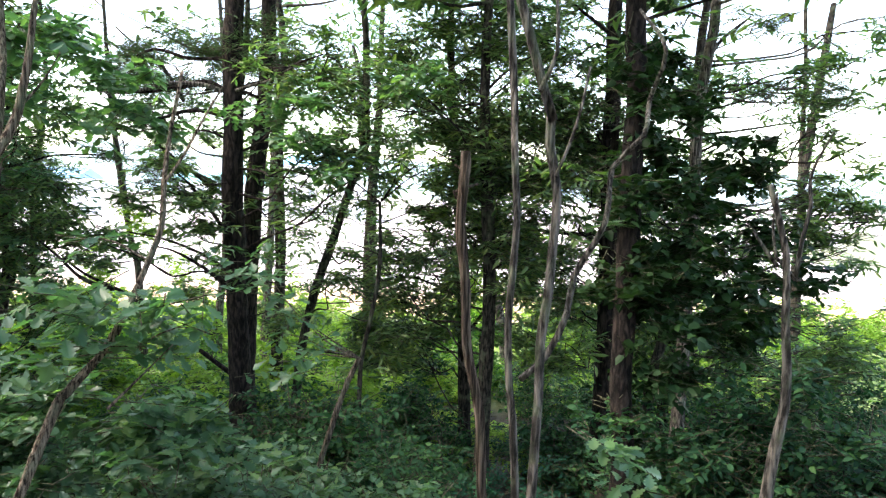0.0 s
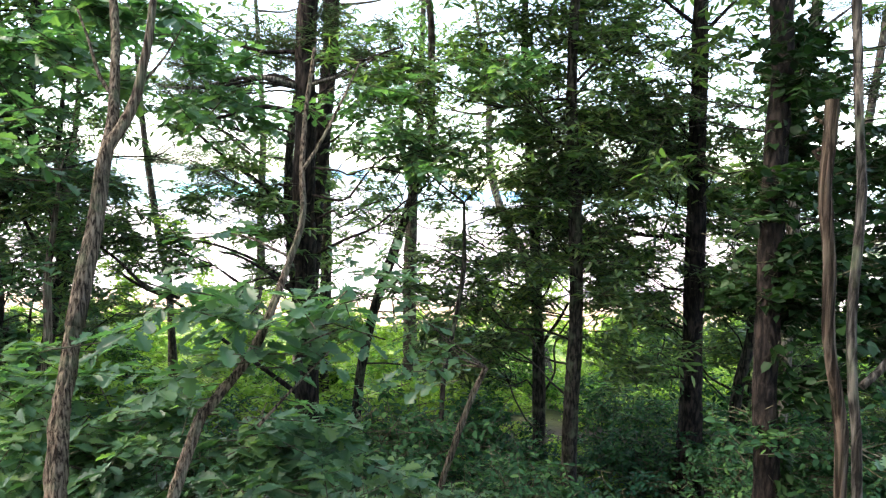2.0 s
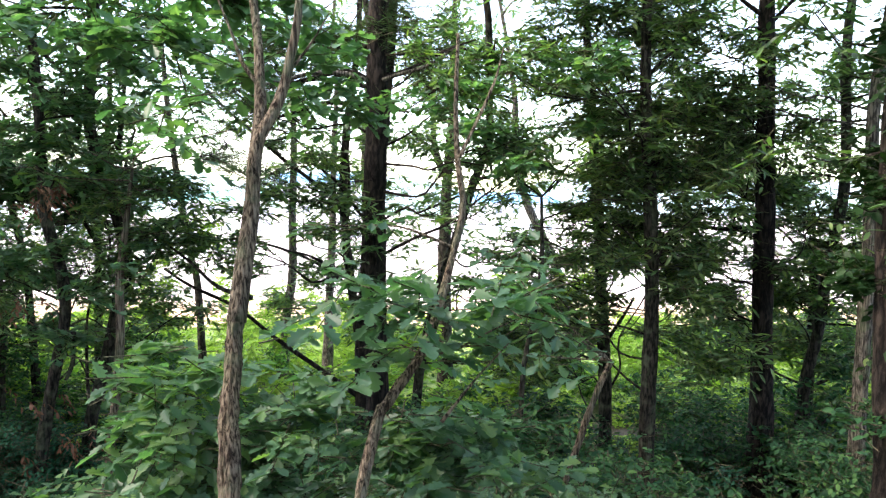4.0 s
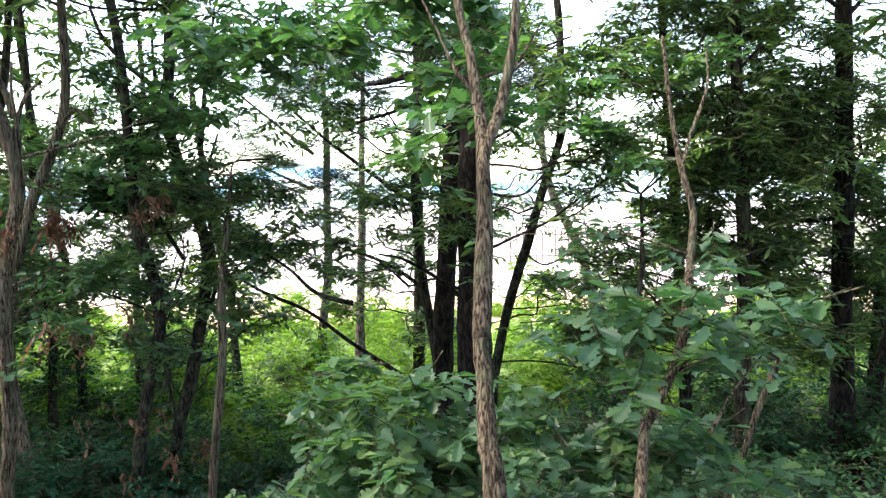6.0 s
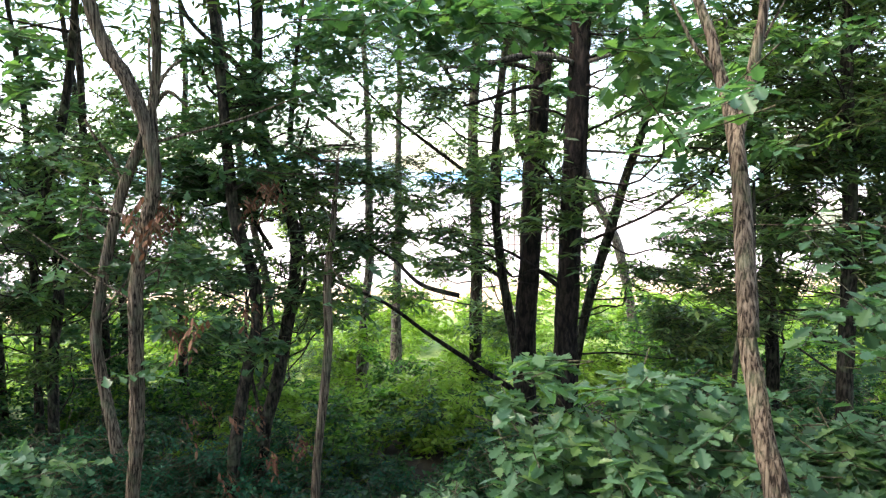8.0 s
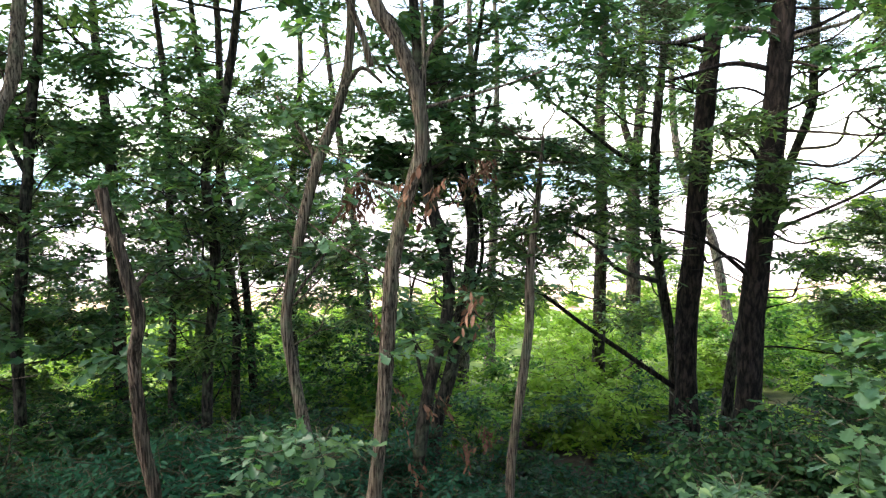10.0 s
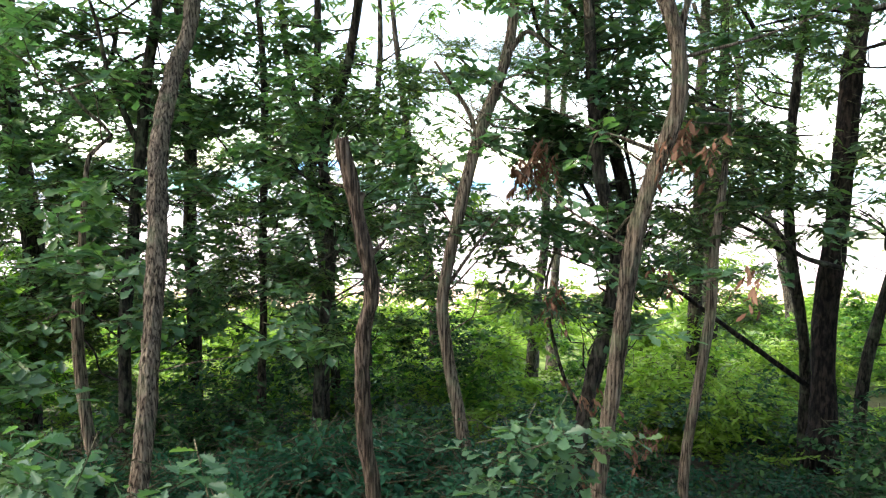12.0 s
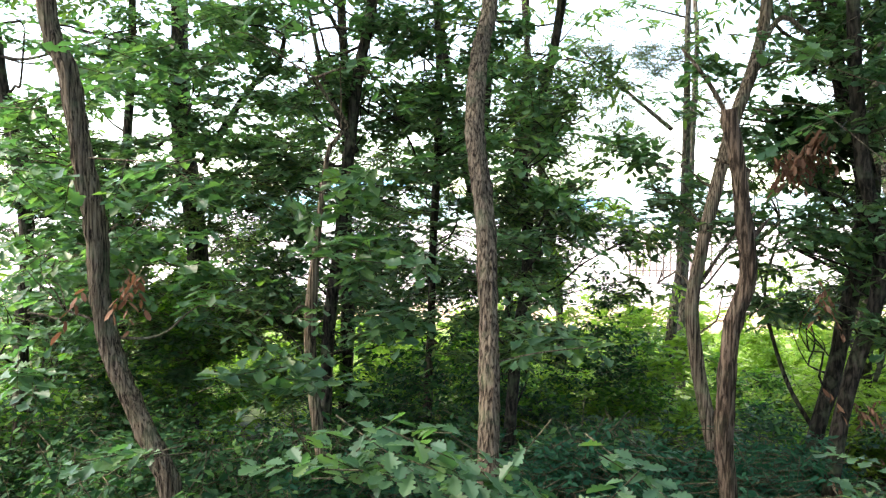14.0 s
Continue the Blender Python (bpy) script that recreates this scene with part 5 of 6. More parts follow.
foliage(t, "oak", 296, [(-11.18, 9.00, 2.04, 0.42, 0.32, 20), (-10.16, 9.00, 1.95, 0.37, 0.32, 17), (-11.45, 9.00, 1.53, 0.42, 0.26, 23), (-10.00, 9.00, 2.35, 0.32, 0.32, 13), (-11.32, 9.00, 0.81, 0.42, 0.32, 30), (-11.53, 9.00, 0.39, 0.42, 0.26, 25), (-10.75, 9.00, 0.81, 0.26, 0.21, 9), (-10.51, 9.00, 2.65, 0.32, 0.26, 10), (-10.22, 9.00, 1.28, 0.32, 0.26, 17), (-10.35, 9.00, 0.07, 0.37, 0.26, 20)])
foliage(t, "oak", 297, [(-11.60, 8.80, 1.54, 0.54, 0.25, 28), (-12.01, 8.80, 1.19, 0.45, 0.20, 20), (-11.20, 8.80, 1.40, 0.40, 0.25, 20), (-10.41, 8.80, 1.30, 0.35, 0.20, 14), (-11.51, 8.80, 0.60, 0.50, 0.25, 28), (-10.50, 8.80, 0.81, 0.35, 0.25, 16), (-12.41, 8.80, 2.38, 0.35, 0.30, 14), (-11.90, 8.80, 2.58, 0.40, 0.30, 16), (-10.91, 8.80, 2.48, 0.35, 0.30, 12), (-10.21, 8.80, 2.28, 0.30, 0.40, 16), (-12.62, 8.80, 0.74, 0.30, 0.25, 14), (-11.81, 8.80, 0.14, 0.40, 0.20, 16), (-10.60, 8.80, 0.11, 0.40, 0.25, 20)])
foliage(t, "oak", 298, [(-11.96, 9.14, 1.76, 0.43, 0.16, 8), (-12.32, 9.14, 1.35, 0.41, 0.28, 26), (-11.16, 9.14, 0.60, 0.31, 0.14, 10), (-10.63, 9.14, 2.13, 0.39, 0.27, 11), (-10.34, 9.14, 2.11, 0.43, 0.28, 15), (-11.49, 9.14, 1.02, 0.32, 0.26, 15), (-10.51, 9.14, 2.08, 0.46, 0.17, 10), (-11.72, 9.14, 0.27, 0.36, 0.27, 15), (-11.43, 9.14, 1.87, 0.34, 0.18, 6), (-10.90, 9.14, 1.99, 0.26, 0.22, 6), (-11.11, 9.14, 0.95, 0.24, 0.14, 4), (-10.49, 9.14, 0.83, 0.27, 0.21, 12)])
foliage(t, "narrow", 299, [(-12.15, 11.13, -0.24, 0.48, 0.20, 40), (-12.58, 11.13, -0.16, 0.47, 0.21, 43), (-11.97, 11.13, -0.12, 0.51, 0.27, 60), (-12.38, 11.13, -1.02, 0.48, 0.28, 70), (-13.54, 11.13, -0.43, 0.50, 0.30, 47), (-13.47, 11.13, -0.50, 0.49, 0.24, 66), (-11.84, 11.13, -0.24, 0.46, 0.31, 78), (-11.67, 11.13, -1.26, 0.39, 0.22, 32), (-13.82, 11.13, -0.60, 0.53, 0.20, 57), (-12.56, 11.13, -0.44, 0.44, 0.32, 55)])
foliage(t, "oak", 300, [(-10.58, 9.50, 3.05, 0.32, 0.26, 13), (-11.22, 9.50, 2.36, 0.36, 0.31, 18), (-12.31, 9.50, 2.45, 0.35, 0.18, 10), (-11.64, 9.50, 2.39, 0.28, 0.17, 8), (-12.08, 9.50, 2.88, 0.37, 0.18, 12), (-11.13, 9.50, 2.24, 0.36, 0.28, 13), (-12.17, 9.50, 1.82, 0.44, 0.20, 9), (-12.09, 9.50, 2.57, 0.33, 0.20, 8), (-11.98, 9.50, 2.86, 0.43, 0.24, 18), (-10.54, 9.50, 1.91, 0.44, 0.31, 15), (-11.17, 9.50, 2.50, 0.33, 0.31, 16), (-10.69, 9.50, 2.61, 0.35, 0.21, 8)])
foliage(t, "oak", 301, [(-11.89, 9.54, 3.02, 0.31, 0.25, 11), (-9.82, 9.54, 2.48, 0.31, 0.16, 8), (-10.99, 9.54, 2.30, 0.34, 0.18, 8), (-10.46, 9.54, 1.97, 0.48, 0.19, 16), (-10.13, 9.54, 2.98, 0.53, 0.28, 18), (-11.87, 9.54, 2.50, 0.43, 0.23, 19), (-10.43, 9.54, 3.01, 0.48, 0.26, 17), (-9.84, 9.54, 1.97, 0.53, 0.32, 22), (-11.75, 9.54, 2.78, 0.30, 0.22, 11), (-10.83, 9.54, 2.34, 0.32, 0.21, 9), (-12.03, 9.54, 1.89, 0.29, 0.27, 11), (-10.26, 9.54, 2.60, 0.42, 0.25, 13)])
t = tree("dark", "slender dark-barked broadleaf tree among shrubs", 30, 11.50, 0.139, [(-13.44, -1.62), (-13.33, -0.50), (-13.23, 0.31), (-13.31, 1.10), (-13.43, 1.89), (-13.45, 2.74), (-13.46, 3.64)], "narrow", 220, twigs=8)
foliage(t, "narrow", 342, [(-13.17, 10.50, 0.87, 0.50, 0.25, 22), (-14.42, 10.30, 1.49, 0.50, 0.25, 22), (-13.90, 10.50, 0.34, 0.50, 0.25, 22), (-14.75, 10.30, 0.73, 0.50, 0.25, 22), (-14.51, 10.80, 2.05, 0.50, 0.25, 22), (-13.46, 10.40, -0.03, 0.50, 0.25, 22)])
limb(t, 0.057, 0.025, [(-13.16, 11.50, 1.65), (-12.87, 11.51, 2.16), (-12.50, 11.48, 2.66), (-12.21, 11.54, 2.94), (-12.06, 11.45, 3.44)], 3, "dark")
limb(t, 0.040, 0.018, [(-13.34, 11.50, 2.16), (-13.68, 11.51, 1.94), (-13.82, 11.48, 1.79)], 4, "dark")
foliage(t, "oak", 303, [(-13.42, 11.30, 2.70, 0.57, 0.43, 33), (-13.68, 11.30, 1.17, 0.43, 0.43, 34), (-12.85, 11.30, 1.18, 0.43, 0.36, 28), (-13.54, 11.30, -0.61, 0.50, 0.43, 35), (-12.76, 11.30, 1.88, 0.43, 0.36, 18), (-12.58, 11.30, 3.19, 0.50, 0.36, 18)])
foliage(t, "oak", 304, [(-13.09, 11.08, 2.20, 0.57, 0.24, 21), (-13.48, 11.08, 2.55, 0.40, 0.23, 17), (-15.17, 11.08, 1.99, 0.34, 0.27, 14), (-15.06, 11.08, 3.39, 0.38, 0.23, 9), (-12.69, 11.08, 2.48, 0.62, 0.22, 23), (-14.23, 11.08, 2.89, 0.58, 0.35, 26), (-14.58, 11.08, 1.44, 0.66, 0.38, 57), (-13.19, 11.08, 2.37, 0.36, 0.28, 19), (-14.03, 11.08, 3.11, 0.53, 0.26, 25), (-12.53, 11.08, 3.46, 0.64, 0.31, 27), (-13.45, 11.08, 1.94, 0.60, 0.23, 14), (-13.61, 11.08, 1.35, 0.62, 0.25, 40)])
foliage(t, "narrow", 305, [(-13.80, 12.45, -0.26, 0.67, 0.34, 98), (-13.65, 12.45, -0.29, 0.51, 0.45, 104), (-15.69, 12.45, 1.34, 0.56, 0.35, 113), (-12.68, 12.45, 0.58, 0.61, 0.27, 64), (-13.54, 12.45, 0.13, 0.72, 0.41, 189), (-14.89, 12.45, 1.90, 0.72, 0.28, 84), (-16.19, 12.45, 1.90, 0.62, 0.42, 110), (-13.91, 12.45, -0.36, 0.56, 0.30, 87), (-12.94, 12.45, 0.71, 0.47, 0.30, 86), (-12.32, 12.45, 0.10, 0.41, 0.37, 95), (-13.67, 12.45, -0.07, 0.47, 0.28, 75), (-12.41, 12.45, 2.03, 0.71, 0.45, 131)])
foliage(t, "oak", 306, [(-11.66, 10.12, 2.21, 0.39, 0.25, 13), (-12.10, 10.12, 2.28, 0.25, 0.26, 10), (-13.88, 10.12, 2.35, 0.30, 0.18, 6), (-11.74, 10.12, 2.34, 0.33, 0.16, 6), (-12.29, 10.12, 2.68, 0.35, 0.20, 7), (-12.55, 10.12, 2.39, 0.28, 0.15, 5), (-13.10, 10.12, 1.35, 0.25, 0.24, 11), (-13.16, 10.12, 1.59, 0.30, 0.25, 14)])
foliage(t, "narrow", 307, [(-14.24, 12.42, 0.57, 0.46, 0.21, 32), (-14.16, 12.42, 0.56, 0.45, 0.29, 40), (-15.63, 12.42, -0.34, 0.57, 0.21, 66), (-15.71, 12.42, -0.96, 0.61, 0.30, 92), (-13.49, 12.42, 0.34, 0.42, 0.28, 40), (-14.57, 12.42, -0.38, 0.49, 0.30, 56), (-15.51, 12.42, -0.78, 0.60, 0.32, 59), (-16.12, 12.42, -0.63, 0.65, 0.38, 117), (-15.03, 12.42, 0.36, 0.45, 0.19, 31), (-13.73, 12.42, -0.71, 0.66, 0.20, 63)])
t = tree("oak", "crooked oak stem leaning away at its foot", 31, 6.70, 0.058, [(-11.47, -0.67), (-11.55, -0.44), (-11.68, -0.17), (-11.83, 0.16), (-11.91, 0.49), (-11.94, 0.92), (-12.01, 1.31), (-12.07, 1.79), (-12.18, 2.20)], "oak", 260)
foliage(t, "oak", 310, [(-12.25, 6.60, 1.29, 0.25, 0.16, 8), (-12.29, 6.60, 0.66, 0.22, 0.16, 8), (-12.02, 6.60, 1.17, 0.16, 0.13, 3), (-11.61, 6.60, 1.11, 0.19, 0.13, 4), (-11.51, 6.60, 0.92, 0.19, 0.13, 3), (-11.82, 6.60, 1.86, 0.19, 0.13, 3), (-12.17, 6.60, 0.14, 0.19, 0.13, 4)])
foliage(t, "dead", 311, [(-11.53, 6.20, 0.67, 0.08, 0.06, 4), (-11.59, 6.20, 0.58, 0.04, 0.06, 3)], per=7, droop=0.90, spread=0.16, name="withered_leaves")
foliage(t, "oak", 312, [(-12.04, 7.17, 0.72, 0.24, 0.14, 7), (-12.28, 7.17, 0.21, 0.14, 0.13, 3), (-11.96, 7.17, 0.84, 0.27, 0.11, 5), (-12.29, 7.17, 0.65, 0.26, 0.13, 5), (-12.43, 7.17, 0.46, 0.27, 0.12, 4), (-12.47, 7.17, 1.16, 0.18, 0.08, 3), (-12.40, 7.17, 0.23, 0.26, 0.10, 5), (-12.52, 7.17, 1.61, 0.17, 0.14, 3), (-12.77, 7.17, 1.60, 0.27, 0.14, 4), (-12.33, 7.17, 0.25, 0.22, 0.13, 5)])
foliage(t, "oak", 313, [(-12.35, 8.06, 1.83, 0.31, 0.13, 4), (-12.52, 8.06, 2.03, 0.22, 0.12, 4), (-13.26, 8.06, 1.72, 0.19, 0.15, 3), (-13.21, 8.06, 2.52, 0.21, 0.12, 3), (-12.17, 8.06, 1.99, 0.34, 0.12, 5), (-12.85, 8.06, 2.23, 0.32, 0.19, 5), (-13.01, 8.06, 1.40, 0.36, 0.20, 12), (-12.39, 8.06, 1.93, 0.20, 0.15, 4), (-12.76, 8.06, 2.35, 0.29, 0.14, 5), (-12.10, 8.06, 2.56, 0.35, 0.17, 5)])
t = tree("oak", "young oak with furrowed grey-brown bark", 32, 8.00, 0.047, [(-10.84, -1.15), (-10.92, -0.57), (-10.98, 0.04), (-10.95, 0.57), (-10.90, 1.00), (-10.82, 1.51)], "oak", 40, top=2.0)
foliage(t, "oak", 331, [(-10.73, 7.20, 0.81, 0.30, 0.13, 7), (-10.44, 7.40, 0.65, 0.30, 0.13, 7), (-10.14, 7.20, 0.78, 0.30, 0.13, 7), (-10.73, 7.60, 1.11, 0.30, 0.13, 7), (-11.03, 7.00, 0.14, 0.30, 0.13, 7), (-10.71, 7.00, -0.00, 0.30, 0.13, 7), (-10.17, 7.60, 0.27, 0.30, 0.13, 7), (-9.05, 7.40, 0.20, 0.30, 0.13, 7), (-10.41, 7.60, 1.31, 0.30, 0.13, 7), (-11.57, 7.40, 0.64, 0.30, 0.13, 7)], size=1.25)
t = tree("dark", "slender dark-barked broadleaf tree among shrubs", 33, 11.25, 0.053, [(-9.49, -1.04), (-9.46, -0.31), (-9.53, 0.48), (-9.64, 1.19), (-9.59, 1.82)], "narrow", 200, twigs=8)
foliage(t, "oak", 324, [(-9.92, 11.00, 1.66, 0.55, 0.41, 56), (-9.30, 11.00, 2.21, 0.62, 0.41, 49), (-10.19, 11.00, 1.12, 0.48, 0.35, 38), (-9.10, 11.00, 1.67, 0.35, 0.28, 20), (-9.64, 11.00, 2.68, 0.41, 0.35, 21), (-8.82, 11.00, 1.33, 0.41, 0.28, 21), (-9.31, 11.00, 0.71, 0.41, 0.28, 23), (-10.34, 11.00, 0.57, 0.48, 0.28, 27), (-8.34, 11.00, 0.99, 0.35, 0.28, 12), (-9.93, 11.00, -0.06, 0.48, 0.35, 31), (-9.03, 11.00, 0.15, 0.48, 0.35, 31)])
t = tree("dark", "slender dark-barked broadleaf tree among shrubs", 34, 15.30, 0.068, [(-8.03, -1.36), (-8.12, 0.01), (-8.27, 0.74)], "narrow", 45, twigs=8)
foliage(t, "bright", 331, [(-8.54, 14.00, 0.51, 0.46, 0.37, 34), (-7.37, 14.00, 1.25, 0.56, 0.37, 41), (-6.81, 14.00, 0.71, 0.46, 0.46, 32), (-8.16, 14.00, -0.23, 0.56, 0.46, 51), (-7.15, 14.00, -0.40, 0.56, 0.37, 41)])
t = tree("dark", "slender dark-barked broadleaf tree among shrubs", 35, 12.00, 0.054, [(-9.46, -1.36), (-9.51, 0.04), (-9.59, 0.81), (-9.78, 1.57)], "narrow", 45, twigs=8)
t = tree("dark", "slender dark-barked broadleaf tree among shrubs", 36, 12.00, 0.092, [(-11.40, -1.06), (-11.38, -0.25), (-11.42, 0.68), (-11.39, 1.76), (-11.41, 2.74)], "narrow", 150, twigs=8)
foliage(t, "narrow", 345, [(-10.51, 12.50, 2.50, 0.67, 0.58, 133), (-9.05, 12.50, 2.34, 0.58, 0.50, 109), (-11.26, 12.50, 1.86, 0.58, 0.50, 126), (-8.56, 12.50, 2.66, 0.42, 0.33, 30), (-9.37, 12.50, 2.99, 0.50, 0.42, 65), (-10.05, 12.50, 1.45, 0.50, 0.33, 58), (-8.74, 12.50, 1.44, 0.50, 0.42, 90), (-9.16, 12.50, 0.70, 0.50, 0.50, 108), (-10.08, 12.50, 0.29, 0.50, 0.50, 97), (-10.90, 12.50, 0.54, 0.58, 0.50, 114)])
foliage(t, "narrow", 346, [(-9.57, 12.77, 3.18, 0.54, 0.37, 63), (-12.32, 12.77, 2.34, 0.76, 0.49, 107), (-8.40, 12.77, 2.07, 0.85, 0.44, 160), (-10.91, 12.77, 1.04, 0.72, 0.29, 97), (-9.80, 12.77, -0.44, 0.70, 0.26, 59), (-10.83, 12.77, -0.16, 0.85, 0.27, 85), (-10.38, 12.77, 0.25, 0.56, 0.48, 91), (-8.26, 12.77, 2.85, 0.58, 0.47, 94), (-8.51, 12.77, 1.28, 0.45, 0.47, 113), (-11.47, 12.77, 0.06, 0.54, 0.28, 86), (-11.34, 12.77, -0.27, 0.75, 0.46, 123), (-9.88, 12.77, 2.16, 0.81, 0.38, 145)])
foliage(t, "narrow", 347, [(-10.71, 12.40, 0.31, 0.83, 0.41, 117), (-10.99, 12.40, 1.26, 0.81, 0.24, 72)])
t = tree("dark", "slender dark-barked broadleaf tree among shrubs", 37, 9.55, 0.057, [(-9.28, -0.35), (-9.19, 0.36), (-9.18, 1.00), (-9.24, 1.69), (-9.00, 2.43), (-8.85, 3.28)], "narrow", 170, twigs=8)
foliage(t, "narrow", 352, [(-9.05, 9.50, 2.39, 0.58, 0.32, 63), (-8.56, 9.50, 2.50, 0.38, 0.26, 34), (-9.33, 9.50, 1.90, 0.45, 0.32, 68), (-9.32, 9.50, 1.15, 0.51, 0.38, 94), (-8.77, 9.50, 1.02, 0.38, 0.38, 64), (-9.56, 9.50, 0.27, 0.51, 0.38, 94), (-8.30, 9.50, 0.63, 0.32, 0.38, 43), (-7.73, 9.50, 1.00, 0.32, 0.32, 36), (-9.47, 9.50, -0.24, 0.51, 0.26, 57)])
foliage(t, "oak", 353, [(-9.66, 9.85, 2.85, 0.55, 0.27, 21), (-8.99, 9.85, 1.12, 0.31, 0.29, 22), (-10.48, 9.85, 0.18, 0.45, 0.33, 30), (-10.14, 9.85, 2.76, 0.41, 0.24, 10), (-9.23, 9.85, 2.88, 0.46, 0.22, 13), (-9.72, 9.85, 1.53, 0.52, 0.26, 18), (-9.25, 9.85, 0.92, 0.40, 0.29, 25), (-9.99, 9.85, 1.31, 0.52, 0.25, 23), (-10.69, 9.85, 1.75, 0.41, 0.27, 18), (-9.19, 9.85, -0.12, 0.28, 0.27, 11), (-9.46, 9.85, 0.38, 0.54, 0.26, 19), (-10.53, 9.85, 2.95, 0.43, 0.27, 15)])
t = tree("dark", "slender dark-barked broadleaf tree among shrubs", 38, 13.30, 0.057, [(-9.11, -1.30), (-9.11, 0.05), (-9.05, 1.56)], "narrow", 45, twigs=8)
foliage(t, "narrow", 359, [(-8.74, 12.50, 0.05, 0.62, 0.53, 144), (-8.91, 12.50, 1.81, 0.44, 0.36, 41), (-8.51, 12.50, -0.67, 0.53, 0.36, 82), (-8.70, 12.50, 0.85, 0.44, 0.36, 41)])
t = tree("dark", "slender dark-barked broadleaf tree among shrubs", 39, 10.90, 0.045, [(-10.21, -0.75), (-10.19, -0.37), (-10.18, 0.54)], "narrow", 45, twigs=8)
t = tree("dark", "slender dark-barked broadleaf tree among shrubs", 40, 8.10, 0.056, [(-6.91, -0.75), (-6.80, -0.18), (-6.66, 0.39), (-6.67, 0.84), (-6.81, 1.40), (-6.86, 1.96), (-6.89, 2.50), (-6.93, 3.15)], "narrow", 170, twigs=8)
limb(t, 0.029, 0.016, [(-6.58, 8.10, 0.25), (-6.60, 8.11, -0.07), (-6.66, 8.08, -0.23)], 3, "dark")
limb(t, 0.025, 0.011, [(-4.77, 8.10, 0.61), (-5.12, 8.11, 0.72), (-5.36, 8.08, 0.95), (-5.60, 8.14, 1.11)], 4, "dark")
foliage(t, "narrow", 373, [(-5.55, 8.10, 2.76, 0.64, 0.35, 56), (-5.88, 8.10, 1.69, 0.52, 0.35, 72), (-5.33, 8.10, 1.28, 0.58, 0.29, 66), (-5.90, 8.10, 0.96, 0.47, 0.35, 64), (-4.95, 8.10, 2.42, 0.35, 0.23, 13), (-4.84, 8.10, 1.05, 0.35, 0.23, 25)])
foliage(t, "oak", 374, [(-6.43, 8.10, 1.67, 0.55, 0.33, 34), (-6.56, 8.10, 0.88, 0.44, 0.33, 27), (-6.60, 8.10, 2.34, 0.39, 0.28, 14), (-5.92, 8.10, 1.29, 0.33, 0.28, 11), (-5.46, 8.10, 1.69, 0.33, 0.17, 7), (-6.63, 8.10, 0.14, 0.33, 0.28, 17)])
foliage(t, "oak", 375, [(-6.53, 8.10, 2.55, 0.38, 0.33, 15), (-5.99, 8.10, 3.02, 0.49, 0.33, 19), (-6.93, 8.10, 2.04, 0.38, 0.27, 19), (-5.91, 8.10, 2.44, 0.33, 0.27, 9), (-6.88, 8.10, 2.97, 0.38, 0.33, 11), (-5.61, 8.10, 1.85, 0.27, 0.16, 7), (-7.18, 8.10, 2.25, 0.33, 0.27, 10)])
foliage(t, "dead", 376, [(-6.39, 7.30, 1.65, 0.12, 0.08, 13), (-6.54, 7.30, 1.52, 0.07, 0.06, 5), (-6.51, 7.30, 0.66, 0.07, 0.06, 4)], per=6, droop=0.80, spread=0.16, name="withered_leaves")
foliage(t, "oak", 377, [(-6.66, 8.45, 2.66, 0.47, 0.27, 17), (-8.32, 8.45, 1.62, 0.38, 0.27, 17), (-7.82, 8.45, 2.20, 0.29, 0.23, 11), (-7.01, 8.45, 0.17, 0.24, 0.26, 13), (-6.97, 8.45, 2.69, 0.37, 0.15, 6), (-8.27, 8.45, 1.42, 0.33, 0.22, 11), (-6.75, 8.45, 1.37, 0.43, 0.17, 11), (-6.94, 8.45, 2.26, 0.29, 0.25, 10), (-7.45, 8.45, 1.73, 0.41, 0.23, 22), (-7.50, 8.45, 0.99, 0.29, 0.14, 7), (-7.95, 8.45, 1.18, 0.47, 0.18, 16), (-8.32, 8.45, 0.91, 0.36, 0.25, 15)])
foliage(t, "oak", 378, [(-7.55, 8.17, 0.98, 0.44, 0.21, 19), (-7.22, 8.17, 1.00, 0.43, 0.19, 16)])
t = tree("dark", "slender dark-barked broadleaf tree among shrubs", 41, 9.50, 0.061, [(1.35, -1.41), (1.40, -0.57), (1.52, 0.12), (1.60, 0.94), (1.78, 1.88)], "narrow", 220, twigs=8)
foliage(t, "narrow", 380, [(0.60, 10.82, 2.42, 0.65, 0.41, 71), (2.59, 10.82, -0.18, 0.41, 0.44, 78), (1.84, 10.82, 4.29, 0.49, 0.24, 31), (0.94, 10.82, 2.18, 0.44, 0.49, 75), (3.20, 10.82, -0.44, 0.53, 0.27, 81), (3.08, 10.82, 3.23, 0.64, 0.30, 48), (2.15, 10.82, 3.41, 0.49, 0.37, 55), (3.04, 10.82, 0.84, 0.80, 0.24, 63), (2.19, 10.82, 2.54, 0.48, 0.43, 81), (3.22, 10.82, 1.14, 0.58, 0.47, 112), (0.62, 10.82, 0.20, 0.48, 0.49, 102), (0.13, 10.82, 4.17, 0.68, 0.24, 66)])
foliage(t, "narrow", 381, [(1.62, 10.27, 1.58, 0.45, 0.22, 34), (1.62, 10.27, -0.07, 0.68, 0.42, 161), (-0.10, 10.27, 3.35, 0.43, 0.37, 47), (1.17, 10.27, 0.13, 0.59, 0.44, 93), (1.82, 10.27, 2.06, 0.43, 0.23, 33), (0.93, 10.27, 2.16, 0.67, 0.43, 107)])
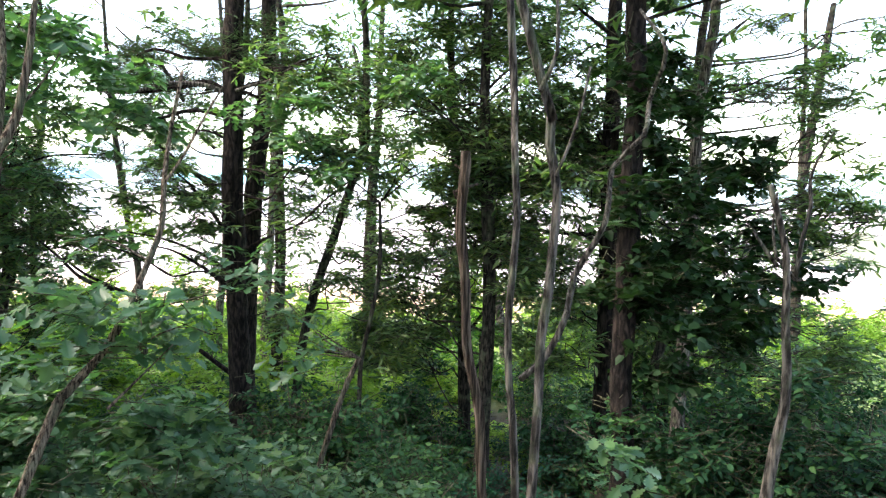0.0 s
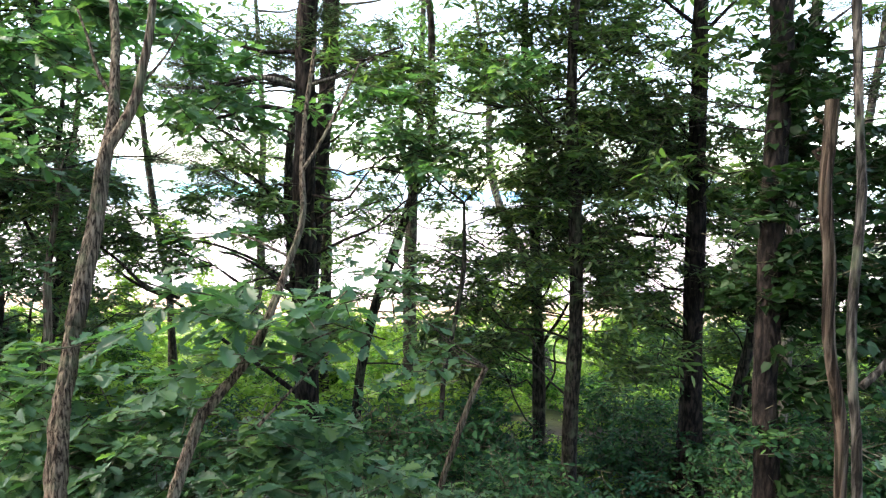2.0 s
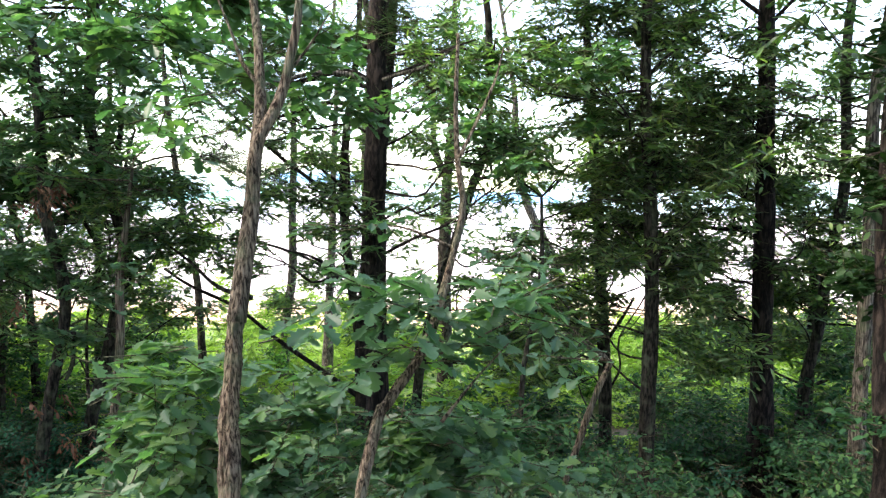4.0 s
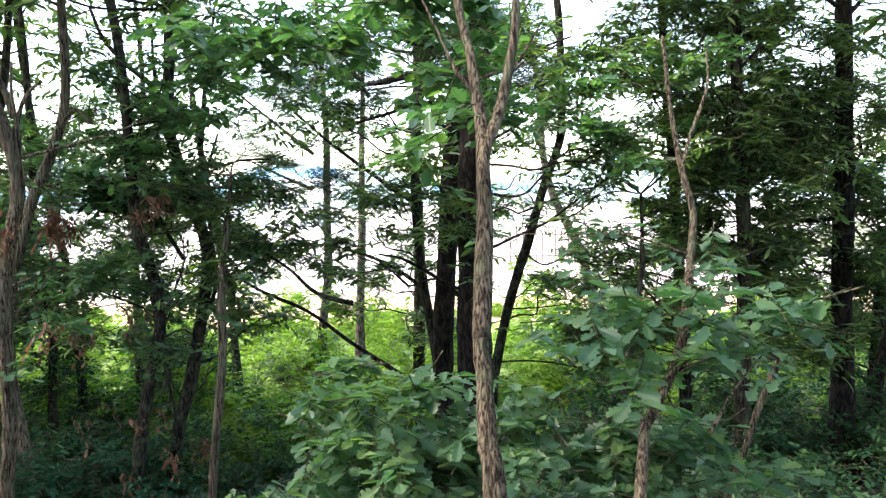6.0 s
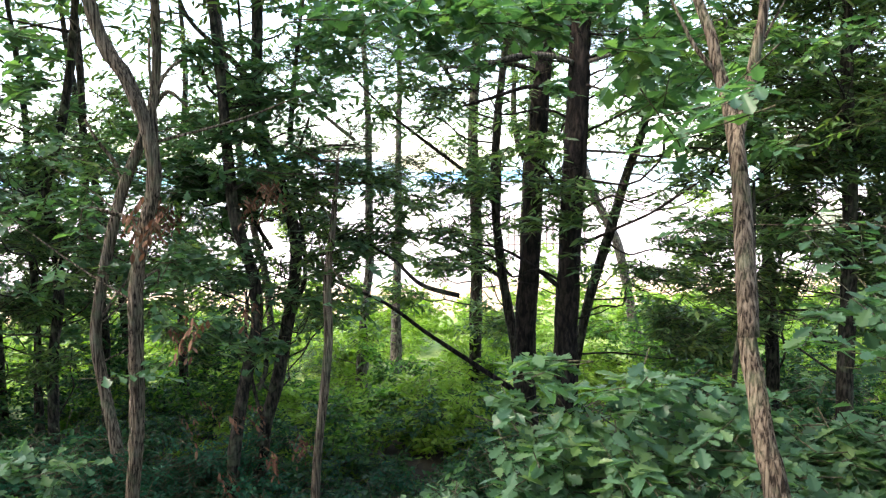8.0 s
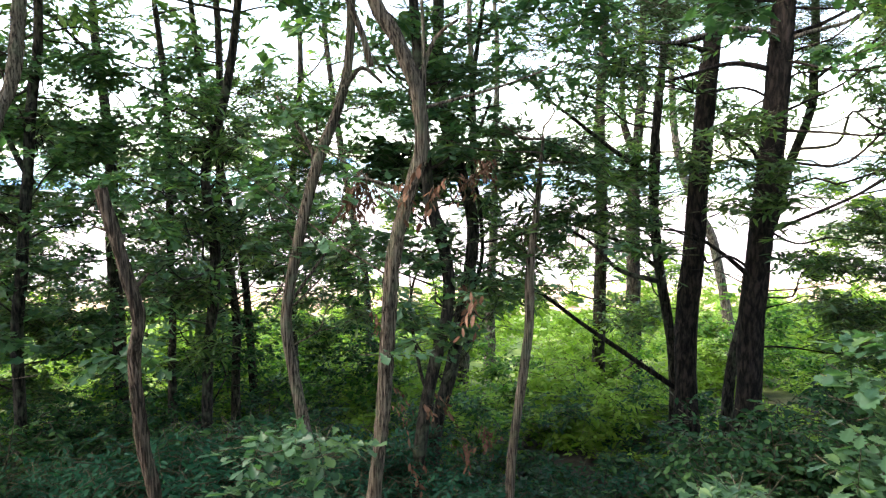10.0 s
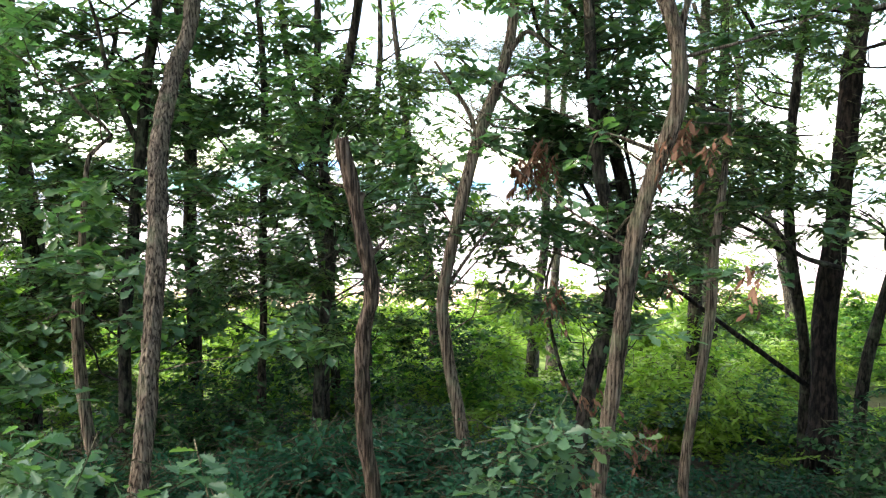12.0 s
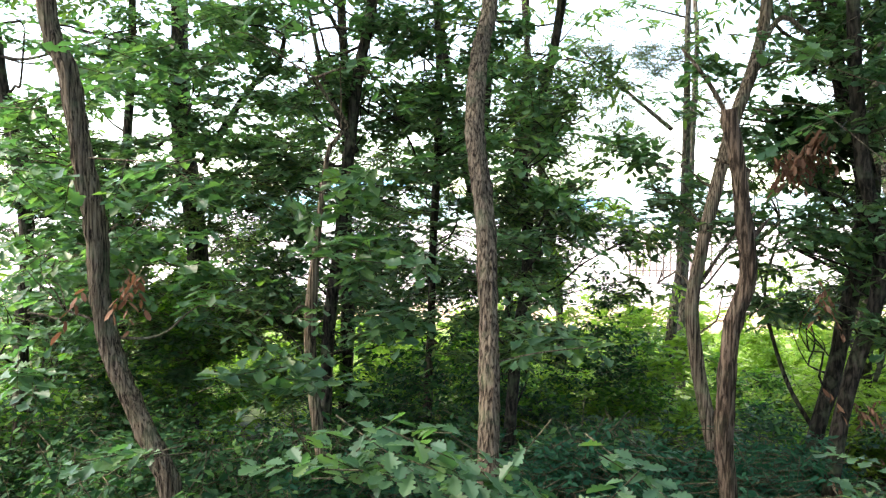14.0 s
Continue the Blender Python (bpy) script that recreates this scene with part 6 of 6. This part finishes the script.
foliage(t, "narrow", 382, [(0.92, 9.61, 2.74, 0.36, 0.25, 32), (0.76, 9.61, 1.81, 0.48, 0.26, 46), (-0.11, 9.61, 2.88, 0.35, 0.34, 46), (-0.21, 9.61, 0.99, 0.50, 0.23, 48), (-0.52, 9.61, 2.78, 0.64, 0.36, 68), (1.84, 9.61, -0.53, 0.46, 0.28, 54), (-0.39, 9.61, 1.99, 0.35, 0.28, 55), (1.05, 9.61, 1.45, 0.54, 0.37, 97), (0.26, 9.61, 1.05, 0.58, 0.38, 105), (1.71, 9.61, 1.36, 0.45, 0.38, 83), (1.60, 9.61, 0.53, 0.39, 0.35, 49), (1.81, 9.61, 3.11, 0.55, 0.35, 77)])
foliage(t, "narrow", 383, [(1.53, 9.77, 1.06, 0.36, 0.33, 63), (-0.34, 9.77, 0.84, 0.35, 0.21, 30), (1.39, 9.77, 1.69, 0.48, 0.22, 45), (-0.87, 9.77, 1.12, 0.54, 0.23, 48)])
t = tree("oak", "young oak with furrowed grey-brown bark", 42, 5.90, 0.020, [(-2.03, -0.42), (-1.91, 0.01), (-1.82, 0.28), (-1.72, 0.51)], "oak", 0, top=0.6)
t = tree("dark", "slender dark-barked broadleaf tree among shrubs", 43, 8.20, 0.025, [(-2.09, -0.47), (-2.07, -0.06), (-1.97, 0.45), (-1.90, 0.96), (-1.91, 1.63)], "narrow", 0, top=1.7, twigs=8)
t = tree("grey", "pale grey-barked tree at the wood's edge", 44, 17.15, 0.105, [(-0.45, 0.07), (-0.77, 0.86), (-1.16, 1.65), (-1.41, 2.69)], "narrow", 45)
t = tree("grey", "pale grey-barked tree at the wood's edge", 46, 14.85, 0.085, [(-6.15, -0.70), (-6.03, 0.20), (-6.01, 1.48), (-5.99, 2.84), (-6.03, 4.19)], "narrow", 45)
limb(t, 0.040, 0.015, [(-6.24, 14.85, 2.55), (-6.83, 14.86, 3.04), (-7.52, 14.83, 3.62), (-8.02, 14.89, 4.10)], 3, "grey")
limb(t, 0.035, 0.015, [(-6.27, 14.85, 1.87), (-6.91, 14.86, 2.16), (-7.50, 14.83, 2.45)], 4, "grey")
foliage(t, "needle", 415, [(-7.38, 14.50, 2.78, 0.58, 0.48, 162), (-6.74, 14.50, 3.54, 0.58, 0.48, 135), (-5.97, 14.50, 2.79, 0.48, 0.39, 90), (-7.59, 14.50, 3.91, 0.58, 0.48, 108), (-6.09, 14.50, 3.82, 0.48, 0.48, 90), (-6.81, 14.50, 2.31, 0.48, 0.24, 56)])
foliage(t, "narrow", 429, [(-6.70, 9.55, 1.61, 0.22, 0.17, 18), (-6.23, 9.55, 1.20, 0.32, 0.23, 21), (-5.90, 9.55, 0.30, 0.34, 0.16, 24), (-6.18, 9.55, 1.24, 0.30, 0.25, 21), (-7.02, 9.55, 1.47, 0.28, 0.25, 30), (-6.58, 9.55, 1.63, 0.40, 0.20, 39), (-6.41, 9.55, 0.08, 0.39, 0.13, 24), (-5.93, 9.55, 0.94, 0.38, 0.18, 33)])
t = tree("dark", "slender dark-barked broadleaf tree among shrubs", 49, 9.50, 0.066, [(-14.26, -0.73), (-14.22, -0.04), (-14.18, 0.58), (-14.24, 1.32), (-14.36, 1.99), (-14.42, 2.54)], "narrow", 260, twigs=8)
foliage(t, "oak", 341, [(-13.61, 8.60, 1.22, 0.38, 0.20, 11), (-13.34, 8.80, 0.88, 0.38, 0.20, 11), (-13.53, 8.60, 0.49, 0.38, 0.20, 11), (-13.14, 9.00, 1.24, 0.38, 0.20, 11), (-13.03, 9.20, 0.66, 0.38, 0.20, 11), (-13.19, 8.80, 0.27, 0.38, 0.20, 11), (-13.69, 8.60, 0.09, 0.38, 0.20, 11), (-13.41, 8.40, 2.47, 0.38, 0.20, 11), (-13.17, 8.80, 2.23, 0.38, 0.20, 11), (-12.75, 9.00, 2.63, 0.38, 0.20, 11), (-13.38, 8.40, 1.77, 0.38, 0.20, 11)], size=1.2)
foliage(t, "oak", 436, [(-13.40, 9.70, 1.18, 0.44, 0.18, 16), (-13.59, 9.70, 1.67, 0.31, 0.17, 13), (-14.41, 9.70, 0.88, 0.26, 0.22, 11), (-14.34, 9.70, 2.87, 0.30, 0.17, 5), (-13.20, 9.70, 1.57, 0.48, 0.17, 17), (-13.94, 9.70, 2.15, 0.45, 0.27, 14), (-14.14, 9.70, 0.09, 0.51, 0.29, 30), (-13.45, 9.70, 1.41, 0.28, 0.22, 14), (-13.84, 9.70, 2.47, 0.40, 0.20, 14), (-13.11, 9.70, 2.96, 0.50, 0.24, 15), (-13.58, 9.70, 0.79, 0.46, 0.18, 11), (-13.67, 9.70, -0.05, 0.48, 0.19, 22)])
foliage(t, "oak", 437, [(-13.12, 8.96, 0.41, 0.40, 0.13, 7), (-12.56, 8.96, 2.30, 0.46, 0.23, 12)])
foliage(t, "oak", 438, [(-13.03, 10.21, -0.38, 0.39, 0.15, 12), (-14.37, 10.21, -0.27, 0.29, 0.24, 15), (-12.91, 10.21, -0.54, 0.41, 0.31, 30), (-14.03, 10.21, -1.16, 0.47, 0.21, 19), (-13.54, 10.21, 0.18, 0.34, 0.16, 8), (-13.85, 10.21, -0.63, 0.34, 0.18, 10), (-13.11, 10.21, 0.17, 0.26, 0.30, 13), (-14.45, 10.21, -0.41, 0.39, 0.27, 19), (-14.21, 10.21, -0.59, 0.32, 0.29, 16), (-14.53, 10.21, 0.20, 0.29, 0.18, 12)])
foliage(t, "oak", 439, [(-12.68, 8.47, 0.88, 0.35, 0.20, 18), (-13.00, 8.47, 0.36, 0.20, 0.19, 8), (-12.57, 8.47, 1.01, 0.38, 0.16, 13), (-13.01, 8.47, 0.81, 0.37, 0.18, 13), (-13.20, 8.47, 0.62, 0.39, 0.17, 10), (-13.26, 8.47, 1.34, 0.25, 0.12, 4), (-13.16, 8.47, 0.38, 0.37, 0.15, 13), (-13.32, 8.47, 1.81, 0.24, 0.19, 6), (-13.67, 8.47, 1.80, 0.38, 0.21, 11), (-13.06, 8.47, 0.40, 0.31, 0.18, 13)])
foliage(t, "oak", 440, [(-14.07, 9.45, 1.06, 0.41, 0.23, 24), (-13.61, 9.45, 0.34, 0.32, 0.20, 10), (-13.48, 9.45, 1.20, 0.42, 0.27, 17), (-13.74, 9.45, 0.81, 0.25, 0.21, 10), (-14.10, 9.45, 1.19, 0.35, 0.18, 16), (-13.17, 9.45, 0.20, 0.25, 0.20, 10), (-13.49, 9.45, 1.12, 0.40, 0.23, 18), (-13.69, 9.45, 1.40, 0.26, 0.26, 16), (-13.57, 9.45, 1.75, 0.32, 0.17, 8), (-13.10, 9.45, 1.27, 0.29, 0.18, 11)])
t = tree("dark", "slender dark-barked broadleaf tree among shrubs", 50, 11.15, 0.056, [(-14.16, -1.54), (-14.10, -0.61), (-14.04, 0.31), (-14.05, 1.15)], "narrow", 200, twigs=8)
foliage(t, "narrow", 443, [(-12.05, 11.17, -0.11, 0.49, 0.34, 93), (-12.93, 11.17, 0.01, 0.50, 0.34, 54), (-13.79, 11.17, -0.20, 0.50, 0.33, 73), (-12.60, 11.17, -0.37, 0.53, 0.22, 44), (-12.78, 11.17, 1.10, 0.60, 0.24, 62), (-14.59, 11.17, 0.04, 0.36, 0.22, 26), (-12.45, 11.17, 1.36, 0.31, 0.35, 43), (-12.36, 11.17, 0.85, 0.57, 0.25, 59), (-13.79, 11.17, 0.85, 0.50, 0.38, 74), (-12.79, 11.17, -0.12, 0.46, 0.27, 40), (-12.06, 11.17, 1.30, 0.61, 0.35, 107), (-14.14, 11.17, 0.86, 0.36, 0.29, 36)])
foliage(t, "oak", 444, [(-13.02, 11.29, 2.06, 0.42, 0.29, 15), (-11.73, 11.29, 1.32, 0.40, 0.38, 36), (-11.05, 11.29, 1.05, 0.62, 0.21, 23), (-11.66, 11.29, 1.82, 0.35, 0.29, 21), (-12.35, 11.29, 1.66, 0.45, 0.26, 25), (-12.60, 11.29, 3.27, 0.54, 0.34, 29), (-11.02, 11.29, 1.53, 0.44, 0.31, 28), (-12.61, 11.29, 1.45, 0.43, 0.26, 21)])

def stems(lines, material):
    """One mesh of thin five-sided stems, each a line of places with its radii."""
    vs, loops, counts, at = [], [], [], 0
    for pts, radii in lines:
        c = smooth_line(pts, 0.09)
        n = len(c)
        r = np.interp(np.linspace(0, 1, n), np.linspace(0, 1, len(radii)), radii)
        t = unit(np.gradient(c, axis=0))
        a = unit(np.cross(t, np.array([0.12, 0.95, 0.3])))
        b = np.cross(t, a)
        th = np.arange(5) * 2 * np.pi / 5
        vs.append((c[:, None] + r[:, None, None] * (a[:, None] * np.cos(th)[:, None] + b[:, None] * np.sin(th)[:, None])).reshape(-1, 3))
        i = np.arange((n - 1) * 5)
        ring, col = i // 5, i % 5
        nxt = (col + 1) % 5
        loops.append((at + np.stack([ring * 5 + col, ring * 5 + nxt, (ring + 1) * 5 + nxt, (ring + 1) * 5 + col], 1)).ravel())
        counts.append(np.full(len(i), 4))
        at += n * 5
    counts = np.concatenate(counts)
    return mesh_of("branch", np.concatenate(vs), np.concatenate(loops), np.concatenate([[0], np.cumsum(counts)[:-1]]), counts, [material], None, True)


def crooked(rng, a, b, n, wild):
    """A bent way from a to b."""
    k = np.linspace(0, 1, n)[:, None]
    w = a + (b - a) * k
    w[1:-1] += rng.normal(0, wild, (n - 2, 3)) * np.array([1, 0.6, 1])
    w[:, 2] -= 0.04 * np.linalg.norm(b - a) * np.sin(np.pi * k[:, 0])
    return w


def grow_boughs():
    """A crooked bough with its twigs from the nearest trunk into each mass of leaves."""
    rng = np.random.default_rng(4242)
    used = {}
    for x, y, z, rx, rz, n in LEAFY:
        if n < 8:
            continue
        q = np.array([x, y, z])
        best = None
        for base, kind, radius, line in TRUNKS:
            if kind == "snag" or radius < 0.03:
                continue
            d = line - q
            cost = np.hypot(d[:, 0], d[:, 1] * 0.8) + np.where(d[:, 2] > 0, 1.6 * d[:, 2], 0.5 * np.abs(d[:, 2] + 0.35))
            cost = cost + 0.3 * np.array([used.get((base.name, j // 3), 0) for j in range(len(line))])
            k = int(np.argmin(cost))
            if best is None or cost[k] < best[0]:
                best = (cost[k], base, kind, radius, line[k], k // 3)
        cost, base, kind, radius, root, knot = best
        reach = np.linalg.norm(q - root)
        if cost > 2.2 or (root[1] < 5.6 and reach > 0.6) or (kind == "oak" and reach > 0.9):
            continue
        used[base.name, knot] = used.get((base.name, knot), 0) + 1
        r0 = min(0.45 * radius, 0.006 + 0.0065 * reach)
        way = crooked(rng, root, q + rng.normal(0, 0.3, 3) * np.array([rx, 0.3, rz]), 5, 0.03 + 0.025 * reach)
        lines = [(way, [r0, r0 * 0.7, r0 * 0.35])]
        for k in range(int(min(6, 2 + n // 14))):
            start = way[rng.integers(2, 5)]
            tip = q + rng.uniform(-1.1, 1.1, 3) * np.array([rx, 0.35, rz])
            lines.append((crooked(rng, start, tip, 4, 0.04), [r0 * 0.45, r0 * 0.3, 0.0018]))
        part("branch", stems(lines, BARK[kind]), base)


grow_boughs()

# ---- undergrowth ----


def shrub_proto(kind, seed, wide, high, twigs, size, label, per=11):
    """A bush: a few stems from one foot and leafy twigs round them."""
    rng = np.random.default_rng(seed)
    base = new("shrub")
    tagged(base, label, "shrub", "shrubs under the trees")
    tips = []
    for k in range(6):
        a = rng.uniform(0, 2 * np.pi)
        e = np.array([math.cos(a) * wide * rng.uniform(0.3, 0.8), math.sin(a) * wide * rng.uniform(0.3, 0.8), high * rng.uniform(0.6, 0.95)])
        mid = e * np.array([0.35, 0.35, 0.55]) + rng.normal(0, 0.04, 3)
        part("stem", tube("stem", [np.array([0, 0, -0.15]), mid, e], [0.012, 0.008, 0.003], TWIG, rng, 6, 0.12), base)
        tips += [e, (mid + e) / 2]
    cs = within(rng, twigs, 0, 0, high * 0.55, wide, wide, high * 0.5)
    cs[:, 2] = np.maximum(cs[:, 2], 0.05)
    part("foliage", sprays("foliage", kind, cs, rng, per, 0.32, size), base)
    return base


def plant(protos, seed, count, x0, x1, y0, y1, low, high):
    rng = np.random.default_rng(seed)
    k = 0
    while k < count:
        x, y = rng.uniform(x0, x1), rng.uniform(y0, y1)
        k += 1
        if (y > 8.3 and -7.2 < x < -2.0) or (y < 8.6 and -1.1 < x < 0.8) or (y < 7.9 and -7.7 < x < -6.1):
            continue
        p = protos[rng.integers(0, len(protos))]
        m = pose(x, y, float(ground_height(x, y)), rng.normal(0, 4), rng.normal(0, 4), rng.uniform(0, 360))
        s = rng.uniform(low, high)
        if not p.get("used"):
            p["used"] = 1
            p.scale = (s, s, s)
            p.matrix_basis = m @ Matrix.Diagonal((s, s, s, 1))
            continue
        c = copy_thing(p, m)
        c.scale = (s, s, s)


broad = [shrub_proto("oak", 900 + k, 0.5, 0.8, 42, 1.0, "low bush of broad blue-green oak leaves") for k in range(3)]
small = [shrub_proto("shade", 910 + k, 0.6, 1.0, 140, 1.0, "dense bush of small green leaves with shade in their colour") for k in range(3)]
feath = [shrub_proto("fern", 920 + k, 0.55, 0.75, 230, 1.0, "feathery blue-green fern-like bush", 12) for k in range(2)]
plant(broad, 1, 34, -6.0, -1.0, 4.9, 6.2, 0.8, 1.1)
plant(small + broad[:1], 2, 13, -14, -6.0, 5.4, 7.2, 0.6, 0.9)
plant(small, 3, 22, -2.0, 4.0, 5.6, 7.5, 0.6, 1.0)
plant(feath, 4, 30, -11, -6.8, 6.6, 8.4, 0.9, 1.3)
plant(small, 5, 50, -15, 5.0, 7.0, 10.0, 0.8, 1.3)


def thicket(name, kind, label, seed, count, x0, x1, y0, y1, twigs, high, size=1.0):
    """Bushes grown into one another, too many to count."""
    rng = np.random.default_rng(seed)
    cs = []
    for k in range(count):
        x, y = rng.uniform(x0, x1), rng.uniform(y0, y1)
        if kind in ("bush", "shade") and -7.4 < x < -2.0 and high > 1.0:
            continue
        h = high * rng.choice([0.5, 0.7, 0.9, 1.2, 1.7])
        cs.append(within(rng, twigs, x, y, float(ground_height(x, y)) + h * 0.5, rng.uniform(0.5, 0.9), 0.6, h * 0.5))
    cs = np.concatenate(cs)
    cs[:, 2] = np.maximum(cs[:, 2], ground_height(cs[:, 0], cs[:, 1]) + 0.04)
    ob = new(name, sprays(name, kind, cs, rng, 11, 0.34, size))
    return tagged(ob, label, "bushes", kind="stuff")


thicket("dark_thicket", "shade", "tangle of bushes under the trees, leaves coloured dark for shade", 51, 46, -16, 6, 9.0, 12.5, 150, 1.5, 1.1)
thicket("edge_thicket", "bush", "bushes along the wood's sunlit edge", 52, 34, -20, 8, 11.5, 15.0, 100, 1.2, 1.3)
thicket("side_thicket", "bush", "dense dark bushes under the oaks", 54, 30, -24, -12, 8.5, 13.0, 130, 1.6, 1.1)
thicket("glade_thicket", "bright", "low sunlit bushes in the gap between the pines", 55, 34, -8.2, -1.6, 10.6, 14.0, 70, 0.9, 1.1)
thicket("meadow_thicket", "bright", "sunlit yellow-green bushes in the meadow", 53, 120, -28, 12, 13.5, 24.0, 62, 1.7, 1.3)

thicket("gap_thicket", "shade", "low bushes before the bright meadow, leaves coloured dark for shade", 61, 17, -7.6, -3.4, 8.3, 10.8, 60, 0.72, 1.1)
thicket("gap_bushes", "bush", "mid-green bushes at the meadow's near edge", 62, 24, -8.4, -1.0, 10.2, 13.6, 62, 0.7, 1.2)
plant(broad, 8, 14, -6.0, -1.0, 4.8, 5.4, 0.6, 0.9)
plant(small, 9, 46, -14, 5.0, 5.6, 8.5, 0.7, 1.2)

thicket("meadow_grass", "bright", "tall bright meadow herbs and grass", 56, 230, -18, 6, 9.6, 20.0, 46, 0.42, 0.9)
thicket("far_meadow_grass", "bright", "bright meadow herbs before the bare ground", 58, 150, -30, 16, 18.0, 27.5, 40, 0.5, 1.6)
thicket("woodland_herbs", "fern", "low dark herbs on the shaded forest floor", 57, 110, -15, 5, 6.0, 10.5, 36, 0.36, 1.2)

# ---- unseen wooded bank, added behind the path to block light ----
rng = np.random.default_rng(77)
for k in range(15):
    x, y = -19 + 1.75 * k + rng.uniform(-0.4, 0.4), rng.uniform(-4.8, -2.6)
    g = float(ground_height(x, y))
    t = tree("dark", "unseen tree added behind the path to block light", 300 + k, y, 0.1, [(x, g), (x + rng.uniform(-0.2, 0.2), g + 1.6), (x + rng.uniform(-0.4, 0.4), g + 3.0)], "narrow", 0, top=g + 6.5)
    blobs = [(x + rng.uniform(-0.8, 0.8), y + rng.uniform(-0.8, 1.0), g + h, 1.2, 0.7, 20) for h in (1.0, 2.2, 3.4, 4.6, 5.8)]
    foliage(t, "narrow", 400 + k, blobs, per=9, spread=0.6, size=2.2)
    # canopy out of view over the path, added to darken the near plants
    over = [(x + rng.uniform(-0.8, 0.8), y + d, g + rng.uniform(4.6, 5.8), 1.3, 0.5, 34) for d in (1.6, 3.2, 4.8, 6.4, 8.0)]
    foliage(t, "narrow", 450 + k, over, per=9, spread=0.6, size=2.4, name="unseen_shading_leaves")
